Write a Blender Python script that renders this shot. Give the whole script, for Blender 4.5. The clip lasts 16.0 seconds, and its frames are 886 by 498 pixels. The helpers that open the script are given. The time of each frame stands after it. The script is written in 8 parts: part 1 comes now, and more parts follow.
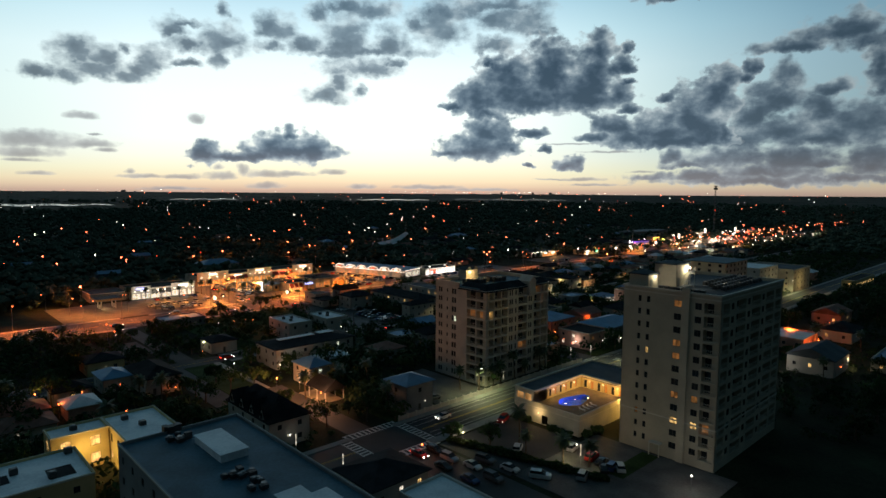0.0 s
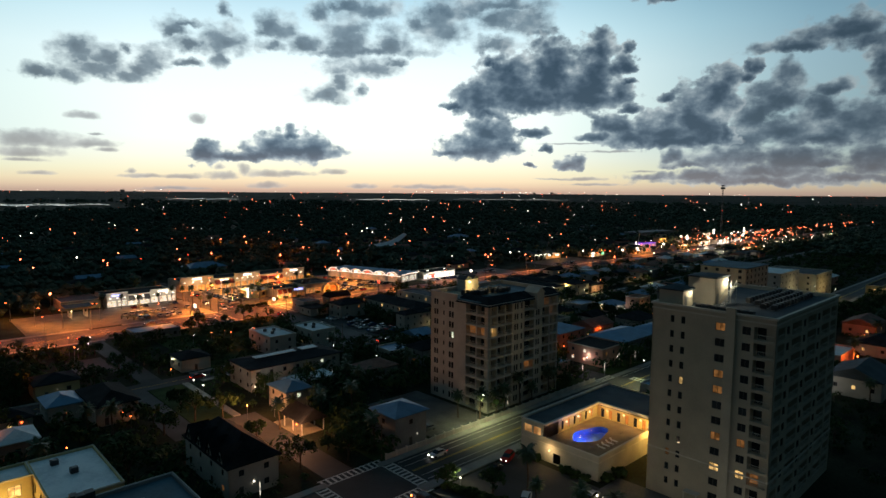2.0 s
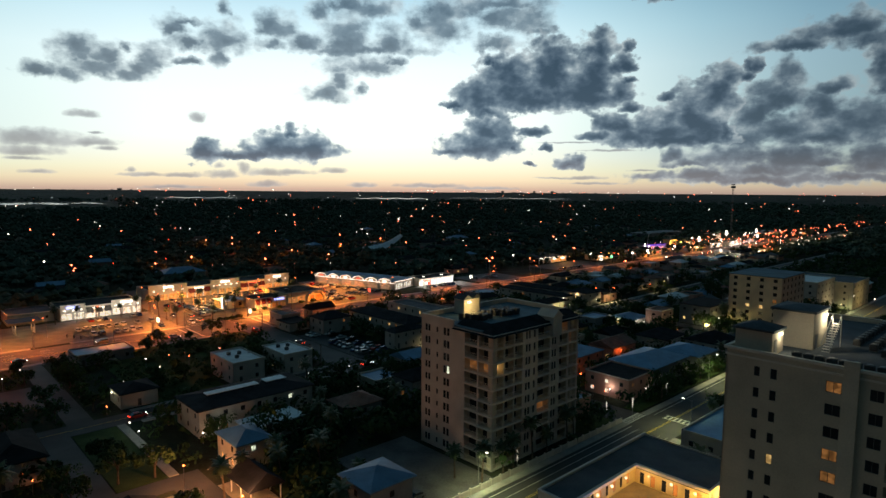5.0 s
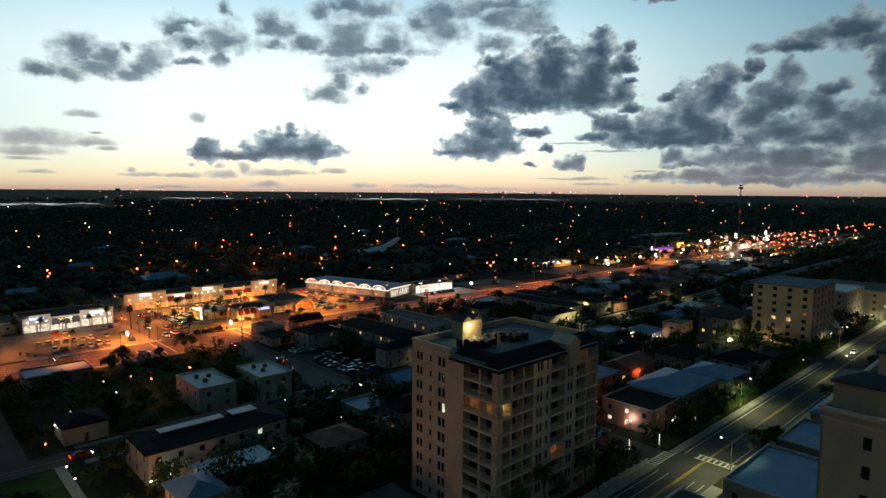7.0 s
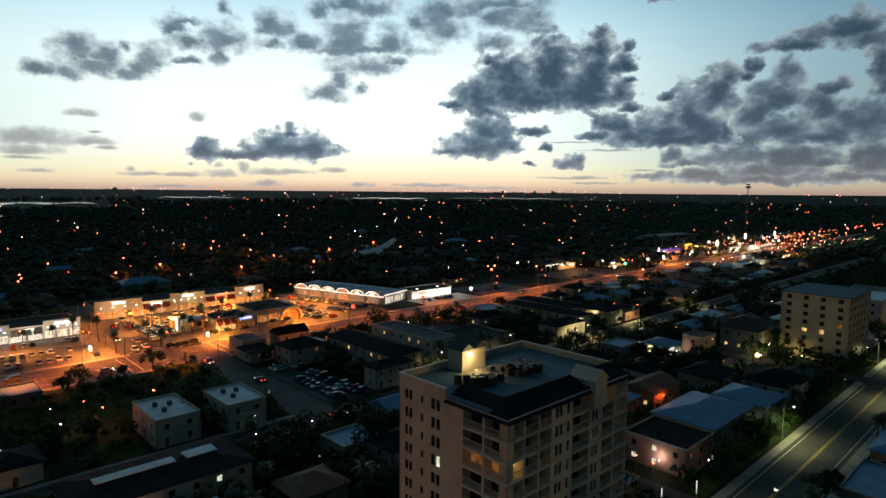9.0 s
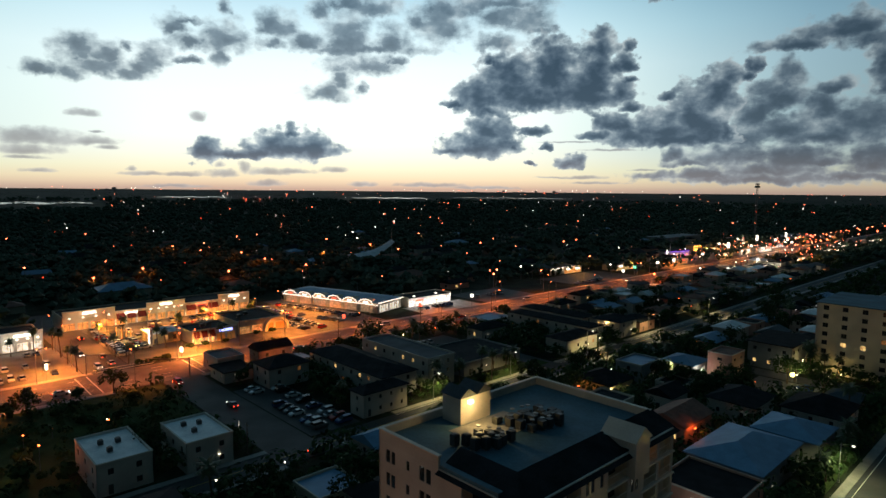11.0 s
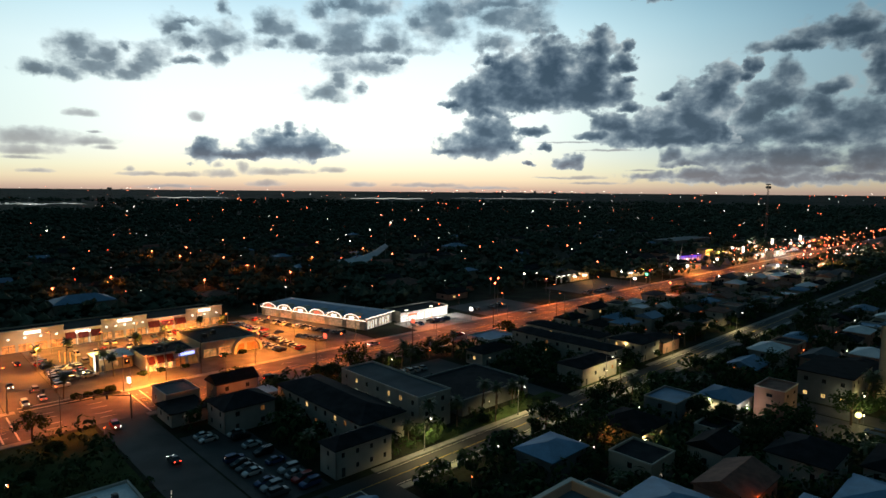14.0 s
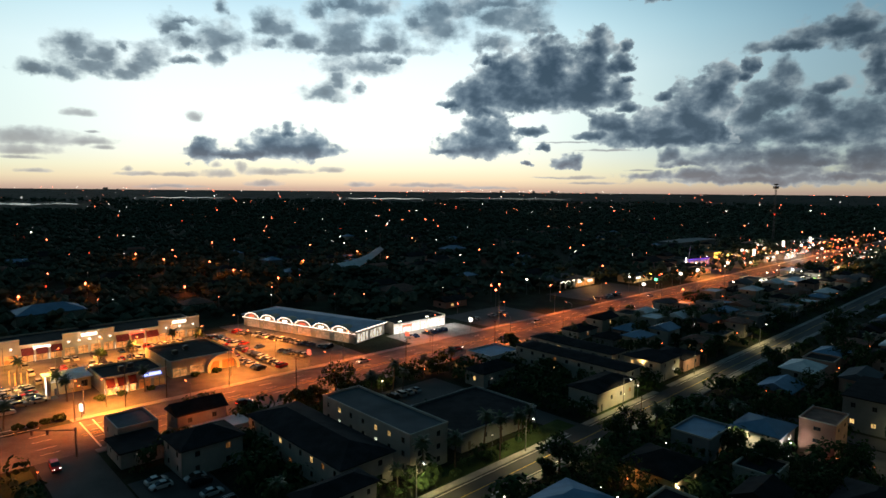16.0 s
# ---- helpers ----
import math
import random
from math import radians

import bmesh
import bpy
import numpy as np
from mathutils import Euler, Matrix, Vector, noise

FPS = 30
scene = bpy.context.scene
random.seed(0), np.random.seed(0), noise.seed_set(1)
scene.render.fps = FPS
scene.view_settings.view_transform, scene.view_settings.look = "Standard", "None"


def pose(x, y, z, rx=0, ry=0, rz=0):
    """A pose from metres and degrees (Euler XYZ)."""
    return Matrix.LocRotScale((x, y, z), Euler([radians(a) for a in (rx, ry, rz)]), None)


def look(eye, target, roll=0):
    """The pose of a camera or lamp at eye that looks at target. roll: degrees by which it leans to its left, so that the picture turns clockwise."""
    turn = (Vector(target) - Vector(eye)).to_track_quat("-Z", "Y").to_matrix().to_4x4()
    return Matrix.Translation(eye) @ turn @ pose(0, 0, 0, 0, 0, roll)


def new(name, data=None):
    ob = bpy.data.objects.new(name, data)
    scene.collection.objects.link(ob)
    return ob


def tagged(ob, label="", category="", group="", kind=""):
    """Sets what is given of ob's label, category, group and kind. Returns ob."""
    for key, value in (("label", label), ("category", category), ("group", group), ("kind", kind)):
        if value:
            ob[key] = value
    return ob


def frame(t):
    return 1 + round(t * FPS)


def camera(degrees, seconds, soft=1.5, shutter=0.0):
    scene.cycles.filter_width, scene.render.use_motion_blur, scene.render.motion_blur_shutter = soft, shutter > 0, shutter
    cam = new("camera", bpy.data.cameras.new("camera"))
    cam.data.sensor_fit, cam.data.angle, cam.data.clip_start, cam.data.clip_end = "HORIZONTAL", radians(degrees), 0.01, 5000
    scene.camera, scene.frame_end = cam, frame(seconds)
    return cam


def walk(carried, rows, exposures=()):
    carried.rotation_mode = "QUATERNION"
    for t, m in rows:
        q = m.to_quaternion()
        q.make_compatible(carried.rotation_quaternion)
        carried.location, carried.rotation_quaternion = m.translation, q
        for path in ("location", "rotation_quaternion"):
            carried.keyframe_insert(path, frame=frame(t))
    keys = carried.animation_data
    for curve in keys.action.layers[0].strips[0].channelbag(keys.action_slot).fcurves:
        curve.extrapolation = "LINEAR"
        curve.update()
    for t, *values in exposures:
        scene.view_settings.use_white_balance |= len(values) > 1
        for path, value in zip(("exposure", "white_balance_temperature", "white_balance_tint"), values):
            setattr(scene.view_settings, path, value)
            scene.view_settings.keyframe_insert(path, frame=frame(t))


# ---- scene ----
cam = camera(72.4, 16.0, soft=1.5)
PATH = [
    (0, (1.14, 0.216, 59.848), (1.047, 2.205, 59.66), 0.4),
    (0.5, (1.224, 6.134, 59.835), (1.13, 8.123, 59.648), 0.4),
    (1, (1.309, 11.934, 59.828), (1.214, 13.923, 59.641), 0.4),
    (1.5, (1.4, 17.652, 59.829), (1.304, 19.641, 59.641), 0.4),
    (2, (1.456, 23.434, 59.827), (1.36, 25.423, 59.638), 0.4),
    (2.5, (1.439, 29.426, 59.838), (1.342, 31.415, 59.649), 0.4),
    (3, (1.352, 35.399, 59.86), (1.256, 37.388, 59.671), 0.4),
    (3.5, (1.349, 41.127, 59.858), (1.253, 43.115, 59.667), 0.4),
    (4, (1.278, 46.778, 59.857), (1.183, 48.767, 59.668), 0.4),
    (4.2, (1.273, 49.031, 59.865), (1.178, 51.02, 59.672), 0.4),
    (6.5, (1.332, 75.375, 60.109), (1.236, 77.363, 59.917), 0.5),
    (7, (1.215, 81.266, 60.165), (1.119, 83.255, 59.974), 0.5),
    (7.5, (1.063, 87.085, 60.207), (0.969, 89.074, 60.014), 0.5),
    (8, (0.971, 92.718, 60.217), (0.876, 94.707, 60.024), 0.5),
    (8.5, (0.904, 98.432, 60.246), (0.809, 100.421, 60.052), 0.5),
    (9, (0.859, 104.215, 60.269), (0.765, 106.204, 60.075), 0.5),
    (11.3, (0.771, 130.178, 60.377), (0.674, 132.166, 60.182), 0.5),
    (11.5, (0.758, 132.366, 60.381), (0.664, 134.355, 60.187), 0.5),
    (12, (0.744, 137.668, 60.409), (0.65, 139.656, 60.215), 0.5),
    (12.5, (0.683, 143.086, 60.491), (0.589, 145.074, 60.297), 0.5),
    (13, (0.612, 148.664, 60.602), (0.519, 150.652, 60.408), 0.5),
    (13.5, (0.536, 154.33, 60.751), (0.443, 156.318, 60.557), 0.5),
    (14, (0.394, 159.796, 60.863), (0.302, 161.784, 60.669), 0.5),
    (14.5, (0.241, 165.274, 60.959), (0.15, 167.263, 60.764), 0.5),
    (15, (0.1, 170.829, 61.012), (0.011, 172.818, 60.818), 0.5),
    (15.5, (0.003, 176.53, 61.057), (-0.085, 178.519, 60.864), 0.5),
    (16, (-0.044, 182.22, 61.09), (-0.131, 184.208, 60.896), 0.5),
]
walk(cam, [(t, look(eye, target, roll)) for t, eye, target, roll in PATH])

# ---- the town's street grid: u runs along the streets, v across them ----
TURN = 46.0
CU, SU = math.cos(radians(TURN)), math.sin(radians(TURN))


def world(u, v, z=0.0):
    return Vector((CU * u - SU * v, SU * u + CU * v, z))


def grid(u, v, z=0.0, rz=0.0):
    """Pose of a thing at (u, v), turned with the street grid."""
    p = world(u, v, z)
    return pose(p.x, p.y, p.z, 0, 0, TURN + rz)


# ---- world: dusk sky with clouds ----
world_sky = bpy.data.worlds.new("dusk_sky")
scene.world = world_sky
world_sky.use_nodes = True
WT = world_sky.node_tree
WT.nodes.clear()


def wnode(kind, **values):
    n = WT.nodes.new(kind)
    for k, val in values.items():
        n.inputs[int(k[1:])].default_value = val
    return n


def wmath(op, a, b=None, c=None, clamp=False):
    n = WT.nodes.new("ShaderNodeMath")
    n.operation, n.use_clamp = op, clamp
    for i, x in enumerate((a, b, c)):
        if x is None:
            continue
        if isinstance(x, (int, float)):
            n.inputs[i].default_value = x
        else:
            WT.links.new(x, n.inputs[i])
    return n.outputs[0]


def wmix(fac, a, b, blend="MIX"):
    n = WT.nodes.new("ShaderNodeMix")
    n.data_type, n.blend_type = "RGBA", blend
    for socket, x in ((n.inputs[0], fac), (n.inputs[6], a), (n.inputs[7], b)):
        if isinstance(x, (int, float)):
            socket.default_value = x
        elif isinstance(x, tuple):
            socket.default_value = (*x, 1)
        else:
            WT.links.new(x, socket)
    return n.outputs[2]


def wramp(fac, stops, smooth="EASE"):
    n = WT.nodes.new("ShaderNodeValToRGB")
    n.color_ramp.interpolation = smooth
    el = n.color_ramp.elements
    while len(el) < len(stops):
        el.new(0.5)
    for e, (pos, col) in zip(el, stops):
        e.position = pos
        e.color = (*col, 1) if isinstance(col, tuple) else (col, col, col, 1)
    WT.links.new(fac, n.inputs[0])
    return n.outputs[0]


coord = WT.nodes.new("ShaderNodeTexCoord")
split = WT.nodes.new("ShaderNodeSeparateXYZ")
WT.links.new(coord.outputs["Generated"], split.inputs[0])
DEG = 180 / math.pi
azim = wmath("MULTIPLY", wmath("ARCTAN2", split.outputs[0], split.outputs[1]), DEG)
elev = wmath("MULTIPLY", wmath("ARCSINE", split.outputs[2]), DEG)
off = wmath("MAXIMUM", wmath("ADD", azim, 9.0), wmath("MULTIPLY", wmath("ADD", azim, 9.0), -0.68))

# afterglow: brightness and hue by height over the horizon, fading away from where the sun went down
glow = wramp(wmath("DIVIDE", elev, 60.0), [
    (0.0, (0.64, 0.45, 0.35)), (0.008, (0.86, 0.66, 0.46)), (0.016, (0.98, 0.82, 0.55)), (0.030, (1.0, 0.95, 0.68)), (0.050, (0.98, 1.0, 0.85)), (0.075, (0.94, 1.02, 0.95)),
    (0.133, (0.93, 1.04, 1.0)), (0.183, (0.86, 1.0, 1.01)), (0.233, (0.66, 0.87, 0.94)), (0.283, (0.44, 0.67, 0.79)), (0.40, (0.05, 0.12, 0.18)), (0.62, (0.012, 0.034, 0.058)),
    (1.0, (0.010, 0.028, 0.048))], "LINEAR")
fade = wramp(wmath("DIVIDE", off, 180.0), [(0.0, 1.12), (0.075, 1.06), (0.11, (0.86, 0.92, 0.93)), (0.16, (0.55, 0.66, 0.71)), (0.205, (0.35, 0.46, 0.53)), (0.25, (0.25, 0.34, 0.40)),
                                           (0.31, 0.072), (0.5, 0.022), (0.66, 0.013), (1.0, 0.010)], "LINEAR")
low = wmath("MULTIPLY", wramp(wmath("DIVIDE", elev, 5.0), [(0.0, 0.6), (0.4, 0.3), (1.0, 0.0)], "LINEAR"), wramp(wmath("DIVIDE", off, 180.0), [(0.25, 1.0), (0.34, 0.0)], "LINEAR"))
fade = wmix(low, fade, (0.92, 0.88, 0.86))
clear = wmix(1.0, glow, fade, "MULTIPLY")
nishita = WT.nodes.new("ShaderNodeTexSky")
nishita.sky_type, nishita.sun_disc = "NISHITA", False
nishita.sun_elevation, nishita.sun_rotation = radians(0.5), radians(-5)
overhead = wramp(wmath("DIVIDE", elev, 90.0), [(0.0, (0.003, 0.008, 0.010)), (0.3, (0.006, 0.017, 0.022)), (0.6, (0.019, 0.050, 0.069)), (1.0, (0.029, 0.074, 0.104))], "LINEAR")
clear = wmix(1.0, clear, overhead, "ADD")
clear = wmix(1.0, clear, wmix(1.0, nishita.outputs[0], (0.002, 0.002, 0.002), "MULTIPLY"), "ADD")

# clouds: banks of flat-based ovals, (azimuth, elevation, half width, height) in degrees, torn by noise
angles = WT.nodes.new("ShaderNodeCombineXYZ")
WT.links.new(azim, angles.inputs[0])
WT.links.new(elev, angles.inputs[1])


def wvec(op, a, b):
    n = WT.nodes.new("ShaderNodeVectorMath")
    n.operation = op
    for i, x in enumerate((a, b)):
        if isinstance(x, tuple):
            n.inputs[i].default_value = x
        else:
            WT.links.new(x, n.inputs[i])
    return n.outputs[0]


def wnoise(scale, detail, rough, stretch=(1, 1, 1)):
    n = wnode("ShaderNodeTexNoise", _2=scale, _3=detail, _4=rough)
    WT.links.new(wvec("MULTIPLY", angles.outputs[0], stretch), n.inputs[0])
    return n.outputs


warp = wnoise(0.75, 4.0, 0.55)["Color"]
bent = wvec("ADD", wvec("MULTIPLY", wvec("SUBTRACT", warp, (0.5, 0.5, 0.5)), (1.8, 1.3, 0)), angles.outputs[0])
still = wvec("ADD", wvec("MULTIPLY", wvec("SUBTRACT", warp, (0.5, 0.5, 0.5)), (1.2, 0.35, 0)), angles.outputs[0])


def bank(ovals, place=None):
    """Distance to the nearest oval, 1 on its rim; below its middle an oval is cut off flat."""
    near = None
    for a, e, ra, re in ovals:
        m = wvec("MULTIPLY", wvec("SUBTRACT", place or bent, (a, e, 0)), (1 / ra, 1 / re, 0))
        m = wvec("MAXIMUM", m, wvec("MULTIPLY", m, (-1, -1.9, 0)))
        d = WT.nodes.new("ShaderNodeVectorMath")
        d.operation = "LENGTH"
        WT.links.new(m, d.inputs[0])
        near = d.outputs["Value"] if near is None else wmath("SMOOTH_MIN", near, d.outputs["Value"], 0.22)
    return near


soft_south = bank([(-36.1, 8.9, 1.09, 0.63), (-33.9, 8.8, 1.07, 0.68), (-33.4, 10.6, 1.31, 1.35), (-31.5, 10.5, 1.28, 1.12), (-31.7, 9.4, 2.08, 0.78), (-29.9, 9.2, 1.57, 0.62), (-30.0, 11.2, 0.45, 0.43), (-28.0, 10.4, 1.11, 1.33), (-28.8, 9.7, 1.26, 0.62), (-26.2, 13.1, 1.14, 0.87), (-24.9, 12.0, 1.7, 0.81), (-22.3, 12.4, 1.66, 1.45), (-25.4, 10.6, 0.98, 0.36), (-22.6, 11.0, 0.6, 0.83), (-17.8, 13.8, 1.55, 1.37), (-18.4, 12.4, 0.97, 0.56), (-22.1, 14.9, 0.46, 0.71), (-25.3, 13.8, 1.15, 0.35)])
soft_mid = bank([(-15.2, 12.6, 1.69, 0.94), (-11.7, 13.2, 1.93, 2.33), (-7.7, 12.9, 1.45, 1.61), (-12.9, 12.2, 2.77, 0.67), (-9.6, 12.4, 4.61, 0.57), (-10.4, 10.9, 2.97, 0.97), (-7.3, 11.5, 1.14, 0.49), (-9.4, 15.8, 2.45, 0.92), (-13.6, 8.4, 1.72, 0.89), (-12.1, 9.5, 0.82, 1.17), (-14.1, 15.3, 0.9, 1.0), (-10.4, 9.0, 0.41, 0.59), (-3.2, 14.5, 2.18, 2.23), (-2.4, 15.8, 2.84, 1.15), (-0.3, 16.3, 1.86, 0.82), (2.5, 15.2, 2.36, 1.39), (4.9, 14.8, 2.04, 1.57), (2.1, 13.1, 1.86, 0.76), (5.9, 14.1, 1.32, 0.56), (-5.3, 14.7, 0.83, 1.21), (-11.4, 16.1, 2.02, 0.64), (3.0, 16.4, 3.07, 0.64)])
firm_mid = bank([(7.1, 10.1, 2.43, 3.17), (10.7, 9.5, 1.98, 3.34), (11.5, 12.4, 1.17, 1.58), (3.4, 9.2, 3.1, 2.94), (6.3, 8.0, 6.22, 1.29), (0.6, 8.1, 2.3, 2.0), (10.3, 8.3, 2.49, 1.47), (1.4, 11.5, 0.67, 0.49), (13.5, 11.0, 1.06, 0.94), (13.7, 12.5, 0.48, 0.65), (-1.8, 7.7, 1.05, 0.4), (13.2, 8.4, 1.07, 1.25), (13.8, 9.6, 0.67, 0.38), (1.6, 5.3, 1.99, 1.54), (0.7, 3.9, 3.26, 1.45), (1.5, 7.0, 1.46, 0.61), (-2.0, 3.6, 1.59, 0.42), (5.6, 5.3, 1.34, 0.51), (3.6, 3.9, 0.42, 0.47), (6.7, 3.8, 0.41, 0.41), (8.9, 2.5, 1.07, 0.82), (5.3, 2.5, 0.52, 0.21)])
firm_north = bank([(21.1, 7.9, 1.58, 2.11), (22.0, 9.5, 0.95, 1.08), (19.3, 6.4, 2.17, 2.35), (17.2, 5.2, 2.89, 1.93), (20.4, 5.1, 1.78, 1.7), (14.4, 4.7, 2.7, 1.18), (12.4, 5.8, 1.47, 1.19), (11.4, 4.8, 1.69, 0.5), (18.2, 4.4, 3.96, 0.68), (14.1, 7.2, 0.87, 0.58), (21.9, 4.9, 0.52, 1.31), (17.1, 8.0, 0.84, 0.57), (23.7, 10.2, 0.63, 0.8), (23.3, 9.3, 0.51, 0.63)])
firm_south = bank([(-23.9, 2.9, 1.24, 1.22), (-22.1, 2.9, 2.59, 0.49), (-17.6, 3.5, 2.47, 1.41), (-14.7, 3.5, 1.62, 1.52), (-16.3, 3.5, 3.7, 0.81), (-20.0, 3.1, 1.93, 0.7), (-16.7, 4.95, 0.6, 0.75)])
grey_north = bank([(25.5, 7.5, 1.87, 1.42), (26.3, 8.9, 0.88, 1.48), (23.9, 6.1, 1.35, 1.55), (28.7, 6.3, 1.38, 1.48), (30.0, 4.8, 2.01, 1.73), (32.1, 4.9, 1.63, 2.11), (26.4, 4.9, 2.81, 1.17), (28.7, 4.4, 3.84, 0.71), (23.5, 4.5, 1.7, 1.2), (22.3, 2.9, 3.04, 0.95), (26.9, 2.6, 2.48, 1.27), (24.9, 1.7, 4.0, 0.75), (32.3, 2.3, 1.63, 1.54), (29.6, 8.2, 1.49, 0.6), (17.8, 3.0, 0.84, 0.68), (21.0, 1.3, 4.62, 0.48), (24.5, 1.0, 6.29, 0.52), (18.9, 2.4, 1.37, 0.39), (28.8, 2.4, 1.54, 0.45), (30.8, 1.2, 3.32, 0.44)])
grey_high = bank([(26.5, 11.6, 2.61, 0.6), (29.4, 12.2, 2.38, 0.9), (30.9, 12.3, 1.29, 1.2), (32.5, 9.5, 0.77, 2.42), (31.8, 11.3, 1.76, 0.8), (32.6, 7.8, 0.56, 0.82), (18.1, 16.2, 2.71, 0.34)])
low_south = bank([(-36.5, 3.7, 3.29, 0.95), (-37.3, 2.7, 2.51, 0.52), (-32.7, 3.6, 1.98, 0.45), (-31.6, 3.2, 0.98, 0.27), (-37.3, 2.2, 1.58, 0.22), (-28.9, 1.1, 1.97, 0.24), (-29.9, 1.5, 0.34, 0.28), (-26.0, 1.1, 1.97, 0.29), (-22.8, 1.2, 1.31, 0.5), (-23.0, 2.0, 0.51, 0.39), (-20.9, 1.6, 0.48, 0.7), (-19.0, 1.4, 2.15, 0.45), (-16.6, 1.5, 2.0, 0.31), (-13.0, 1.7, 1.23, 0.36), (-19.0, 0.4, 1.47, 0.41), (-10.4, 0.4, 1.36, 0.31), (-26.6, 0.1, 2.67, 0.19), (-32.3, 4.4, 0.64, 0.14), (-4.1, 0.4, 3.19, 0.26), (1.2, 0.2, 3.17, 0.21), (-33.2, 5.8, 1.15, 0.42), (-24.5, 6.0, 0.7, 0.6), (-36.4, 1.2, 1.18, 0.22)], still)
low_north = bank([(9.8, 1.2, 2.12, 0.21), (11.2, 0.7, 2.5, 0.15), (12.5, 3.7, 2.46, 0.15), (15.4, 1.9, 1.24, 0.15), (15.9, 1.3, 1.43, 0.25), (8.0, 1.2, 2.56, 0.1), (8.9, 4.4, 3.04, 0.1)], still)

billow = wmath("SUBTRACT", wnoise(0.95, 6.0, 0.5, (0.9, 1.15, 1))[0], 0.5)
fluff = wmath("SUBTRACT", wnoise(0.55, 6.0, 0.6, (0.9, 1.4, 1))[0], 0.5)


def body(near, reach, tear, soft):
    return wmath("ADD", wmath("SUBTRACT", reach, near), wmath("ADD", wmath("MULTIPLY", billow, tear), wmath("MULTIPLY", fluff, soft)))


soft_body = body(wmath("MINIMUM", soft_south, soft_mid), 1.58, 0.9, 2.0)
firm_body = body(wmath("MINIMUM", firm_mid, wmath("MINIMUM", firm_north, firm_south)), 1.38, 1.7, 0.4)
grey_body = body(wmath("MINIMUM", grey_north, grey_high), 1.62, 1.8, 0.8)
low_body = body(wmath("MINIMUM", low_south, low_north), 1.2, 1.3, 0.5)
soft_cover = wramp(soft_body, [(0.0, 0.0), (0.22, 0.2), (0.55, 0.55), (0.9, 0.8), (1.0, 0.88)], "LINEAR")
firm_cover = wramp(firm_body, [(0.0, 0.0), (0.08, 0.2), (0.20, 0.74), (0.34, 0.96), (0.55, 1.0)], "LINEAR")
grey_cover = wramp(grey_body, [(0.0, 0.0), (0.14, 0.2), (0.4, 0.7), (0.7, 0.94), (1.0, 0.97)], "LINEAR")
low_cover = wramp(low_body, [(0.0, 0.0), (0.25, 0.35), (0.6, 0.7), (1.0, 0.8)], "LINEAR")
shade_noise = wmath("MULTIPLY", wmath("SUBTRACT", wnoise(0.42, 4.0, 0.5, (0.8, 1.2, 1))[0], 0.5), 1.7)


def cloud_tone(thick, gain):
    """Thin rims let the light through, thick hearts are slate blue."""
    return wramp(wmath("ADD", wmath("MULTIPLY", thick, gain), shade_noise), [
        (0.0, (0.40, 0.47, 0.50)), (0.22, (0.245, 0.315, 0.36)), (0.5, (0.120, 0.175, 0.225)), (0.8, (0.062, 0.102, 0.146)), (1.0, (0.044, 0.078, 0.115))], "LINEAR")


haze = wramp(wmath("DIVIDE", elev, 12.0), [(0.0, (0.17, 0.13, 0.11)), (0.4, (0.02, 0.024, 0.026)), (1.0, (0.0, 0.0, 0.0))])
west = wramp(wmath("DIVIDE", off, 90.0), [(0.0, 1.25), (0.3, 1.0), (0.42, 0.85), (0.52, 0.68), (0.7, 0.36), (1.0, 0.15)])


def cloud_colour(thick, gain):
    return wmix(1.0, wmix(1.0, cloud_tone(thick, gain), haze, "ADD"), west, "MULTIPLY")


sky = wmix(low_cover, clear, wmix(0.45, cloud_colour(low_body, 0.5), (0.42, 0.37, 0.36)))
sky = wmix(soft_cover, sky, cloud_colour(soft_body, 0.5))
sky = wmix(grey_cover, sky, cloud_colour(grey_body, 0.62))
sky = wmix(firm_cover, sky, cloud_colour(firm_body, 0.8))
backing = WT.nodes.new("ShaderNodeBackground")
WT.links.new(sky, backing.inputs[0])
backing.inputs[1].default_value = 1.0
out = WT.nodes.new("ShaderNodeOutputWorld")
WT.links.new(backing.outputs[0], out.inputs[0])


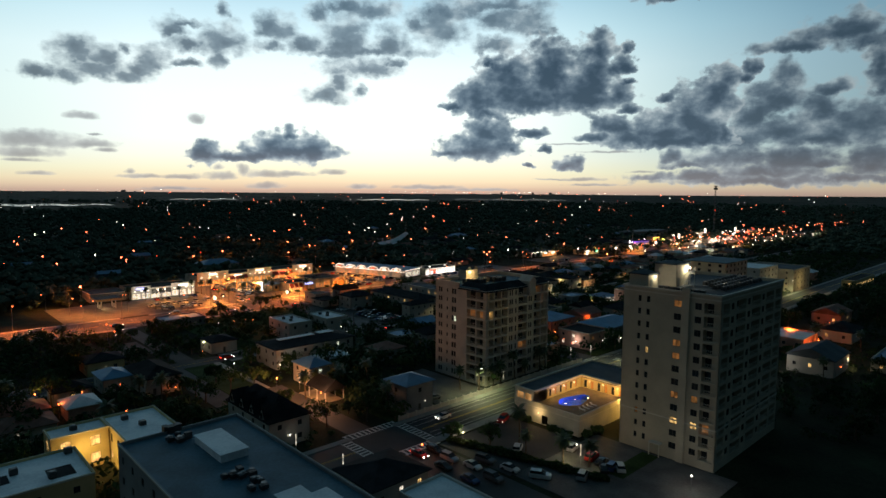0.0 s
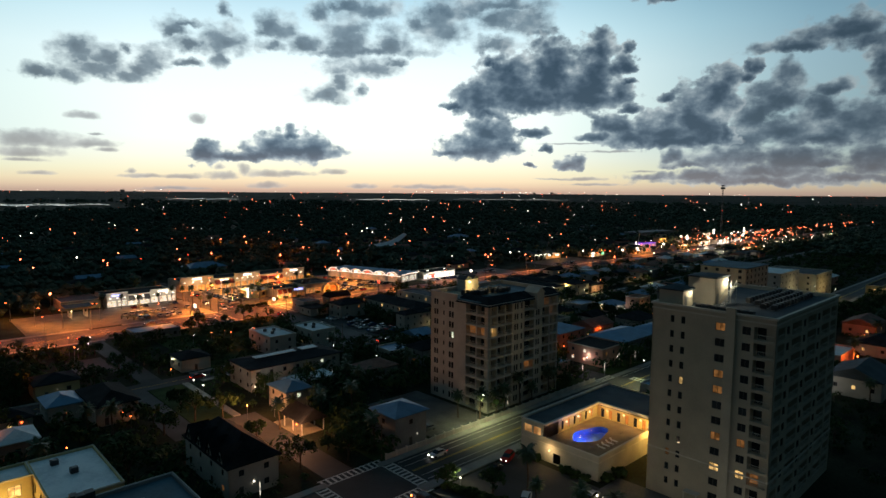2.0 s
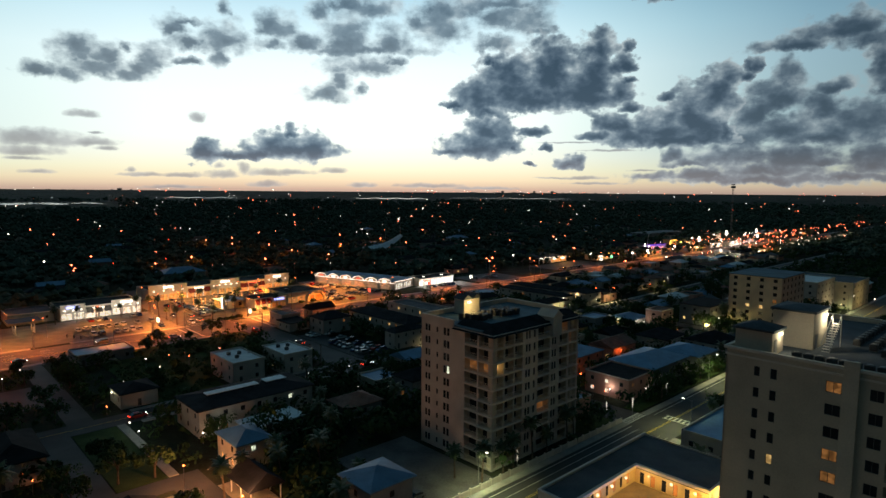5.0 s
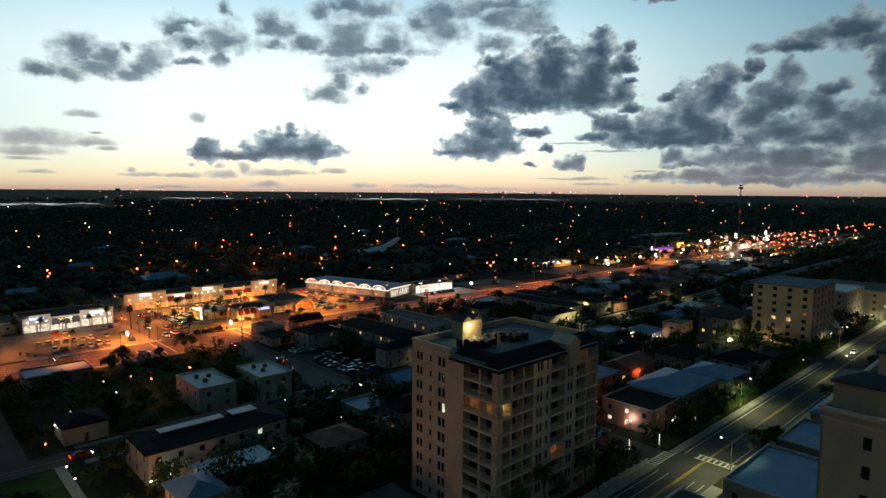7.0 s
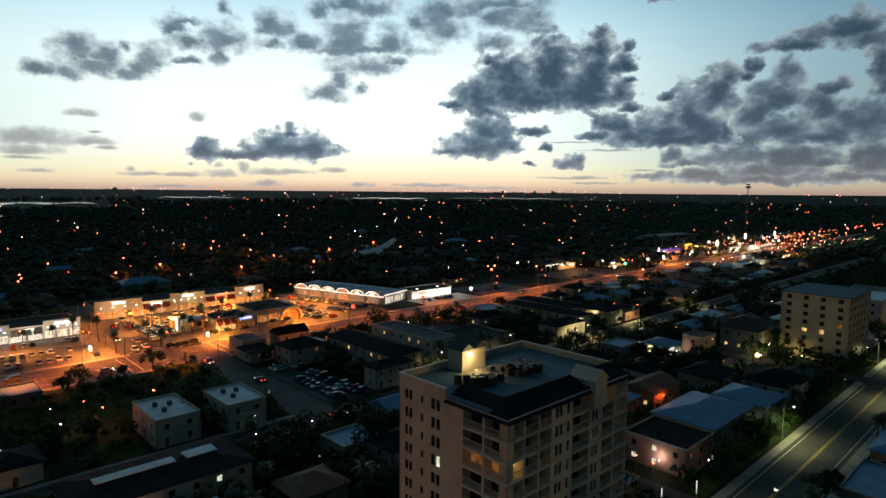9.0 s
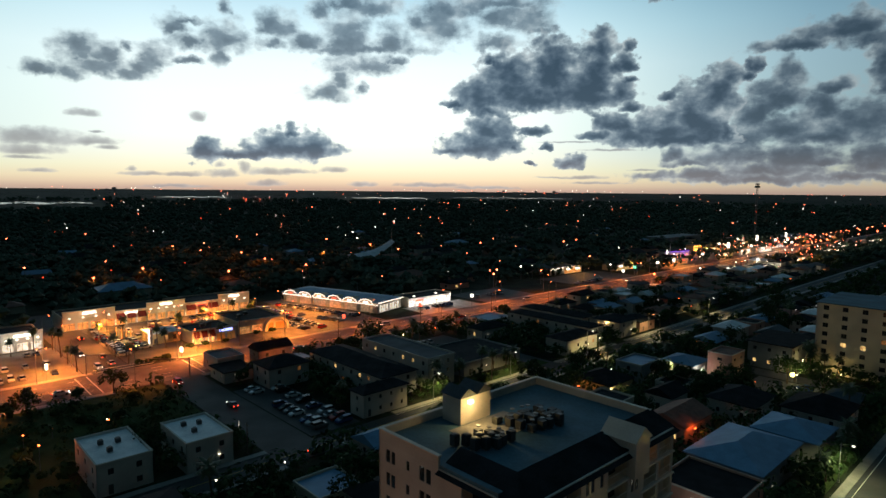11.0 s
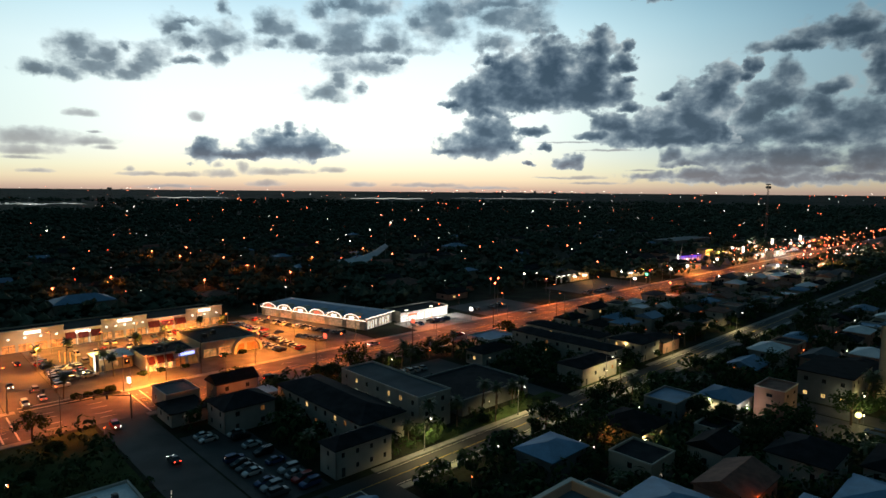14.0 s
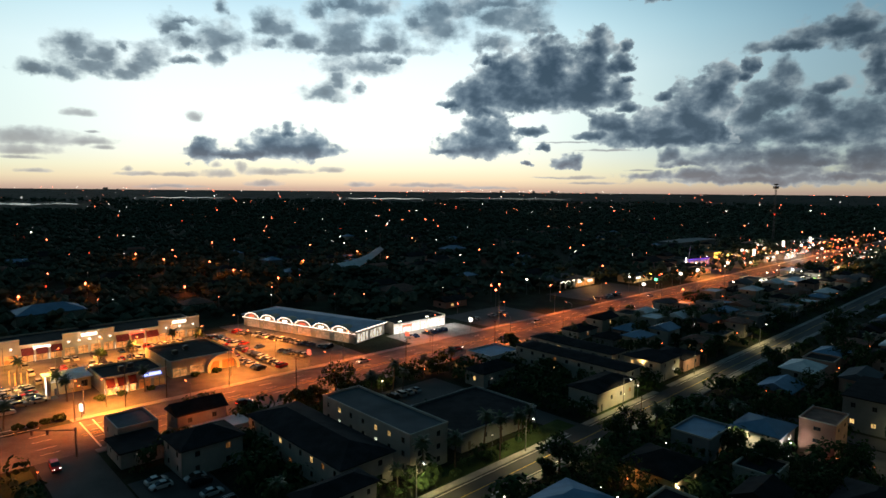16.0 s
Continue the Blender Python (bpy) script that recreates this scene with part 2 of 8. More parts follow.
# ---- materials ----
def surface(name, col, rough=0.8, metal=0.0, var=0.3, size=3.0, fine=0.25, bump=0.25, tint=0.0, stain=None, spec=0.5):
    """A worn surface: broad stains and fine grain in metres, and a shift of tone from object to object."""
    m = bpy.data.materials.new(name)
    m.use_nodes = True
    t, n = m.node_tree, m.node_tree.nodes
    b = n["Principled BSDF"]
    b.inputs["Roughness"].default_value, b.inputs["Metallic"].default_value = rough, metal
    b.inputs["Specular IOR Level"].default_value = spec
    place = n.new("ShaderNodeNewGeometry")
    big, small = n.new("ShaderNodeTexNoise"), n.new("ShaderNodeTexNoise")
    for tex, s, d in ((big, size, 4), (small, fine, 2)):
        tex.inputs["Scale"].default_value, tex.inputs["Detail"].default_value = 1 / s, d
        t.links.new(place.outputs["Position"], tex.inputs["Vector"])
    ramp = n.new("ShaderNodeValToRGB")
    lo = [c * (1 - var) for c in col]
    hi = [min(1, c * (1 + var)) for c in col]
    ramp.color_ramp.elements[0].position, ramp.color_ramp.elements[1].position = 0.3, 0.7
    ramp.color_ramp.elements[0].color, ramp.color_ramp.elements[1].color = (*(stain or lo), 1), (*hi, 1)
    add = n.new("ShaderNodeMath")
    add.operation = "MULTIPLY_ADD"
    add.inputs[1].default_value = 0.45
    t.links.new(small.outputs[0], add.inputs[0])
    t.links.new(big.outputs[0], add.inputs[2])
    sub = n.new("ShaderNodeMath")
    sub.operation = "SUBTRACT"
    sub.inputs[1].default_value = 0.22
    t.links.new(add.outputs[0], sub.inputs[0])
    t.links.new(sub.outputs[0], ramp.inputs[0])
    colour = ramp.outputs[0]
    if tint:
        info, hsv, mul = n.new("ShaderNodeObjectInfo"), n.new("ShaderNodeHueSaturation"), n.new("ShaderNodeMath")
        mul.operation = "MULTIPLY_ADD"
        mul.inputs[1].default_value, mul.inputs[2].default_value = 2 * tint, 1 - tint
        t.links.new(info.outputs["Random"], mul.inputs[0])
        t.links.new(mul.outputs[0], hsv.inputs["Value"])
        t.links.new(colour, hsv.inputs["Color"])
        colour = hsv.outputs[0]
    t.links.new(colour, b.inputs["Base Color"])
    if bump:
        bp = n.new("ShaderNodeBump")
        bp.inputs["Strength"].default_value, bp.inputs["Distance"].default_value = bump, fine * 0.2
        t.links.new(small.outputs[0], bp.inputs["Height"])
        t.links.new(bp.outputs[0], b.inputs["Normal"])
    return m


def shining(name, col, strength, busy=0.0):
    """A lamp, sign or lit room. busy: size in metres of the goods and shapes that break up a lit shop front."""
    m = bpy.data.materials.new(name)
    m.use_nodes = True
    t, n = m.node_tree, m.node_tree.nodes
    b = n["Principled BSDF"]
    b.inputs["Base Color"].default_value = (*[c * 0.5 for c in col], 1)
    b.inputs["Emission Color"].default_value, b.inputs["Emission Strength"].default_value = (*col, 1), strength
    if busy:
        place, tex, ramp, mul = n.new("ShaderNodeNewGeometry"), n.new("ShaderNodeTexNoise"), n.new("ShaderNodeMapRange"), n.new("ShaderNodeMath")
        tex.inputs["Scale"].default_value, tex.inputs["Detail"].default_value = 1 / busy, 3
        ramp.inputs["From Min"].default_value, ramp.inputs["From Max"].default_value = 0.38, 0.66
        ramp.inputs["To Min"].default_value, ramp.inputs["To Max"].default_value = 0.3, 1.8
        mul.operation = "MULTIPLY"
        mul.inputs[1].default_value = strength
        t.links.new(place.outputs["Position"], tex.inputs["Vector"])
        t.links.new(tex.outputs[0], ramp.inputs[0])
        t.links.new(ramp.outputs[0], mul.inputs[0])
        t.links.new(mul.outputs[0], b.inputs["Emission Strength"])
    m.cycles.emission_sampling = "NONE"
    return m


M_GROUND = surface("ground_soil_grass", (0.028, 0.036, 0.020), 0.95, var=0.5, size=14, fine=0.8, stain=(0.016, 0.014, 0.010), spec=0.08)
M_LAWN = surface("lawn", (0.05, 0.075, 0.025), 0.95, var=0.35, size=5, fine=0.3, spec=0.08)
M_ASPHALT = surface("asphalt", (0.046, 0.046, 0.045), 0.75, var=0.3, size=6, fine=0.4, bump=0.15)
M_ASPHALT_OLD = surface("asphalt_old", (0.11, 0.105, 0.10), 0.85, var=0.35, size=5, fine=0.5, bump=0.15)
M_CONCRETE = surface("concrete_pavement", (0.30, 0.285, 0.26), 0.85, var=0.2, size=3, fine=0.3)
M_SAND = surface("sandy_lot", (0.30, 0.26, 0.20), 0.95, var=0.3, size=4, fine=0.4)
M_PAINT = surface("road_paint", (0.68, 0.67, 0.62), 0.6, var=0.25, size=0.8, fine=0.12, bump=0.05)
M_PAINT_Y = surface("road_paint_yellow", (0.62, 0.42, 0.06), 0.6, var=0.25, size=0.8, fine=0.12, bump=0.05)
M_STUCCO = surface("stucco_beige", (0.56, 0.50, 0.39), 0.9, var=0.14, size=5, fine=0.2, tint=0.08)
M_STUCCO_W = surface("stucco_cream", (0.54, 0.51, 0.45), 0.9, var=0.14, size=4, fine=0.2, tint=0.1)
M_STUCCO_P = surface("stucco_pink", (0.52, 0.29, 0.22), 0.9, var=0.15, size=4, fine=0.2)
M_STUCCO_G = surface("siding_grey", (0.24, 0.25, 0.25), 0.85, var=0.18, size=4, fine=0.2, tint=0.2)
M_STUCCO_Y = surface("stucco_yellow", (0.60, 0.47, 0.24), 0.9, var=0.12, size=4, fine=0.2)
M_WHITE = surface("white_paint", (0.74, 0.73, 0.70), 0.6, var=0.08, size=2, fine=0.15, bump=0.08)
M_TRIM = surface("cream_trim", (0.66, 0.62, 0.54), 0.7, var=0.1, size=2, fine=0.15, bump=0.08)
M_ROOF_W = surface("white_membrane_roof", (0.86, 0.88, 0.90), 0.7, var=0.16, size=4, fine=0.5, tint=0.08, bump=0.1)
M_ROOF_G = surface("gravel_roof", (0.075, 0.092, 0.105), 0.9, var=0.3, size=5, fine=0.3, tint=0.15)
M_ROOF_D = surface("dark_shingles", (0.024, 0.025, 0.028), 0.9, var=0.35, size=3, fine=0.25, tint=0.25, spec=0.08)
M_ROOF_B = surface("blue_metal_roof", (0.13, 0.27, 0.42), 0.55, metal=0.1, var=0.15, size=3, fine=0.4, tint=0.12, bump=0.1)
M_ROOF_T = surface("tile_roof_red", (0.25, 0.115, 0.08), 0.85, var=0.3, size=2, fine=0.3, tint=0.2)
M_DECK = surface("pool_deck_pavers", (0.24, 0.18, 0.12), 0.8, var=0.2, size=2, fine=0.3)
M_ROOF_N = surface("blue_black_membrane", (0.06, 0.14, 0.185), 0.75, var=0.3, size=6, fine=0.5, bump=0.1)
M_ROOF_K = surface("charcoal_roof", (0.030, 0.030, 0.031), 0.9, var=0.3, size=4, fine=0.4, bump=0.1, spec=0.15)
M_METAL = surface("galvanised_metal", (0.38, 0.39, 0.40), 0.45, metal=0.8, var=0.2, size=1, fine=0.1, bump=0.08)
M_MACHINE = surface("grey_machine_casing", (0.07, 0.072, 0.075), 0.6, metal=0.3, var=0.3, size=0.8, fine=0.1, bump=0.1)
M_POLE = surface("pole_steel", (0.22, 0.22, 0.22), 0.5, metal=0.6, var=0.2, size=1, fine=0.1, bump=0.05)
M_WOODPOLE = surface("timber_pole", (0.14, 0.10, 0.07), 0.9, var=0.3, size=1, fine=0.1)
M_GLASS = surface("window_glass_dark", (0.022, 0.026, 0.03), 0.08, var=0.2, size=1.5, fine=0.5, bump=0)
M_FRAME = surface("window_frame_dark", (0.09, 0.085, 0.08), 0.6, var=0.2, size=1, fine=0.1, bump=0.05)
M_AWNING = surface("maroon_awning", (0.17, 0.025, 0.025), 0.85, var=0.2, size=1, fine=0.1)
M_BARK = surface("bark", (0.13, 0.10, 0.075), 0.95, var=0.35, size=0.6, fine=0.08, bump=0.6, spec=0.08)
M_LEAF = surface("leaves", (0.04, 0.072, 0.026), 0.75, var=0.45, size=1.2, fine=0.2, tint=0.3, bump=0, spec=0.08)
# Crowns further off: distance haze is mixed into a paler, greyer leaf colour.
M_WOODS_HAZY = surface("far_leaves_hazy", (0.078, 0.110, 0.078), 0.9, var=0.4, size=9, fine=1.5, bump=0, spec=0.08)
# Marsh tone carries the aerial haze that lightens the land below the horizon.
M_MARSH_HAZY = surface("marsh_grass_hazy", (0.050, 0.056, 0.044), 0.95, var=0.35, size=120, fine=12, bump=0, spec=0.08)
M_PALM = surface("palm_fronds", (0.06, 0.09, 0.035), 0.6, var=0.4, size=0.8, fine=0.15, tint=0.25, bump=0)
M_TYRE = surface("tyre_rubber", (0.02, 0.02, 0.02), 0.85, var=0.2, size=0.5, fine=0.05, bump=0.1)
M_CARGLASS = surface("car_glass", (0.015, 0.017, 0.02), 0.06, var=0.1, size=1, fine=0.3, bump=0)
M_WATER = surface("river_water", (0.03, 0.035, 0.04), 0.12, var=0.2, size=40, fine=4, bump=0.1)
M_POOLTILE = surface("pool_tiles", (0.05, 0.22, 0.75), 0.3, var=0.2, size=1.5, fine=0.2, bump=0.05)

L_SODIUM = shining("sodium_lamp", (1.0, 0.13, 0.03), 12)
L_SODIUM_FAR = shining("sodium_lamp_far", (1.0, 0.135, 0.055), 13)
L_WHITE = shining("white_lamp", (1.0, 0.93, 0.78), 4)
L_WHITE_FAR = shining("white_lamp_far", (1.0, 0.86, 0.72), 9)
L_RED_FAR = shining("red_beacon", (1.0, 0.06, 0.02), 3)
L_WARM = shining("warm_room", (1.0, 0.62, 0.22), 0.75, 1.1)
L_WARM_DIM = shining("warm_room_dim", (1.0, 0.42, 0.12), 0.12, 0.6)
L_COOL = shining("cool_room", (0.92, 1.0, 0.72), 0.75, 0.8)
L_SHOP = shining("shop_window", (1.0, 0.52, 0.18), 0.38, 1.3)
L_SHOP_W = shining("shop_window_white", (1.0, 0.88, 0.70), 0.75, 1.2)
L_ARCADE = shining("arcade_window", (1.0, 0.64, 0.38), 0.22, 1.0)
L_STATION = shining("station_window", (1.0, 0.95, 0.86), 1.0, 1.1)
L_SIGN_P = shining("lit_sign_purple", (0.30, 0.08, 1.0), 0.9)
L_SIGN = shining("lit_sign_white", (1.0, 0.92, 0.78), 3)
L_SIGN_R = shining("lit_sign_red", (1.0, 0.12, 0.06), 2)
L_SIGN_B = shining("lit_sign_blue", (0.35, 0.4, 1.0), 2.5)
L_SIGN_G = shining("lit_sign_green", (0.2, 1.0, 0.5), 2)
L_NEON = shining("outline_tube", (1.0, 0.76, 0.62), 3.4)
L_TAIL = shining("tail_light", (1.0, 0.05, 0.02), 6)
L_HEAD = shining("head_light", (1.0, 0.93, 0.8), 12)
L_POOL = shining("pool_lamp", (0.6, 0.6, 1.0), 8)


def paint(name, col):
    return surface(name, col, 0.25, metal=0.1, var=0.06, size=1.0, fine=0.1, bump=0)


CAR_PAINTS = [paint("car_paint_" + n, c) for n, c in (
    ("white", (0.7, 0.7, 0.69)), ("silver", (0.4, 0.41, 0.42)), ("black", (0.02, 0.02, 0.022)), ("red", (0.4, 0.03, 0.025)),
    ("blue", (0.04, 0.08, 0.2)), ("grey", (0.13, 0.135, 0.14)))]


# ---- mesh helpers ----
class Shape:
    """Vertices and faces gathered in plain lists."""

    def __init__(self):
        self.v, self.f = [], []

    def quad(self, *pts):
        i = len(self.v)
        self.v += [tuple(p) for p in pts]
        self.f.append(tuple(range(i, i + len(pts))))
        return self

    def box(self, x0, y0, z0, x1, y1, z1):
        i = len(self.v)
        self.v += [(x0, y0, z0), (x1, y0, z0), (x1, y1, z0), (x0, y1, z0), (x0, y0, z1), (x1, y0, z1), (x1, y1, z1), (x0, y1, z1)]
        for f in ((3, 2, 1, 0), (4, 5, 6, 7), (0, 1, 5, 4), (1, 2, 6, 5), (2, 3, 7, 6), (3, 0, 4, 7)):
            self.f.append(tuple(i + k for k in f))
        return self

    def prism(self, poly, z0, z1):
        """poly anticlockwise from above."""
        i, n = len(self.v), len(poly)
        self.v += [(x, y, z0) for x, y in poly] + [(x, y, z1) for x, y in poly]
        self.f += [tuple(i + k for k in reversed(range(n))), tuple(i + n + k for k in range(n))]
        self.f += [(i + k, i + (k + 1) % n, i + n + (k + 1) % n, i + n + k) for k in range(n)]
        return self

    def tube(self, pts, radii, n=6):
        """A tapered tube along points, closed at both ends."""
        first = len(self.v)
        for k, p in enumerate(pts):
            p = Vector(p)
            d = (Vector(pts[min(k + 1, len(pts) - 1)]) - Vector(pts[max(k - 1, 0)])).normalized()
            side = d.cross(Vector((0, 1, 0)) if abs(d.y) < 0.9 else Vector((1, 0, 0))).normalized()
            up = side.cross(d)
            r = radii[k] if isinstance(radii, (list, tuple)) else radii
            self.v += [tuple(p + r * (math.cos(a) * side + math.sin(a) * up)) for a in (2 * math.pi * j / n for j in range(n))]
        for k in range(len(pts) - 1):
            a = first + k * n
            self.f += [(a + j, a + (j + 1) % n, a + n + (j + 1) % n, a + n + j) for j in range(n)]
        self.f += [tuple(first + j for j in reversed(range(n))), tuple(first + (len(pts) - 1) * n + j for j in range(n))]
        return self

    def ball(self, x, y, z, r, n=8, squash=1.0):
        rings = max(3, n // 2)
        first = len(self.v)
        for k in range(1, rings):
            a = math.pi * k / rings
            self.v += [(x + r * math.sin(a) * math.cos(2 * math.pi * j / n), y + r * math.sin(a) * math.sin(2 * math.pi * j / n),
                        z + squash * r * math.cos(a)) for j in range(n)]
        self.v += [(x, y, z + squash * r), (x, y, z - squash * r)]
        top = len(self.v) - 2
        for k in range(rings - 2):
            a = first + k * n
            self.f += [(a + j, a + n + j, a + n + (j + 1) % n, a + (j + 1) % n) for j in range(n)]
        self.f += [(top, first + j, first + (j + 1) % n) for j in range(n)]
        last = first + (rings - 2) * n
        self.f += [(top + 1, last + (j + 1) % n, last + j) for j in range(n)]
        return self

    def wall(self, a, b, z0, z1, holes=(), thick=0.25, reveal=0.18):
        """A wall from a to b (its outside to the right of that way), with openings (s0, z0, s1, z1) right through it."""
        a, b = Vector((*a, 0)), Vector((*b, 0))
        d = (b - a).normalized()
        inward = Vector((-d.y, d.x, 0))
        length = (b - a).length
        ss = sorted({0.0, length, *[h[0] for h in holes], *[h[2] for h in holes]})
        zs = sorted({z0, z1, *[h[1] for h in holes], *[h[3] for h in holes]})

        def at(s, z, deep):
            p = a + d * s + inward * deep
            return (p.x, p.y, z)

        for s0, s1 in zip(ss, ss[1:]):
            start = None
            for k, (c0, c1) in enumerate(zip(zs, zs[1:])):
                sm, cm = (s0 + s1) / 2, (c0 + c1) / 2
                hole = any(h[0] < sm < h[2] and h[1] < cm < h[3] for h in holes)
                if not hole and start is None:
                    start = c0
                last = k == len(zs) - 2
                if start is not None and (hole or last):
                    end = c0 if hole else c1
                    self.quad(at(s0, start, 0), at(s1, start, 0), at(s1, end, 0), at(s0, end, 0))
                    self.quad(at(s1, start, thick), at(s0, start, thick), at(s0, end, thick), at(s1, end, thick))
                    start = None
        for s0, h0, s1, h1 in holes:
            self.quad(at(s0, h0, 0), at(s0, h0, thick), at(s1, h0, thick), at(s1, h0, 0))
            self.quad(at(s0, h1, 0), at(s1, h1, 0), at(s1, h1, thick), at(s0, h1, thick))
            self.quad(at(s0, h0, 0), at(s0, h1, 0), at(s0, h1, thick), at(s0, h0, thick))
            self.quad(at(s1, h0, 0), at(s1, h0, thick), at(s1, h1, thick), at(s1, h1, 0))
        self.quad(at(0, z1, 0), at(length, z1, 0), at(length, z1, thick), at(0, z1, thick))
        self.quad(at(0, z0, 0), at(0, z0, thick), at(length, z0, thick), at(length, z0, 0))
        self.quad(at(0, z0, 0), at(0, z1, 0), at(0, z1, thick), at(0, z0, thick))
        self.quad(at(length, z0, 0), at(length, z0, thick), at(length, z1, thick), at(length, z1, 0))
        return self

    def mesh(self, name, material, smooth=False):
        me = bpy.data.meshes.new(name)
        me.from_pydata(self.v, [], self.f)
        me.materials.append(material)
        if smooth:
            me.shade_smooth()
        return me


SHARED = {}


def part(name, shape, material, parent, label="", m=None, smooth=False):
    """One mesh under a thing or a part. shape: a Shape, or a mesh to share."""
    me = shape.mesh(name, material, smooth) if isinstance(shape, Shape) else shape
    ob = new(name, me)
    ob.parent = parent
    if m is not None:
        ob.matrix_basis = m
    if label:
        ob["label"] = label
    return ob


def shared(key, build, material, smooth=False):
    if (key, material.name) not in SHARED:
        SHARED[key, material.name] = build().mesh(key, material, smooth)
    return SHARED[key, material.name]


def thing(name, m, label, category, group="", kind=""):
    ob = new(name)
    ob.matrix_basis = m
    ob.empty_display_size = 0.5
    return tagged(ob, label, category, group, kind)


def solid(name, shape, material, m, label, category, group="", kind=""):
    ob = new(name, shape.mesh(name, material) if isinstance(shape, Shape) else shape)
    ob.matrix_basis = m
    return tagged(ob, label, category, group, kind)


def facing(p, d, z):
    """Local pose of a window at p = (x, y) on a wall that runs along d: x along the wall, y into it."""
    return Matrix(((d[0], -d[1], 0, p[0]), (d[1], d[0], 0, p[1]), (0, 0, 1, z), (0, 0, 0, 1)))


def window_meshes(w, h, bars):
    def frame_shape():
        s, t = Shape(), 0.06
        s.box(0, 0.08, 0, t, 0.16, h).box(w - t, 0.08, 0, w, 0.16, h).box(t, 0.08, 0, w - t, 0.16, t).box(t, 0.08, h - t, w - t, 0.16, h)
        for k in range(1, bars + 1):
            x = w * k / (bars + 1)
            s.box(x - 0.03, 0.085, t, x + 0.03, 0.155, h - t)
        return s

    return frame_shape, lambda: Shape().box(0.06, 0.11, 0.06, w - 0.06, 0.13, h - 0.06)


def window(parent, p, d, z, w, h, bars=1, lit=None, frame_mat=None):
    """A framed window in an opening: frame, with its pane one level deeper."""
    fs, ps = window_meshes(w, h, bars)
    key = f"{w:.2f}x{h:.2f}x{bars}"
    fr = part("window", shared("frame" + key, fs, frame_mat or M_FRAME), None, parent, m=facing(p, d, z))
    part("pane", shared("pane" + key, ps, lit or M_GLASS), None, fr, "pane lit from the room behind" if lit else "")
    return fr


# ---- ground, far land, streets ----
def rise(x, y):
    """Height of the land: level by the sea, swelling far inland."""
    d = math.hypot(x, y)
    s = min(1.0, max(0.0, (d - 1500) / 3450))
    return 44.0 * s * s * (3 - 2 * s)


def ground_sheet():
    s = Shape()
    radii = [0, 200, 400, 700, 1000, 1300, 1600, 1900, 2200, 2500, 2800, 3100, 3400, 3700, 4000, 4300, 4600, 4900, 5400, 6500, 9000]
    n = 72
    s.v.append((0, 0, -0.06))
    for r in radii[1:]:
        for j in range(n):
            a = 2 * math.pi * j / n
            x, y = r * math.cos(a), r * math.sin(a)
            s.v.append((x, y, rise(x, y) - 0.06))
    s.f += [(0, 1 + j, 1 + (j + 1) % n) for j in range(n)]
    for k in range(len(radii) - 2):
        a = 1 + k * n
        s.f += [(a + j, a + n + j, a + n + (j + 1) % n, a + (j + 1) % n) for j in range(n)]
    return s


solid("ground", ground_sheet(), M_GROUND, pose(0, 0, 0), "dark flat coastal land with grass and soil", "ground", kind="structure")


def slab(name, u0, v0, u1, v1, z0, z1, material, label, category):
    return solid(name, Shape().box(u0, v0, z0, u1, v1, z1), material, grid(0, 0), label, category, kind="structure")


TAKEN = []  # ground plans (u0, v0, u1, v1) that trees and houses keep clear of


def keep(u0, v0, u1, v1):
    TAKEN.append((min(u0, u1), min(v0, v1), max(u0, u1), max(v0, v1)))


LOW = [(56, 232, 168, 281), (84, 213, 120, 236), (296, 266, 330, 281), (196, 213, 262, 221), (60, 120, 92, 166), (150, 212, 182, 262)]  # where nothing grows tall


def low_growth(u, v):
    return any(a < u < c and b < v < d for a, b, c, d in LOW)


def free(u, v, r):
    return not any(a - r < u < c + r and b - r < v < d + r for a, b, c, d in TAKEN)


def road(name, u0, v0, u1, v1, z=0.04, material=None, label="worn grey asphalt road with painted lane lines"):
    keep(u0, v0, u1, v1)
    return slab(name, u0, v0, u1, v1, -0.05, z, material or M_ASPHALT, label, "road")


def pavement(u0, v0, u1, v1, label="pale concrete pavement with a raised kerb beside the road"):
    keep(u0, v0, u1, v1)
    return slab("pavement", u0, v0, u1, v1, -0.05, 0.16, M_CONCRETE, label, "pavement")


def stripes(name, rects, material, label, z=0.045):
    s = Shape()
    for u0, v0, u1, v1 in rects:
        s.box(u0, v0, z - 0.02, u1, v1, z + 0.006)
    return solid(name, s, material, grid(0, 0), label, "road marking", kind="structure")


def dashes(u0, u1, v, step=12.0, length=4.0, wide=0.16):
    return [(u, v - wide / 2, u + length, v + wide / 2) for u in np.arange(u0, u1, step)]


def ladder(u0, v0, u1, v1, n, along="u"):
    """Two rails and n rungs of a crosswalk."""
    if along == "u":
        out = [(u0, v0, u1, v0 + 0.3), (u0, v1 - 0.3, u1, v1)]
        return out + [(u0 + (u1 - u0) * (k + 0.3) / n, v0 + 0.35, u0 + (u1 - u0) * (k + 0.7) / n, v1 - 0.35) for k in range(n)]
    out = [(u0, v0, u0 + 0.3, v1), (u1 - 0.3, v0, u1, v1)]
    return out + [(u0 + 0.35, v0 + (v1 - v0) * (k + 0.3) / n, u1 - 0.35, v0 + (v1 - v0) * (k + 0.7) / n) for k in range(n)]


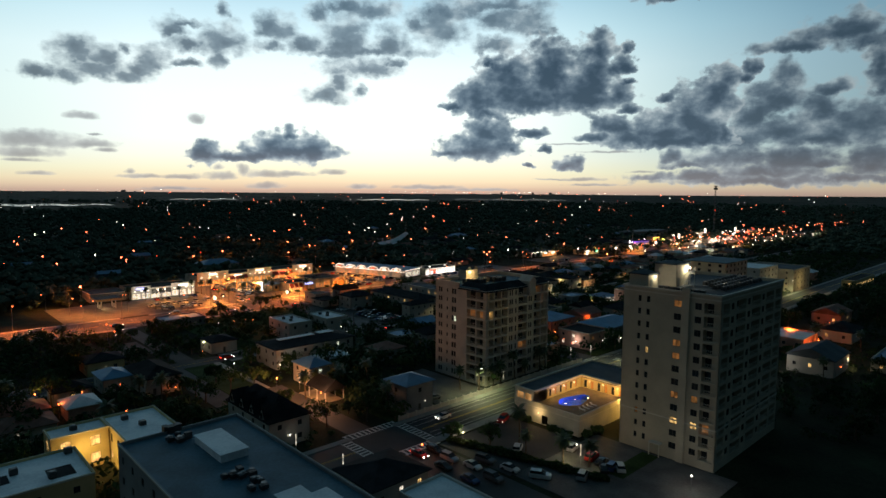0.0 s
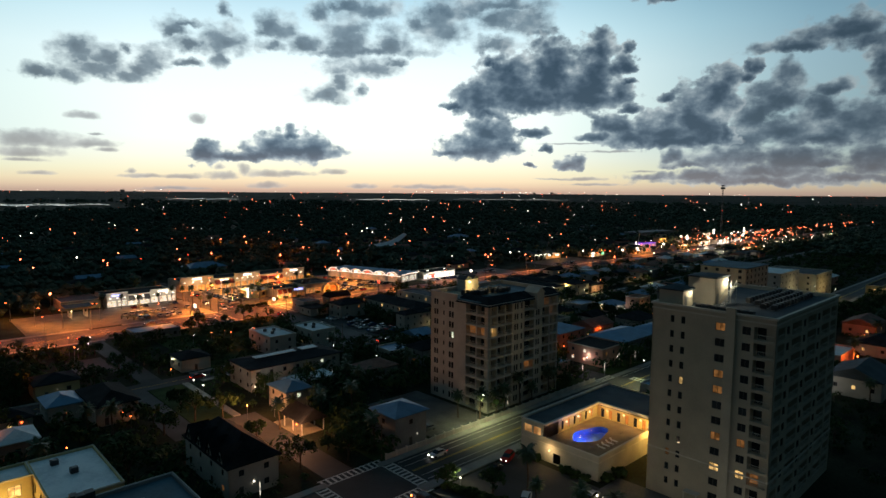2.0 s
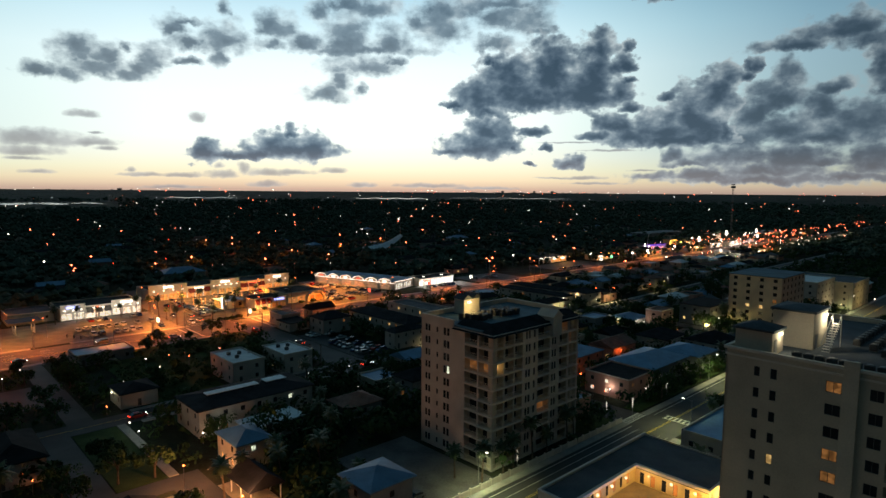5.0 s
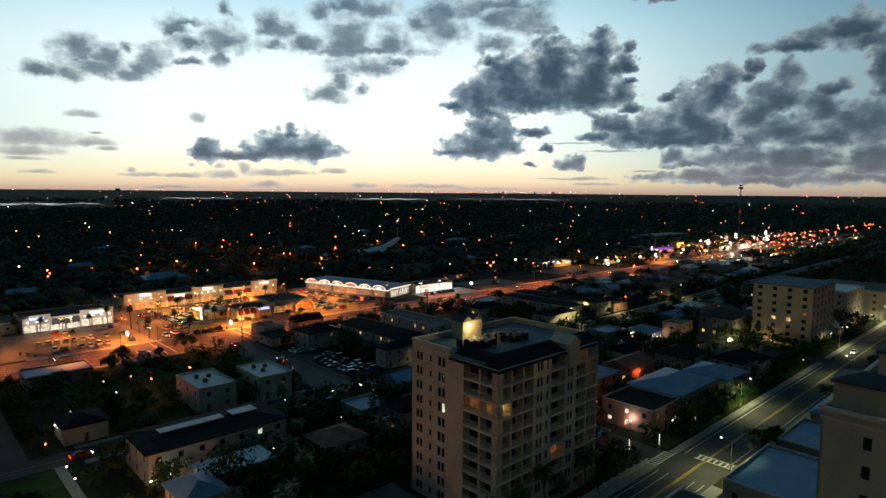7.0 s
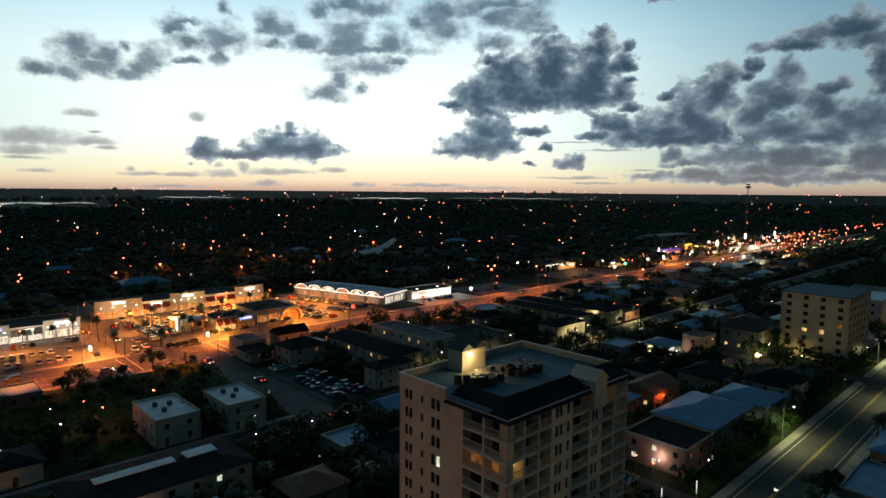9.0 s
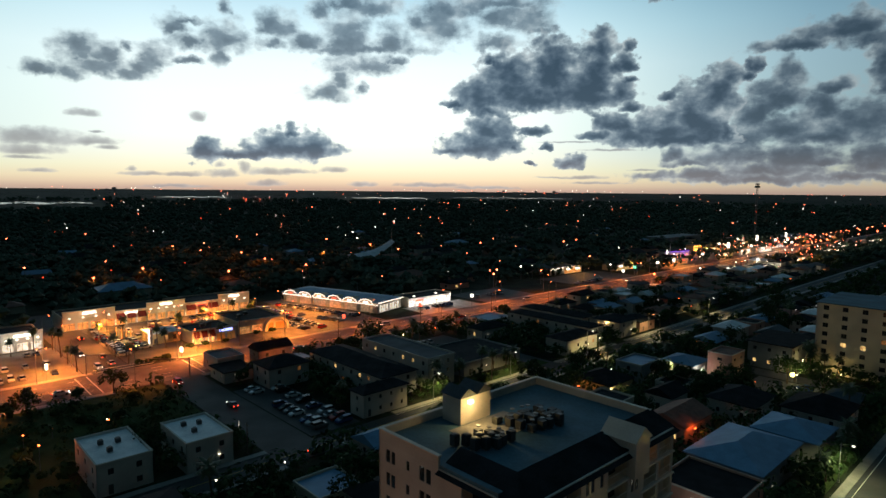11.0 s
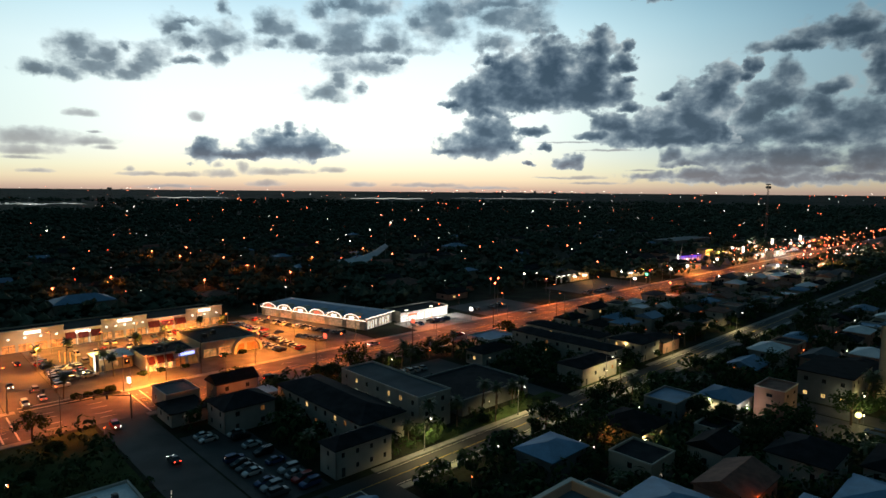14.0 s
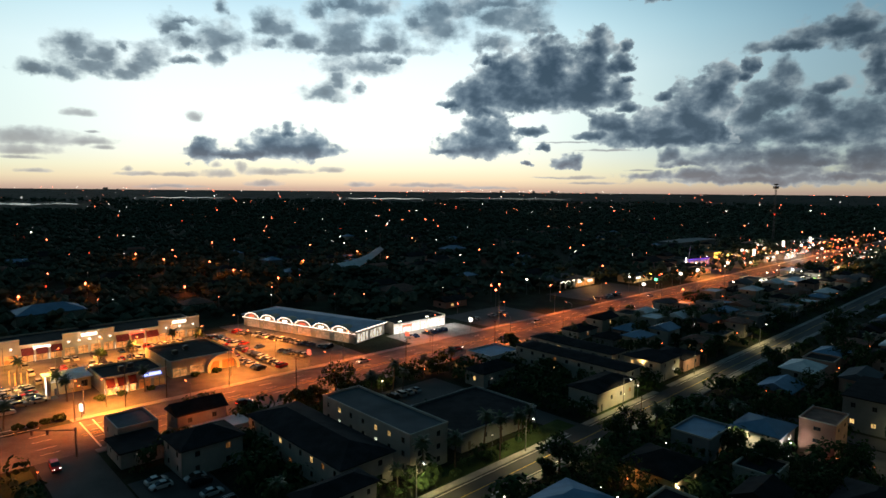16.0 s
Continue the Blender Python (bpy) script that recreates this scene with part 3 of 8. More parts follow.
# long streets, seaward to inland, then the cross streets
road("road_seaside", -120, 104.5, 760, 116.5)
road("road_back_street", -120, 203.5, 760, 211.5)
road("road_boulevard", -400, 281, 1500, 303, material=M_ASPHALT_OLD, label="wide grey asphalt boulevard under orange street lamps")
road("road_cross_near", 82, 20, 95, 119, 0.036)
road("road_cross_inland", 83, 119, 90, 160, 0.036)
road("road_cross_bend", 67, 160, 90, 166, 0.036)
road("road_cross_lawn", 67, 166, 74, 203.5, 0.036)
road("road_cross_north", 75, 211.5, 81, 281, 0.036)
pavement(84.2, 166.2, 86.2, 203.3)
road("road_cross_mid", 154, 207, 166, 281, 0.036)
road("road_cross_motel", 182, 116, 191, 204, 0.036)
road("road_cross_far", 256, 211, 264, 247, 0.036)
road("road_cross_grove", 303, 112, 311, 207, 0.036)
road("road_cross_mall", 138, 303, 151.8, 420, 0.036)
for v0, v1 in ((101.9, 104.5), (116.5, 118.4)):
    for u0, u1 in ((-120, 82), (95, 182), (191, 303), (311, 760)):
        pavement(u0, v0, u1, v1)
for v0, v1 in ((201.7, 203.5), (211.5, 213.3)):
    for u0, u1 in ((-120, 67), (90, 154), (191, 256), (264, 303), (311, 760)):
        pavement(u0, v0, u1, v1)
for v0, v1 in ((278.6, 281), (303, 305.6)):
    for u0, u1 in ((-400, 82), (95, 140), (166, 303), (303, 1500)):
        pavement(u0, v0, u1, v1)
stripes("centre_line", [(-120, 110.2, 79, 110.35), (-120, 110.6, 79, 110.75), (99, 110.2, 760, 110.35), (99, 110.6, 760, 110.75)], M_PAINT_Y, "double yellow centre line painted on asphalt")
stripes("edge_line", [(99, 105.6, 181, 105.75), (99, 115.4, 181, 115.55), (193, 105.6, 300, 105.75), (193, 115.4, 300, 115.55),
                      (99, 107.6, 181, 107.72), (99, 113.2, 181, 113.32)], M_PAINT, "white edge line painted on asphalt")
stripes("back_street_edge", [(191, 204.1, 300, 204.25), (191, 210.8, 256, 210.95), (264, 210.8, 300, 210.95), (313, 204.1, 420, 204.25), (313, 210.8, 420, 210.95)], M_PAINT, "white edge lines painted on asphalt")
stripes("back_street_line", [(-120, 207.4, 760, 207.55)], M_PAINT_Y, "yellow centre line painted on asphalt")
stripes("boulevard_lane_line", dashes(-300, 900, 285.6) + dashes(-300, 900, 289.4) + dashes(-300, 900, 294.6) + dashes(-300, 900, 298.6),
        M_PAINT, "dashed white lane lines painted on asphalt")
stripes("boulevard_turn_line", [(-300, 291.4, 140, 291.55), (-300, 292.6, 140, 292.75), (166, 291.4, 900, 291.55), (166, 292.6, 900, 292.75)],
        M_PAINT_Y, "yellow turning lane lines painted on asphalt")
stripes("crosswalk", ladder(81, 101.4, 97, 104.2, 12), M_PAINT, "white ladder crosswalk painted on asphalt", 0.05)
stripes("crosswalk", ladder(81, 117, 97, 119.8, 12), M_PAINT, "white ladder crosswalk painted on asphalt", 0.05)
stripes("crosswalk", ladder(78.6, 104.5, 81.4, 116.5, 9, "v"), M_PAINT, "white ladder crosswalk painted on asphalt", 0.05)
stripes("crosswalk", ladder(95.4, 104.5, 98.2, 116.5, 9, "v"), M_PAINT, "white ladder crosswalk painted on asphalt", 0.05)
stripes("crosswalk", ladder(182, 116.8, 191, 119.2, 9), M_PAINT, "white ladder crosswalk painted on asphalt", 0.05)
stripes("crosswalk", ladder(192.5, 104.5, 195.3, 113, 7, "v"), M_PAINT, "white ladder crosswalk painted on asphalt", 0.05)
stripes("stop_box", [(170, 204.2, 184, 204.4), (170, 207, 184, 207.2), (170, 204.2, 170.3, 207.2), (183.7, 204.2, 184, 207.2), (175, 204.2, 175.2, 207.2)],
        M_PAINT, "white turning box painted on asphalt", 0.05)
stripes("boulevard_crosswalk", [(137.6, 282, 138, 302), (134.4, 282, 134.8, 302), (167.4, 282, 167.8, 302), (170.4, 282, 170.8, 302), (141, 304.4, 159, 304.8), (141, 307.4, 159, 307.8)],
        M_PAINT, "white crosswalk and stop lines painted on asphalt", 0.05)

# car parks, lawns and yards
LOTS = [("motel_car_park", 96, 79, 122, 101, M_ASPHALT), ("beach_car_park", 62, 60, 82, 101, M_ASPHALT), ("side_street_car_park", 166.5, 213.5, 181, 258, M_ASPHALT),
        ("plaza_car_park", 152, 306, 240, 375, M_ASPHALT_OLD), ("store_car_park", 60, 306, 137.8, 350, M_ASPHALT_OLD), ("mall_car_park", 240.2, 306, 262, 385, M_ASPHALT_OLD),
        ("filling_station_yard", 285, 306, 325, 323, M_CONCRETE), ("tower_forecourt", 97, 45, 129, 78.9, M_ASPHALT_OLD), ("condo_forecourt", 114, 119.2, 134, 150, M_ASPHALT_OLD),
        ("apartment_car_park", 226, 247, 262, 268, M_ASPHALT), ("grove_car_park", 286, 140, 302, 158, M_ASPHALT_OLD), ("corner_yard", 283, 262, 302, 278, M_CONCRETE),
        ("resident_car_park", 61, 231, 73.8, 253, M_ASPHALT), ("terrace_yard", 90.2, 143, 97, 156, M_SAND), ("paved_yard", 76, 138, 82.8, 158, M_SAND), ("far_diner_yard", 420, 306, 490, 342, M_ASPHALT),
        ("far_store_yard", 535, 266, 600, 278, M_ASPHALT_OLD), ("inland_car_park", 330, 306, 372, 336, M_ASPHALT)]
for name, u0, v0, u1, v1, material in LOTS:
    road(name, u0, v0, u1, v1, 0.03, material, "asphalt and concrete yard with parked cars" if "park" in name else "plain paved yard")
for u0, v0, u1, v1 in ((96, 119, 113, 134), (168, 119, 181, 170), (192, 119.5, 252, 124), (95.5, 186, 112, 201), (275, 118.6, 302, 123), (312, 118.6, 330, 125),
                       (213, 213.6, 262, 219.5), (271, 213.6, 300, 217), (112.5, 62, 128, 66), (96, 213.5, 118, 280), (118, 236, 153, 279), (98, 136, 112, 157), (74.3, 166.3, 84, 203.2), (272, 191, 302, 201)):
    slab("lawn", u0, v0, u1, v1, -0.05, 0.05, M_LAWN, "rough green lawn beside the street", "lawn")
keep(74.3, 166.3, 84, 203.2)


# ---- street furniture ----
def street_lamp(u, v, h=10.5, reach=2.2, rz=0.0, bulb=None, group="street lamps", label="tall steel street lamp with an orange lamp head"):
    lamp = thing("street_lamp", grid(u, v, 0, rz), label, "street lamp", group)
    key = f"{h:.1f}_{reach:.1f}"
    part("base", shared("lamp_base", lambda: Shape().tube([(0, 0, -0.05), (0, 0, 0.5)], 0.22, 8), M_CONCRETE), None, lamp)
    part("pole", shared("lamp_pole" + key, lambda: Shape().tube([(0, 0, 0), (0, 0, h * 0.5), (0, 0, h)], [0.13, 0.10, 0.07], 8), M_POLE), None, lamp)
    part("arm", shared("lamp_arm" + key, lambda: Shape().tube([(0, 0, h - 0.4), (reach * 0.5, 0, h), (reach, 0, h + 0.15)], [0.06, 0.05, 0.04], 6), M_POLE), None, lamp)
    head = part("lamp_head", shared("lamp_head" + key, lambda: Shape().box(reach - 0.1, -0.2, h + 0.08, reach + 0.8, 0.2, h + 0.28), M_POLE), None, lamp)
    part("bulb", shared("lamp_bulb" + key, lambda: Shape().ball(reach + 0.4, 0, h + 0.02, 0.32, 8, 0.7), bulb or L_SODIUM), None, head, "glowing lamp glass")
    return lamp


def light(u, v, z, watts, col, size=0.3, spot=None):
    kind = "SPOT" if spot else "POINT"
    d = bpy.data.lights.new("lamp_light", kind)
    d.energy, d.color, d.shadow_soft_size = watts, col, size
    if spot:
        d.spot_size, d.spot_blend = radians(spot), 0.6
    ob = new("lamp_light", d)
    ob.matrix_basis = Matrix.Translation(world(u, v, z))
    return ob


ORANGE, WARM, COOL, GREENISH = (1.0, 0.20, 0.028), (1.0, 0.6, 0.2), (1.0, 0.93, 0.82), (0.96, 1.0, 0.50)
for u in range(20, 1000, 42):
    for side in (0, 1):
        uu = u + 21 * side
        street_lamp(uu, 280.0 if side == 0 else 304.4, 11.5, 2.6, 90 if side == 0 else -90)
        if uu < 960:
            light(uu, 283.2 if side == 0 else 301.2, 11.2, (17500 if uu < 410 else 15000) * (0.8 + 0.4 * ((uu * 7) % 10) / 9), ORANGE, 0.35, 132)
for u, v in ((128, 119.2), (188, 103.2), (236, 119.2), (285, 103.2), (335, 119.2), (400, 119.2)):
    street_lamp(u, v, 8.5, 1.8, 90 if v < 110 else -90, L_WHITE, "seaside lamps", "steel street lamp with a pale greenish lamp head")
    light(u, 105 if v < 110 else 117, 8.2, 4200, GREENISH, 0.3, 150)
for u in (206, 240, 284, 330, 390):
    street_lamp(u, 212.6, 8.5, 1.8, -90, L_SODIUM if u == 330 else L_WHITE, "back street lamps", "steel street lamp beside the back street")
    light(u, 210.2, 8.2, 5200, (1.0, 0.80, 0.36), 0.3, 150)


# ---- buildings ----
def rect_faces(L, W):
    """The four walls of a plan L by W: name, start, end, direction."""
    return {"w": ((0, W), (0, 0), (0, -1)), "s": ((0, 0), (L, 0), (1, 0)), "e": ((L, 0), (L, W), (0, 1)), "n": ((L, W), (0, W), (-1, 0))}


def on_wall(face, s):
    (a, b, d) = face
    return (a[0] + d[0] * s, a[1] + d[1] * s)


def balcony_parts(parent, p, d, z, w, h, door_mat):
    """A loggia in its opening: shell with floor and ceiling, railing with pickets, sliding door widened to supply the
    recess's shade.
    """
    deep = 1.7
    key = f"{w:.2f}x{h:.2f}"

    def shell():
        s = Shape()
        s.box(0.0, 0.26, -0.16, w, deep, 0.0).box(0.0, 0.26, h, w, deep, h + 0.14).box(-0.12, 0.26, -0.16, 0.0, deep, h + 0.14)
        s.box(w, 0.26, -0.16, w + 0.12, deep, h + 0.14).box(-0.12, deep, -0.16, w + 0.12, deep + 0.12, h + 0.14)
        return s

    def rails():
        s = Shape().box(0, 0.04, 1.0, w, 0.10, 1.08).box(0, 0.04, 0.08, w, 0.09, 0.13)
        n = max(4, int(w / 0.28))
        for k in range(n + 1):
            x = (w - 0.03) * k / n
            s.box(x, 0.05, 0.13, x + 0.03, 0.08, 1.0)
        return s

    m = facing(p, d, z)
    bay = part("balcony", shared("bay" + key, shell, M_STUCCO), None, parent, m=m)
    part("railing", shared("rail" + key, rails, M_TRIM), None, bay, "white metal railing")
    # Door stretched across the back wall; its dark glass stands in for balcony shade.
    part("sliding_door", shared("door" + key, lambda: Shape().box(w * 0.03, deep - 0.05, 0.02, w * 0.97, deep - 0.004, h - 0.06), door_mat or M_GLASS), None, bay,
         "glass door lit from inside" if door_mat else "")
    return bay


def condo(parent, L, W, storeys, rise_, z0, faces, lit, wall_mat, top, slab_mat=None):
    """Walls with their openings, windows and balconies. faces: wall -> [(kind, s0, width, sill, height, bars)]."""
    plan = rect_faces(L, W)
    for fname, face in plan.items():
        cols = faces.get(fname, [])
        holes = []
        for ci, (kind, s0, w, sill, h, bars) in enumerate(cols):
            for k in range(storeys):
                z = z0 + k * rise_ + sill
                holes.append((s0, z, s0 + w, z + h))
        part("wall", Shape().wall(face[0], face[1], 0, top, holes), wall_mat, parent)
        for ci, (kind, s0, w, sill, h, bars) in enumerate(cols):
            for k in range(storeys):
                z = z0 + k * rise_ + sill
                glow_mat = lit.get((fname, ci, k))
                if kind == "win":
                    window(parent, on_wall(face, s0), face[2], z, w, h, bars, glow_mat)
                else:
                    balcony_parts(parent, on_wall(face, s0), face[2], z, w, h, glow_mat)
    return plan


def banded(parent, L, W, z, out, h, material, name="cornice"):
    """A moulding right round a plan."""
    s = Shape()
    s.box(-out, -out, z, L + out, 0.0, z + h).box(-out, W, z, L + out, W + out, z + h)
    s.box(-out, 0.0, z, 0.0, W, z + h).box(L, 0.0, z, L + out, W, z + h)
    return part(name, s, material, parent)


def roof_unit(u, v, z, w=1.1, d=1.1, h=1.2, label="grey air conditioning unit standing on the roof"):
    ob = thing("air_conditioner", grid(u, v, z), label, "air conditioner", "roof units")
    part("casing", shared(f"ac{w}x{d}x{h}", lambda: Shape().box(-w / 2, -d / 2, 0.12, w / 2, d / 2, h), M_MACHINE), None, ob)
    part("skid", shared(f"acskid{w}x{d}", lambda: Shape().box(-w / 2 + 0.05, -d / 2 + 0.05, 0, -w / 2 + 0.2, d / 2 - 0.05, 0.12).box(w / 2 - 0.2, -d / 2 + 0.05, 0, w / 2 - 0.05, d / 2 - 0.05, 0.12), M_METAL), None, ob)
    part("fan_grille", shared(f"acfan{w}", lambda: Shape().tube([(0, 0, h), (0, 0, h + 0.1)], w * 0.36, 10), M_POLE), None, ob)
    return ob


# tall condominium tower by the sea
TW = thing("apartment_tower", grid(129.2, 50.2), "twelve-storey beige stucco apartment tower with balconies and few lit windows", "apartment building")
TL, TWI, TS = 37.0, 22.6, 2.95
west = [("win", 3.7, 0.75, 0.9, 1.35, 0), ("win", 5.8, 0.8, 0.9, 1.4, 0), ("win", 12.3, 1.75, 0.8, 1.45, 1), ("win", 17.0, 1.45, 0.8, 1.45, 1), ("bal", 19.0, 3.2, 0.1, 2.4, 0)]
south = [("bal", 0.9, 3.6, 0.1, 2.35, 0), ("win", 5.4, 1.5, 0.8, 1.45, 1), ("bal", 8.2, 5.4, 0.1, 2.35, 0), ("win", 14.6, 1.5, 0.8, 1.45, 1), ("bal", 17.2, 5.2, 0.1, 2.35, 0),
         ("win", 23.4, 1.5, 0.8, 1.45, 1), ("bal", 26.0, 5.2, 0.1, 2.35, 0), ("bal", 32.2, 4.0, 0.1, 2.35, 0)]
north = [("win", 4, 1.6, 0.8, 1.45, 1), ("bal", 8, 5, 0.1, 2.35, 0), ("win", 15, 1.6, 0.8, 1.45, 1), ("bal", 20, 5, 0.1, 2.35, 0), ("win", 28, 1.6, 0.8, 1.45, 1), ("bal", 32, 4.5, 0.1, 2.35, 0)]
east = [("win", 4, 1.6, 0.8, 1.45, 1), ("win", 10, 1.6, 0.8, 1.45, 1), ("win", 16, 1.6, 0.8, 1.45, 1)]
lit = {("w", 1, 7): L_WARM, ("w", 2, 11): L_WARM_DIM, ("w", 2, 8): L_WARM_DIM, ("w", 2, 7): L_WARM_DIM, ("w", 2, 4): L_WARM_DIM, ("w", 3, 4): L_WARM_DIM, ("w", 2, 2): L_WARM, ("w", 3, 2): L_WARM,
       ("w", 4, 2): L_WARM_DIM, ("w", 0, 2): L_WARM_DIM}
condo(TW, TL, TWI, 12, TS, 1.68, {"w": west, "s": south, "n": north, "e": east}, lit, M_STUCCO, 38.6)
# projecting bay between the window columns, storey band, cornice and roof deck
part("pilaster", Shape().box(-0.45, 6.7, 0, -0.003, 8.4, 39.4), M_STUCCO, TW)
part("roof_deck", Shape().box(0.26, 0.26, 37.3, TL - 0.26, TWI - 0.26, 37.8), M_ROOF_G, TW, "grey gravel roof deck")
banded(TW, TL, TWI, 38.2, 0.3, 0.4, M_TRIM)
banded(TW, TL, TWI, 37.3, 0.12, 0.25, M_TRIM, "moulding")
banded(TW, TL, TWI, 9.1, 0.1, 0.3, M_TRIM, "storey_band")
part("entrance_canopy", Shape().box(-1.6, 11.6, 2.9, -0.003, 14.4, 3.1).box(-1.5, 11.7, 0, -1.3, 11.9, 2.9).box(-1.5, 14.1, 0, -1.3, 14.3, 2.9), M_TRIM, TW)


def stair_house(parent, x0, y0, x1, y1, z, h, cap):
    s = Shape()
    s.box(x0, y0, z, x1, y1, z + h)
    ob = part("stair_house", s, M_STUCCO, parent, "beige roof house over the stairs")
    c = Shape().box(x0 - 0.3, y0 - 0.3, z + h, x1 + 0.3, y1 + 0.3, z + h + 0.3)
    mx, my = (x0 + x1) / 2, (y0 + y1) / 2
    base = [(x0 - 0.2, y0 - 0.2), (x1 + 0.2, y0 - 0.2), (x1 + 0.2, y1 + 0.2), (x0 - 0.2, y1 + 0.2)]
    for k in range(4):
        a, b = base[k], base[(k + 1) % 4]
        c.quad((*a, z + h + 0.3), (*b, z + h + 0.3), (mx, my, z + h + 0.3 + cap))
    part("cap_roof", c, M_ROOF_G, ob)
    part("door", Shape().box(x0 + 0.8, y0 - 0.06, z, x0 + 1.8, y0 - 0.003, z + 2.1), M_METAL, ob)
    return ob


h1 = stair_house(TW, 1.2, 17.2, 5.6, 22.0, 37.8, 3.2, 0.9)
h2 = stair_house(TW, 9.0, 14.4, 15.4, 19.8, 37.8, 5.2, 0.5)
part("wall_lamp", Shape().box(3.6, 16.85, 40.4, 4.1, 17.15, 40.7), L_SIGN, h1, "bright white wall lamp")
part("wall_lamp", Shape().box(13.6, 14.05, 42.2, 14.1, 14.35, 42.5), L_SIGN, h2, "bright white wall lamp")
st = Shape()
for k in range(12):
    st.box(9.2 + 0.42 * k, 12.4, 37.8 + 0.3 * k, 9.65 + 0.42 * k, 13.4, 37.86 + 0.3 * k)
st.tube([(9.2, 12.35, 38.8), (14.3, 12.35, 42.4)], 0.06, 5).tube([(9.2, 13.45, 38.8), (14.3, 13.45, 42.4)], 0.06, 5)
st.tube([(9.2, 12.35, 37.8), (9.2, 12.35, 38.8)], 0.06, 5).tube([(14.3, 12.35, 37.8), (14.3, 12.35, 42.4)], 0.07, 5).tube([(14.3, 13.45, 37.8), (14.3, 13.45, 42.4)], 0.07, 5)
part("roof_stair", st, M_WHITE, TW, "white painted metal stair on the roof")
for (x, y, z, w) in ((3.9, 14.6, 40.4, 190), (13.9, 11.8, 42.0, 380)):
    light(129.2 + x, 52 + y, z, w, (1.0, 0.88, 0.62), 0.15)
for row, (y, x0, n) in enumerate(((2.6, 12, 12), (4.6, 12, 12), (6.6, 15, 11), (9.0, 17, 10))):
    for j in range(n):
        roof_unit(129.2 + x0 + 1.95 * j, 52 + y, 37.8, 0.95, 0.95, 1.0)
for j in range(8):
    roof_unit(129.2 + 1.7, 52 + 3.0 + 1.35 * j, 37.8, 1.0, 1.0, 1.1)
keep(128, 50, 168, 75)

# ten-storey condominium with stacked corner balconies
B2 = thing("condominium_block", grid(135.6, 122.6), "ten-storey cream condominium with stacked corner balconies and dark mansard roof", "apartment building")
BL, BW, BS = 31.0, 22.8, 2.92
west = [("win", 1.4, 0.75, 0.7, 1.6, 0), ("win", 2.4, 0.75, 0.7, 1.6, 0), ("win", 5.2, 0.6, 0.9, 1.2, 0), ("win", 7.6, 0.85, 0.6, 1.75, 0), ("win", 8.7, 0.85, 0.6, 1.75, 0),
        ("bal", 14.4, 3.8, 0.1, 2.4, 0), ("bal", 18.6, 3.7, 0.1, 2.4, 0)]
south = [("bal", 0.6, 2.9, 0.1, 2.4, 0), ("bal", 3.9, 2.9, 0.1, 2.4, 0), ("bal", 7.2, 2.6, 0.1, 2.4, 0), ("win", 10.8, 0.7, 0.6, 1.7, 0), ("win", 11.8, 0.7, 0.6, 1.7, 0),
         ("win", 13.6, 0.7, 0.6, 1.7, 0), ("bal", 15.2, 4.4, 0.1, 2.4, 0), ("win", 20.4, 0.7, 0.6, 1.7, 0), ("win", 21.4, 0.7, 0.6, 1.7, 0), ("bal", 23.4, 3.2, 0.1, 2.4, 0), ("bal", 27.2, 3.2, 0.1, 2.4, 0)]
north = [("win", 3, 1.6, 0.8, 1.45, 1), ("win", 9, 1.6, 0.8, 1.45, 1), ("bal", 14, 4, 0.1, 2.4, 0), ("win", 22, 1.6, 0.8, 1.45, 1)]
east = [("bal", 1, 3.6, 0.1, 2.4, 0), ("win", 8, 1.6, 0.8, 1.45, 1), ("win", 14, 1.6, 0.8, 1.45, 1)]
lit = {("w", 4, 6): L_COOL, ("w", 5, 7): L_WARM_DIM, ("w", 6, 7): L_WARM_DIM, ("s", 0, 7): L_WARM, ("s", 9, 9): L_WARM_DIM, ("s", 10, 8): L_WARM_DIM, ("s", 6, 3): L_WARM_DIM}
condo(B2, BL, BW, 10, BS, 0.3, {"w": west, "s": south, "n": north, "e": east}, lit, M_STUCCO_W, 29.6)
part("roof_deck", Shape().box(0.2, 3.4, 29.62, BL - 0.2, BW - 0.2, 30.0), M_ROOF_N, B2, "dark bluish flat roof deck")
pw = Shape().box(0.0, 12.0, 29.604, 0.28, BW, 31.0).box(0.0, BW - 0.28, 29.604, BL, BW, 31.0).box(BL - 0.28, 3.4, 29.604, BL, BW - 0.28, 31.0)
part("parapet", pw, M_STUCCO_W, B2)
cp = Shape().box(-0.12, 11.9, 31.0, 0.4, BW + 0.12, 31.15).box(0.4, BW - 0.4, 31.0, BL + 0.12, BW + 0.12, 31.15).box(BL - 0.4, 3.3, 31.0, BL + 0.12, BW - 0.4, 31.15)
part("parapet_cap", cp, M_TRIM, B2, "pale parapet cap")
mr = Shape()  # mansard skirt over the balcony stacks
mr.quad((-0.6, -0.6, 29.2), (BL + 0.6, -0.6, 29.2), (BL + 0.2, 3.6, 31.2), (3.4, 3.6, 31.2))
mr.quad((-0.6, 12.0, 29.2), (-0.6, -0.6, 29.2), (3.4, 3.6, 31.2), (3.4, 12.0, 31.2))
mr.quad((3.4, 12.0, 31.2), (3.4, 3.6, 31.2), (3.4, 3.6, 29.7), (3.4, 12.0, 29.7)).quad((3.4, 3.6, 31.2), (BL, 3.6, 31.2), (BL, 3.6, 29.7), (3.4, 3.6, 29.7))
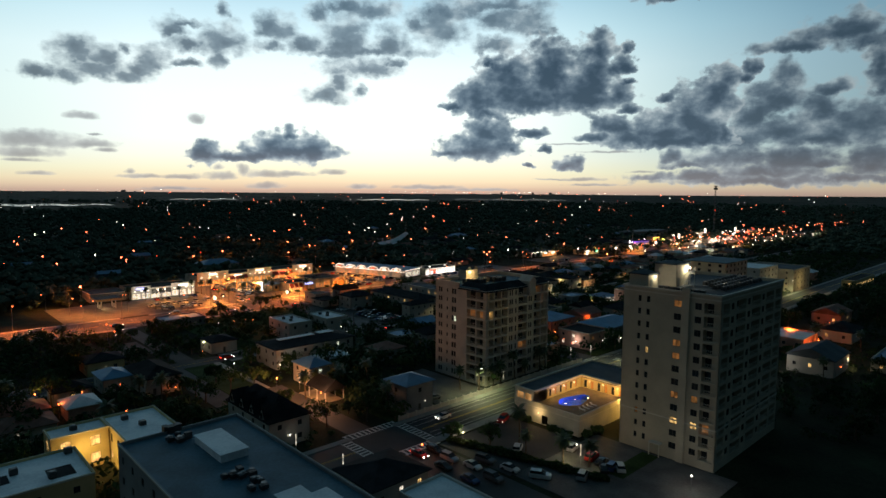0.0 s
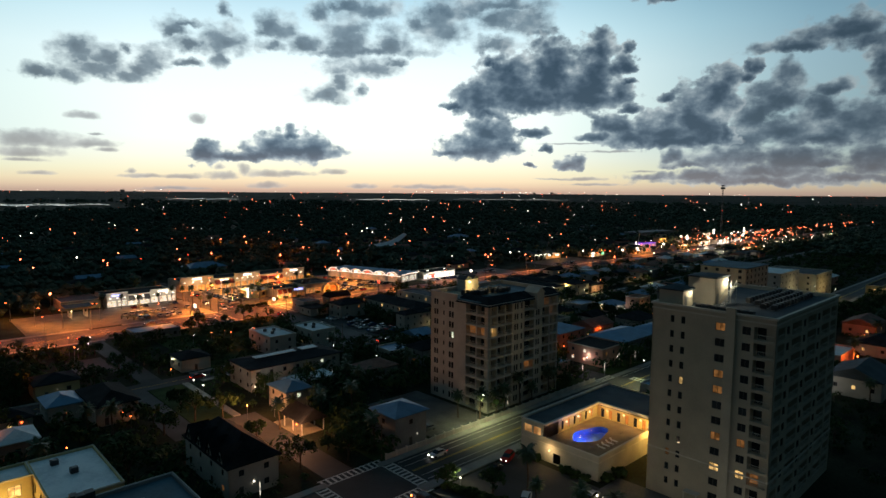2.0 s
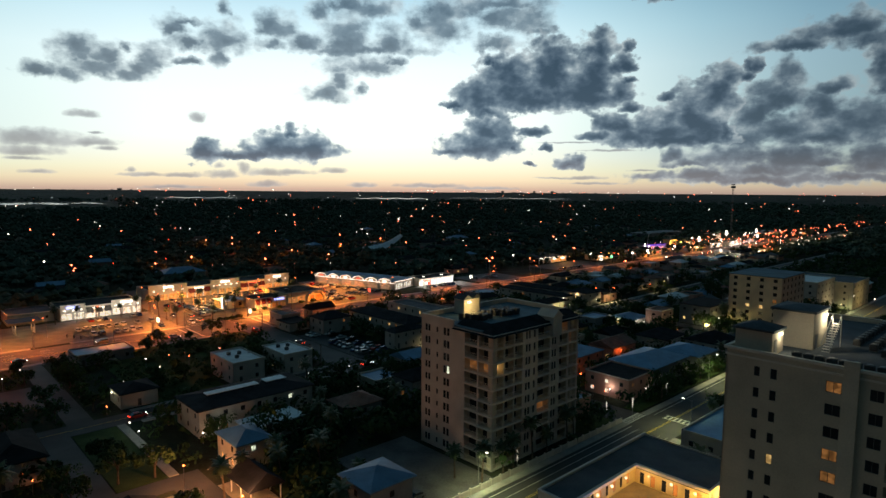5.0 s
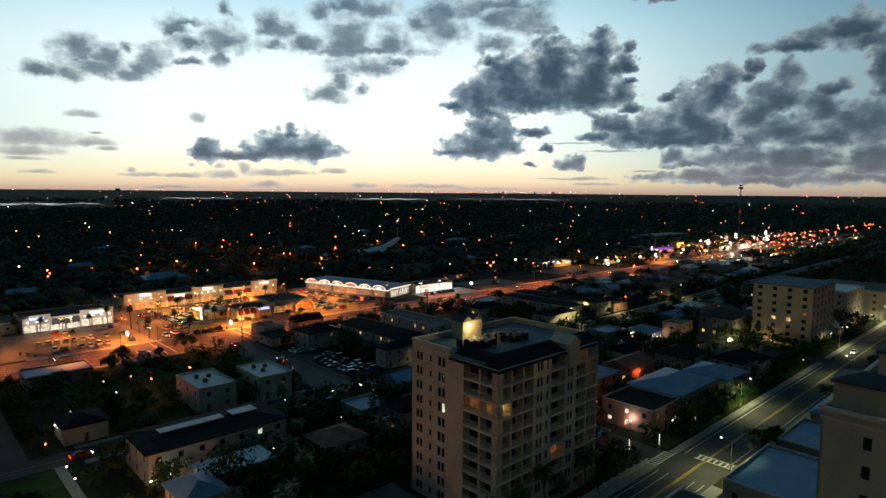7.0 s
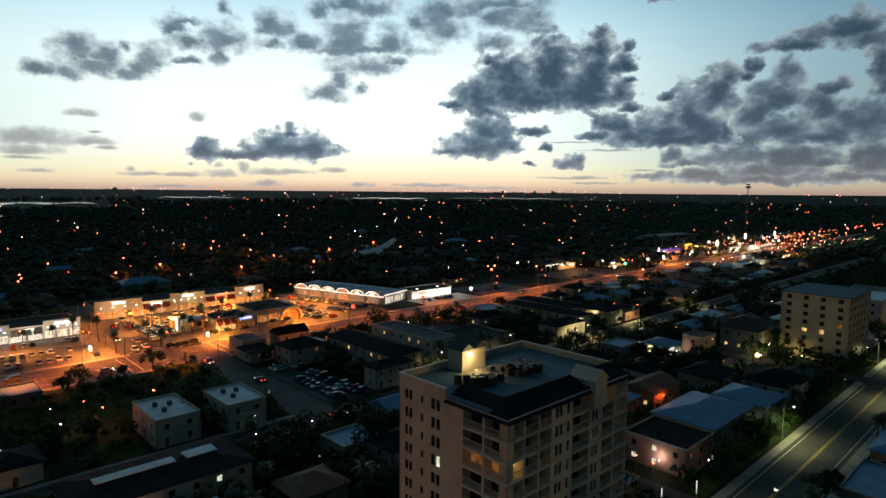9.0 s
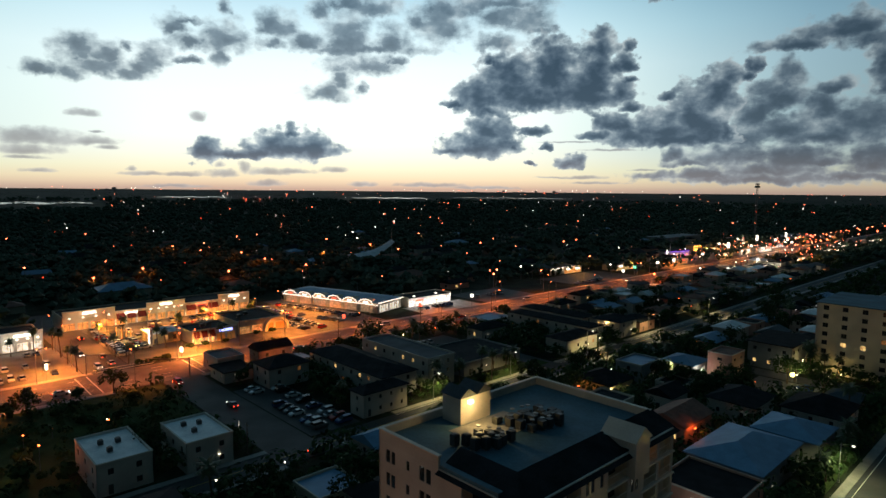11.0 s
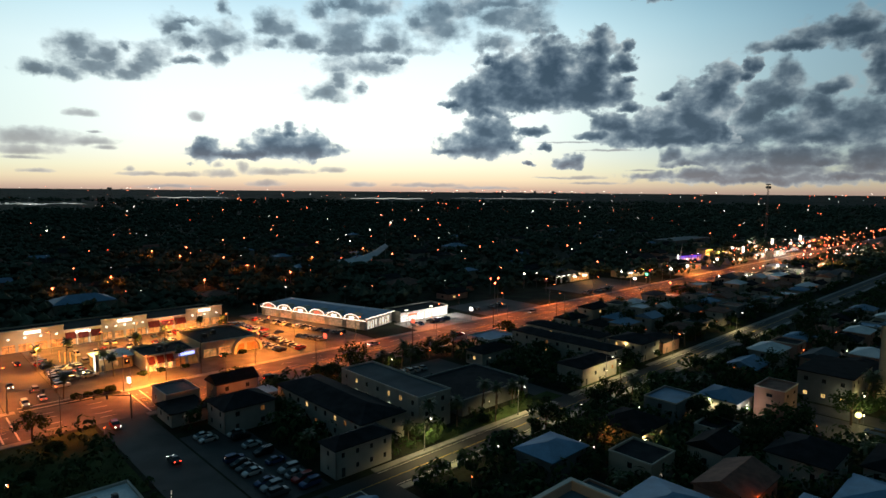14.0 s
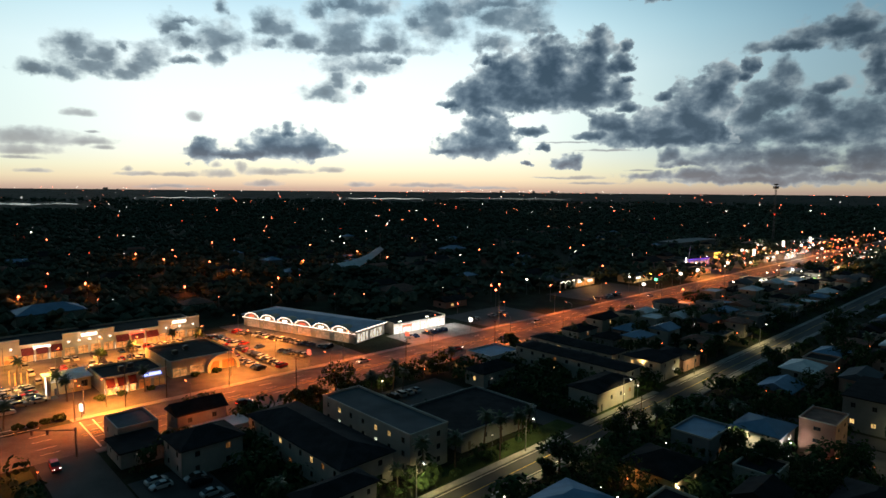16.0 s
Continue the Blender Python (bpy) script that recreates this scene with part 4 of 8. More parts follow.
mr.quad((-0.6, 12.0, 29.2), (3.4, 12.0, 31.2), (3.4, 12.0, 29.2)).quad((-0.6, -0.6, 29.2), (-0.6, 12, 29.2), (0, 12, 29.2), (0, 0, 29.2), (BL, 0, 29.2), (BL + 0.6, -0.6, 29.2))
part("mansard_roof", mr, M_ROOF_D, B2, "dark sloping mansard roof")
gb = Shape().box(19.6, -0.9, 26.5, 22.9, -0.003, 31.0).quad((19.3, -1.1, 31.0), (23.2, -1.1, 31.0), (21.25, -1.1, 32.6))
gb.quad((19.3, -1.1, 31.0), (21.25, -1.1, 32.6), (21.25, 3.8, 32.6), (19.3, 3.8, 31.0)).quad((21.25, -1.1, 32.6), (23.2, -1.1, 31.0), (23.2, 3.8, 31.0), (21.25, 3.8, 32.6))
gb.box(19.6, -0.003, 30.0, 22.9, 3.8, 31.0)
part("gable_bay", gb, M_STUCCO_W, B2)
for k in range(1, 10):
    z = 0.3 + BS * k - 0.18
    part("slab_edge", Shape().box(-0.25, -0.25, z, 10.2, -0.003, z + 0.22).box(-0.25, -0.003, z, -0.003, 8.3, z + 0.22), M_TRIM, B2, "pale floor slab edge")
    part("slab_edge", Shape().box(14.8, -0.25, z, 19.9, -0.003, z + 0.22), M_TRIM, B2, "pale floor slab edge")
    part("slab_edge", Shape().box(22.7, -0.25, z, BL, -0.003, z + 0.22), M_TRIM, B2, "pale floor slab edge")
hs = Shape().box(9.8, 18.4, 30.0, 15.4, 21.8, 33.6)
house = part("lift_house", hs, M_STUCCO_W, B2, "cream roof house with a floodlit wall")
rf = Shape()
for (x0, x1) in ((9.5, 12.6), (12.6, 15.7)):
    m = (x0 + x1) / 2
    rf.quad((x0, 18.2, 33.6), (m, 18.2, 34.7), (m, 22.0, 34.7), (x0, 22.0, 33.6)).quad((m, 18.2, 34.7), (x1, 18.2, 33.6), (x1, 22.0, 33.6), (m, 22.0, 34.7))
    rf.quad((x0, 18.2, 33.6), (x1, 18.2, 33.6), (m, 18.2, 34.7)).quad((x1, 22.0, 33.6), (x0, 22.0, 33.6), (m, 22.0, 34.7))
part("gable_roof", rf, M_ROOF_G, house)
part("wall_lamp", Shape().box(11.0, 17.95, 32.7, 11.7, 18.38, 33.1), L_SIGN, house, "bright warm wall lamp")
light(135.6 + 11.3, 122.6 + 16.6, 32.7, 480, (1.0, 0.68, 0.25), 0.2)
rng = random.Random(5)
part("roof_walk", Shape().box(7.5, 12.2, 30.0, 14.6, 18.2, 30.06).box(14.6, 16.4, 30.0, 18.0, 18.2, 30.05), M_CONCRETE, B2, "pale concrete walkway on the roof")
for u0, v0, du, dv, n in ((140.4, 137.0, 1.15, -0.9, 5), (144.2, 136.8, 0.75, -1.1, 4), (141.4, 134.6, 1.2, -0.7, 3)):
    for j in range(n):
        roof_unit(u0 + du * j + rng.uniform(-0.15, 0.15), v0 + dv * j, 30.06, 0.85, 0.85, rng.choice((1.1, 1.3, 1.5)), "dark tall air conditioning unit on the roof")
for j in range(22):
    roof_unit(149.6 + 1.25 * (j % 6) + 0.5 * (j // 6) + rng.uniform(-0.35, 0.35), 138.0 - 1.55 * (j // 6) - 0.25 * (j % 6) + rng.uniform(-0.3, 0.3), 30.06, rng.choice((0.85, 1.1)), 0.9, rng.choice((0.9, 1.2, 1.6)), "dark tall air conditioning unit on the roof")
keep(133, 122, 166, 146)


# low-rise houses
PORCH = random.Random(77)


def roof_hip(L, W, z, over, pitch, ridge_along_x=True):
    s = Shape()
    x0, y0, x1, y1 = -over, -over, L + over, W + over
    if ridge_along_x:
        half = (y1 - y0) / 2
        r0, r1 = (x0 + half, (y0 + y1) / 2), (x1 - half, (y0 + y1) / 2)
    else:
        half = (x1 - x0) / 2
        r0, r1 = ((x0 + x1) / 2, y0 + half), ((x0 + x1) / 2, y1 - half)
    t = z + half * pitch
    a, b, c, d = (x0, y0, z), (x1, y0, z), (x1, y1, z), (x0, y1, z)
    if ridge_along_x:
        s.quad(a, b, (*r1, t), (*r0, t)).quad(c, d, (*r0, t), (*r1, t)).quad(b, c, (*r1, t)).quad(d, a, (*r0, t))
    else:
        s.quad(d, a, (*r0, t), (*r1, t)).quad(b, c, (*r1, t), (*r0, t)).quad(a, b, (*r0, t)).quad(c, d, (*r1, t))
    s.box(x0, y0, z - 0.22, x1, y1, z - 0.004)
    return s


def roof_gable(L, W, z, over, pitch, ridge_along_x=True):
    s = Shape()
    x0, y0, x1, y1 = -over, -over, L + over, W + over
    if ridge_along_x:
        m, t = (y0 + y1) / 2, z + (y1 - y0) / 2 * pitch
        s.quad((x0, y0, z), (x1, y0, z), (x1, m, t), (x0, m, t)).quad((x1, y1, z), (x0, y1, z), (x0, m, t), (x1, m, t))
        s.quad((x0, y1, z), (x0, y0, z), (x0, m, t)).quad((x1, y0, z), (x1, y1, z), (x1, m, t))
    else:
        m, t = (x0 + x1) / 2, z + (x1 - x0) / 2 * pitch
        s.quad((x0, y1, z), (x0, y0, z), (m, y0, t), (m, y1, t)).quad((x1, y0, z), (x1, y1, z), (m, y1, t), (m, y0, t))
        s.quad((x0, y0, z), (x1, y0, z), (m, y0, t)).quad((x1, y1, z), (x0, y1, z), (m, y1, t))
    s.box(x0, y0, z - 0.22, x1, y1, z - 0.004)
    return s


def house_at(u0, v0, u1, v1, h, roof="hip", wall=None, cover=None, label="cream stucco house with a dark hipped roof", name="house", group="low houses",
             glow=(), gap=4.2, win=(1.1, 1.25), pitch=0.42, door=True, rz=0.0, plain=True):
    """A low building. glow: window numbers that are lit, counted round the walls from the west one."""
    wall, cover = wall or M_STUCCO_W, cover or M_ROOF_D
    L, W = u1 - u0, v1 - v0
    keep(u0, v0, u1, v1)
    ob = thing(name, grid(u0, v0, 0, rz), label, "house" if name == "house" else name.replace("_", " "), group)
    storeys = max(1, int(h / 2.9))
    st = h / storeys if roof != "flat" else (h - 0.6) / storeys
    n = 0
    for fname, face in rect_faces(L, W).items():
        length = L if fname in "sn" else W
        count = max(1, int((length - 1.2) / gap)) if not (plain and fname in "en") else 0
        holes, wins = [], []
        for k in range(storeys):
            for j in range(count):
                s0 = (j + 0.5) * length / count - win[0] / 2
                z = k * st + (st - win[1]) * 0.55
                if door and k == 0 and j == 0 and fname == "s":
                    z, hh, ww = 0.06, 2.05, 0.95
                    holes.append((s0, z, s0 + ww, z + hh))
                    wins.append((s0, z, ww, hh, True))
                else:
                    holes.append((s0, z, s0 + win[0], z + win[1]))
                    wins.append((s0, z, win[0], win[1], False))
        part("wall", Shape().wall(face[0], face[1], -0.1, h, holes), wall, ob)
        for s0, z, w, hh, is_door in wins:
            if is_door:
                part("door", shared("house_door", lambda: Shape().box(0, 0.08, 0, 0.95, 0.14, 2.05).box(0.78, 0.04, 0.95, 0.86, 0.08, 1.05), M_FRAME), None, ob, m=facing(on_wall(face, s0), face[2], z))
            else:
                g = glow[n] if isinstance(glow, dict) and n in glow else None
                if plain and fname in "en":
                    continue
                if group == "plain houses":
                    part("window", shared(f"plain_window{w:.2f}x{hh:.2f}", lambda: Shape().box(0, 0.08, 0, w, 0.14, hh), g or M_GLASS), None, ob, m=facing(on_wall(face, s0), face[2], z))
                else:
                    window(ob, on_wall(face, s0), face[2], z, w, hh, 1, g)
                n += 1
    if PORCH.random() < 0.45 and h < 9:
        px = PORCH.uniform(0.2, 0.8) * L
        part("porch_lamp", shared("porch_lamp", lambda: Shape().ball(0, -0.22, 0, 0.17, 6), PORCH.choice((L_SHOP_W, L_SODIUM, L_WHITE))), None, ob, "small glowing porch lamp", m=pose(px, 0, 2.5))
    if roof == "flat":
        part("roof", Shape().box(0.26, 0.26, h - 0.75, L - 0.26, W - 0.26, h - 0.45), cover, ob)
        banded(ob, L, W, h - 0.25, 0.08, 0.28, M_TRIM, "parapet_cap")
    elif roof == "eave":
        part("roof", Shape().box(-0.5, -0.5, h + 0.004, L + 0.5, W + 0.5, h + 0.3), cover, ob)
    elif roof == "hip":
        part("roof", roof_hip(L, W, h + 0.23, 0.55, pitch, L >= W), cover, ob)
    else:
        part("roof", roof_gable(L, W, h + 0.23, 0.45, pitch, L >= W), cover, ob)
    return ob


W, D = L_WARM, L_WARM_DIM
house_at(170, 277, 179, 288.5, 5.2, "flat", M_STUCCO_W, M_ROOF_G, "low cream shop house with a flat gravel roof", glow={3: D})
house_at(167.5, 266, 177, 276.6, 3.4, "eave", M_STUCCO_W, M_ROOF_D, "single-storey annexe with a flat dark roof")
house_at(181.5, 271.4, 193.5, 283 - 4.6, 6.6, "gable", M_STUCCO_G, M_ROOF_D, "dark two-storey timber house with a gabled roof", pitch=0.55)
house_at(184, 265, 196.5, 271, 3.4, "eave", M_WHITE, M_ROOF_W, "low white porch building with a pale flat roof", glow={2: W})
house_at(175.5, 252.5, 189, 263, 6.0, "hip", M_STUCCO_W, M_ROOF_D, "two-storey white house with a dark hipped roof", glow={9: W, 6: D})
house_at(195, 222.5, 208, 262, 6.3, "hip", M_STUCCO_W, M_ROOF_D, "long two-storey white apartment house with dark roof", "apartment_house", glow={12: W, 15: W, 4: D, 16: D}, pitch=0.3)
ob = house_at(211.5, 221, 222.5, 255, 9.4, "flat", M_STUCCO_W, M_ROOF_G, "three-storey pale apartment house with lit stairwell windows", "apartment_house",
              glow={1: L_COOL, 8: L_COOL, 15: W, 4: L_COOL, 11: L_COOL, 5: L_COOL, 18: W, 19: W}, gap=4.6)
house_at(182.8, 211.4 + 3, 197.6, 220.5, 6.3, "hip", M_STUCCO_W, M_ROOF_D, "two-storey white house with small windows and dark roof", gap=3.0, win=(0.8, 1.1))
house_at(273.5, 214.5, 293.5, 224, 5.6, "hip", M_STUCCO_W, M_ROOF_D, "white apartment house with a dark hipped roof by the street", "apartment_house", glow={3: D}, pitch=0.3)
house_at(296, 219, 305, 262, 6.2, "hip", M_STUCCO_W, M_ROOF_D, "long two-storey cream apartment house with dark roof", "apartment_house", glow={0: D, 3: W, 8: W, 12: D, 19: W}, pitch=0.25)
house_at(310, 232, 319, 266, 6.2, "hip", M_STUCCO_W, M_ROOF_D, "long two-storey cream apartment house with dark roof", "apartment_house", glow={2: D, 9: W}, pitch=0.25)
house_at(312.5, 216, 326, 229, 6.4, "hip", M_STUCCO_W, M_ROOF_D, "two-storey cream house with a lamp under its dark eaves", glow={2: W}, pitch=0.3)
house_at(329, 216, 342, 228, 4.2, "hip", M_STUCCO_P, M_ROOF_D, "low pinkish house with a lit porch", glow={1: W}, pitch=0.3)
house_at(266, 250, 281, 258, 4.4, "hip", M_STUCCO_W, M_ROOF_D, "single-storey lit cream building with palms before it", glow={0: W, 2: W, 3: D})
house_at(286, 265, 302, 277, 3.2, "flat", M_WHITE, M_ROOF_B, "low corner shop with a bluish flat roof", "shop", glow={0: D}, gap=4)
house_at(274, 268, 278, 273, 2.8, "hip", M_STUCCO_Y, M_ROOF_T, "small lit kiosk by the road", "kiosk", glow={0: L_SHOP, 1: L_SHOP}, gap=2.5, win=(1.3, 1.3), door=False)
house_at(228, 222, 256, 244, 4.6, "flat", M_STUCCO_G, M_ROOF_D, "broad low grey building with a flat roof", "workshop", gap=5)
house_at(120, 215, 130.4, 232, 6.8, "flat", M_STUCCO_W, M_ROOF_W, "two-storey white block with a pale flat roof", "apartment_house", glow={0: D, 12: W})
house_at(136.6, 212 + 1.6, 146.8, 229, 6.8, "flat", M_STUCCO_W, M_ROOF_W, "two-storey white block with a pale flat roof", "apartment_house", glow={1: W, 9: D})
for u0, v0 in ((120, 215), (136.6, 213.5)):
    for du, dv in ((4, 6), (6.6, 10), (3.5, 11)):
        roof_unit(u0 + du, v0 + dv, 6.35, 1.0, 1.0, 1.0)
house_at(96.5, 181.5, 127.5, 196, 6.6, "hip", M_STUCCO_W, M_ROOF_D, "long two-storey apartment house with dark roof", "apartment_house", glow={19: L_COOL, 17: L_COOL, 6: D}, pitch=0.18)
solid("roof_panel", Shape().box(0, 0, 0, 14, 2.6, 0.15).box(16, 0, 0, 22, 3.4, 0.15), M_ROOF_W, grid(101, 187.5, 8.15), "pale membrane panels lying on the dark roof", "roof panel")
house_at(214.5, 182.5, 227, 192, 4.8, "hip", M_STUCCO_G, M_ROOF_B, "low house with a blue metal roof", pitch=0.3)
house_at(242.5, 177.5, 255, 189.5, 4.6, "hip", M_STUCCO_Y, M_ROOF_D, "low house with an orange wall lamp under dark eaves", glow={2: W})
house_at(243, 159.5, 252.5, 167, 5.6, "gable", M_STUCCO_W, M_ROOF_D, "white gabled house with dark roof", pitch=0.5)
house_at(258, 124.2, 273.5, 137.6, 6.0, "hip", M_STUCCO_W, M_ROOF_D, "two-storey white house with dark hipped roof", gap=4, win=(0.9, 1.2))
house_at(252, 142, 266.5, 154, 5.6, "hip", M_STUCCO_W, M_ROOF_D, "two-storey pale house with dark hipped roof", win=(0.9, 1.2), glow={6: D})
house_at(286, 161, 296.5, 168.5, 9.2, "flat", M_STUCCO_P, M_ROOF_T, "narrow three-storey pink stucco house", gap=3.4, win=(1.5, 0.9))
house_at(281, 171, 292.5, 181.5, 4.4, "hip", M_STUCCO_W, M_ROOF_B, "low house with a pale blue metal roof and lit porch", glow={0: W, 2: L_SHOP_W, 3: L_SHOP_W}, pitch=0.3)
house_at(214, 127, 237, 142, 5.6, "hip", M_STUCCO_G, M_ROOF_B, "grey house with a broad blue metal roof", pitch=0.3)
house_at(240, 124.5, 254, 138, 5.2, "hip", M_STUCCO_G, M_ROOF_B, "grey house with a blue metal roof and balconies", pitch=0.3)
house_at(197, 125.5, 211, 140, 6.4, "flat", M_STUCCO_P, M_ROOF_D, "pink stucco town house with lit ground floor", glow={0: L_SHOP_W, 1: L_SHOP_W, 8: D, 4: L_SHOP_W}, gap=3.6)
house_at(206, 150, 222, 164, 5.8, "hip", M_STUCCO_P, M_ROOF_B, "pink house with a blue metal roof", pitch=0.3)
house_at(226, 148, 241, 158, 5.6, "gable", M_STUCCO_P, M_ROOF_T, "pinkish gabled house lit by an orange lamp", glow={1: W, 5: W})
house_at(64.5, 124.5, 75, 146.5, 6.4, "hip", M_STUCCO_W, M_ROOF_D, "row of white town houses with steep dark roof", "town_houses", glow={3: D}, pitch=0.75)
gs = thing("gable_dormers", grid(64.5, 124.5), "steep white gables along a dark town house roof", "gables", "")
for k in range(4):
    y = 1.0 + 5.3 * k
    part("gable", Shape().quad((-0.3, y + 3.6, 6.4), (-0.3, y + 0.6, 6.4), (-0.3, y + 2.1, 9.2)), M_STUCCO_W, gs)
    part("gable_roof", Shape().quad((-0.5, y, 6.2), (4.4, y + 2.1, 10.0), (-0.5, y + 2.1, 10.0)).quad((-0.5, y + 4.2, 6.2), (-0.5, y + 2.1, 10.0), (4.4, y + 2.1, 10.0)), M_ROOF_D, gs, "dark shingled gable roof")
    window(gs, (-0.5, y + 2.6), (0, -1), 7.0, 1.0, 1.3, 1)
house_at(102.5, 120.8, 112, 130, 7.6, "hip", M_STUCCO_G, M_ROOF_B, "tall narrow house with a blue hipped roof", glow={3: D, 5: W}, pitch=0.35)
house_at(91.5 + 4, 158.5, 103, 168.5, 5.8, "hip", M_STUCCO_W, M_ROOF_B, "pavilion house with a blue hipped roof and lit porch", glow={0: W, 1: W, 4: L_COOL, 5: L_COOL}, pitch=0.4)
pv = thing("open_pavilion", grid(91, 143), "open gabled pavilion with timber posts lit orange beneath", "pavilion")
part("roof", roof_gable(6.5, 9.0, 3.4, 0.5, 0.75, False), M_ROOF_D, pv, "steep dark gabled roof")
for x in (0.1, 6.2):
    for y in (0.1, 4.4, 8.7):
        part("post", shared("pavilion_post", lambda: Shape().box(0, 0, -0.1, 0.2, 0.2, 3.4), M_WHITE), None, pv, m=pose(x, y, 0))
keep(90, 142, 98, 153)
light(90.0, 147.5, 3.0, 500, (1.0, 0.42, 0.12), 0.3)
house_at(104, 170, 118, 177, 3.6, "eave", M_WHITE, M_ROOF_W, "long low white open-sided shelter", glow={3: L_COOL})
house_at(322.5, 126, 352, 148, 23.6, "eave", M_STUCCO, M_ROOF_N, "seven-storey pale apartment block with a dark overhanging roof", "apartment_block", glow={14: W, 13: W, 19: D, 1: W}, gap=4.4, win=(1.6, 1.5))
house_at(372, 126, 402, 150, 17, "flat", M_STUCCO_W, M_ROOF_W, "white five-storey apartment block", "apartment_block", gap=5, glow={6: W, 11: D})
house_at(408, 119, 440, 150, 14, "flat", M_STUCCO, M_ROOF_G, "pale four-storey block lit at its foot", "apartment_block", gap=6, glow={2: W})
house_at(313, 152, 336, 166, 8.6, "eave", M_STUCCO_G, M_ROOF_D, "grey three-storey guest house with lit open galleries", "guest_house", glow={0: W, 1: W, 2: W, 7: D}, gap=4)

# near hotel under the start of the flight, and its neighbours
house_at(27, 45, 46.5, 101.4, 20, "flat", M_STUCCO_G, M_ROOF_N, "dark hotel block with a bluish flat roof", "hotel", gap=4.5)
solid("roof_house", Shape().box(0, 0, 0, 4.2, 10, 1.1).box(-0.15, -0.15, 1.1, 4.35, 10.15, 1.3), M_ROOF_W, grid(36.4, 84.5, 19.55), "low grey plant house on the hotel roof", "roof house")
solid("roof_patch", Shape().box(0, 0, 0, 4.0, 5.5, 0.06).box(3.2, -1.4, 0, 6.4, 2.6, 0.05), M_ROOF_W, grid(37.6, 65.2, 19.56), "pale membrane patch on the dark hotel roof", "roof patch")
GAL = {k: W for k in range(24)}
house_at(25, 143, 36, 150, 8.2, "flat", M_STUCCO_Y, M_ROOF_W, "yellow motel wing with a lit gallery and white roof", "motel_wing", glow=GAL, gap=3.4, win=(2.0, 2.1), door=False)
house_at(36.2, 129, 47.5, 150, 8.2, "flat", M_STUCCO_Y, M_ROOF_W, "yellow motel wing with a white flat roof", "motel_wing", glow={k: W for k in range(1, 4)}, gap=4.5, win=(1.6, 1.9))
house_at(10, 121, 28, 136.5, 8.0, "flat", M_STUCCO_Y, M_ROOF_W, "motel wing with a white flat roof", "motel_wing", gap=5)
keep(20, 136, 37, 143.2)
solid("roof_patch", Shape().box(0, 0, 0, 4.2, 5.0, 0.05).box(-9, 3.4, 0, -5.5, 7.4, 0.05), M_ROOF_D, grid(21.5, 124.0, 7.56), "black patched area on a white roof", "roof patch")
light(31, 139.4, 5.0, 800, (1.0, 0.66, 0.18), 0.5)
light(33, 137.6, 2.5, 260, (1.0, 0.66, 0.18), 0.5)
for du, dv in ((14, 128), (17, 131), (22, 125), (26.5, 134.8), (40, 146), (42, 140), (30, 147)):
    roof_unit(du, dv, 7.5, 1.3, 1.3, 1.2)
heap = random.Random(5)
for j in range(20):
    c_ = (36.5, 76.5) if j < 12 else (34.6, 98.0)
    roof_unit(c_[0] + heap.uniform(-1.8, 1.8), c_[1] + heap.uniform(-4.0, 4.0), 19.55, heap.choice((0.8, 1.1)), heap.choice((0.8, 1.2)), heap.choice((0.7, 1.0, 1.2)), "dark weathered air conditioning unit on the hotel roof")
house_at(66, 87, 80, 99.5, 3.8, "hip", M_STUCCO_W, M_ROOF_D, "low bar with a dark roof and lit front", glow={2: L_SHOP_W, 3: W}, pitch=0.3)
house_at(70, 66, 84 - 3, 84, 3.8, "flat", M_STUCCO_W, M_ROOF_W, "low shop with a pale flat roof", gap=5)
house_at(34.5, 174.5, 42, 183.5, 3.6, "hip", M_STUCCO_P, M_ROOF_W, "small pink house with a pale roof lit by an orange lamp", glow={1: W})
house_at(47, 192, 54.5, 202.5, 4.4, "hip", M_STUCCO_W, M_ROOF_B, "small house with a blue roof")
house_at(88.5, 215, 98, 225.5, 4.0, "hip", M_STUCCO_W, M_ROOF_D, "small white house with lamp-lit walls and dark roof", pitch=0.3)
house_at(48, 214.5, 59, 225, 4.2, "hip", M_STUCCO_Y, M_ROOF_D, "small yellowish house with a dark roof", pitch=0.3)
house_at(89, 267, 107, 278, 4.0, "flat", M_STUCCO_G, M_ROOF_B, "low workshop with a bluish flat roof by the boulevard", "workshop")
house_at(55.5, 182, 65.5, 200.5, 5.0, "hip", M_STUCCO_W, M_ROOF_D, "small gabled house with dark roof", glow={2: D})
house_at(226, 52, 244, 66, 5.5, "gable", M_STUCCO_W, M_ROOF_G, "pale gabled house near the beach", glow={1: W})
house_at(206, 84, 224, 100, 5, "flat", M_STUCCO_G, M_ROOF_B, "low motel with a blue roof beside the street", glow={0: W, 1: W, 5: W})
house_at(176, 82, 200, 100, 5.4, "flat", M_STUCCO_W, M_ROOF_B, "low beach motel with a flat bluish roof", glow={2: W, 7: D})
house_at(230, 84, 252, 100, 5, "hip", M_STUCCO_P, M_ROOF_B, "pink beach house with blue roof and lit porch", glow={1: W, 4: W})
house_at(318, 72, 336, 84, 5.0, "gable", M_STUCCO_P, M_ROOF_T, "pinkish gabled beach house lit by an orange lamp", glow={1: W, 3: W})
house_at(284, 60, 300, 72, 4.4, "hip", M_STUCCO_W, M_ROOF_D, "low beach house with a dark hipped roof", glow={0: W})
house_at(246, 34, 268, 46, 4.4, "flat", M_STUCCO_W, M_ROOF_B, "low beach house with a broad blue flat roof", glow={0: W, 2: W})
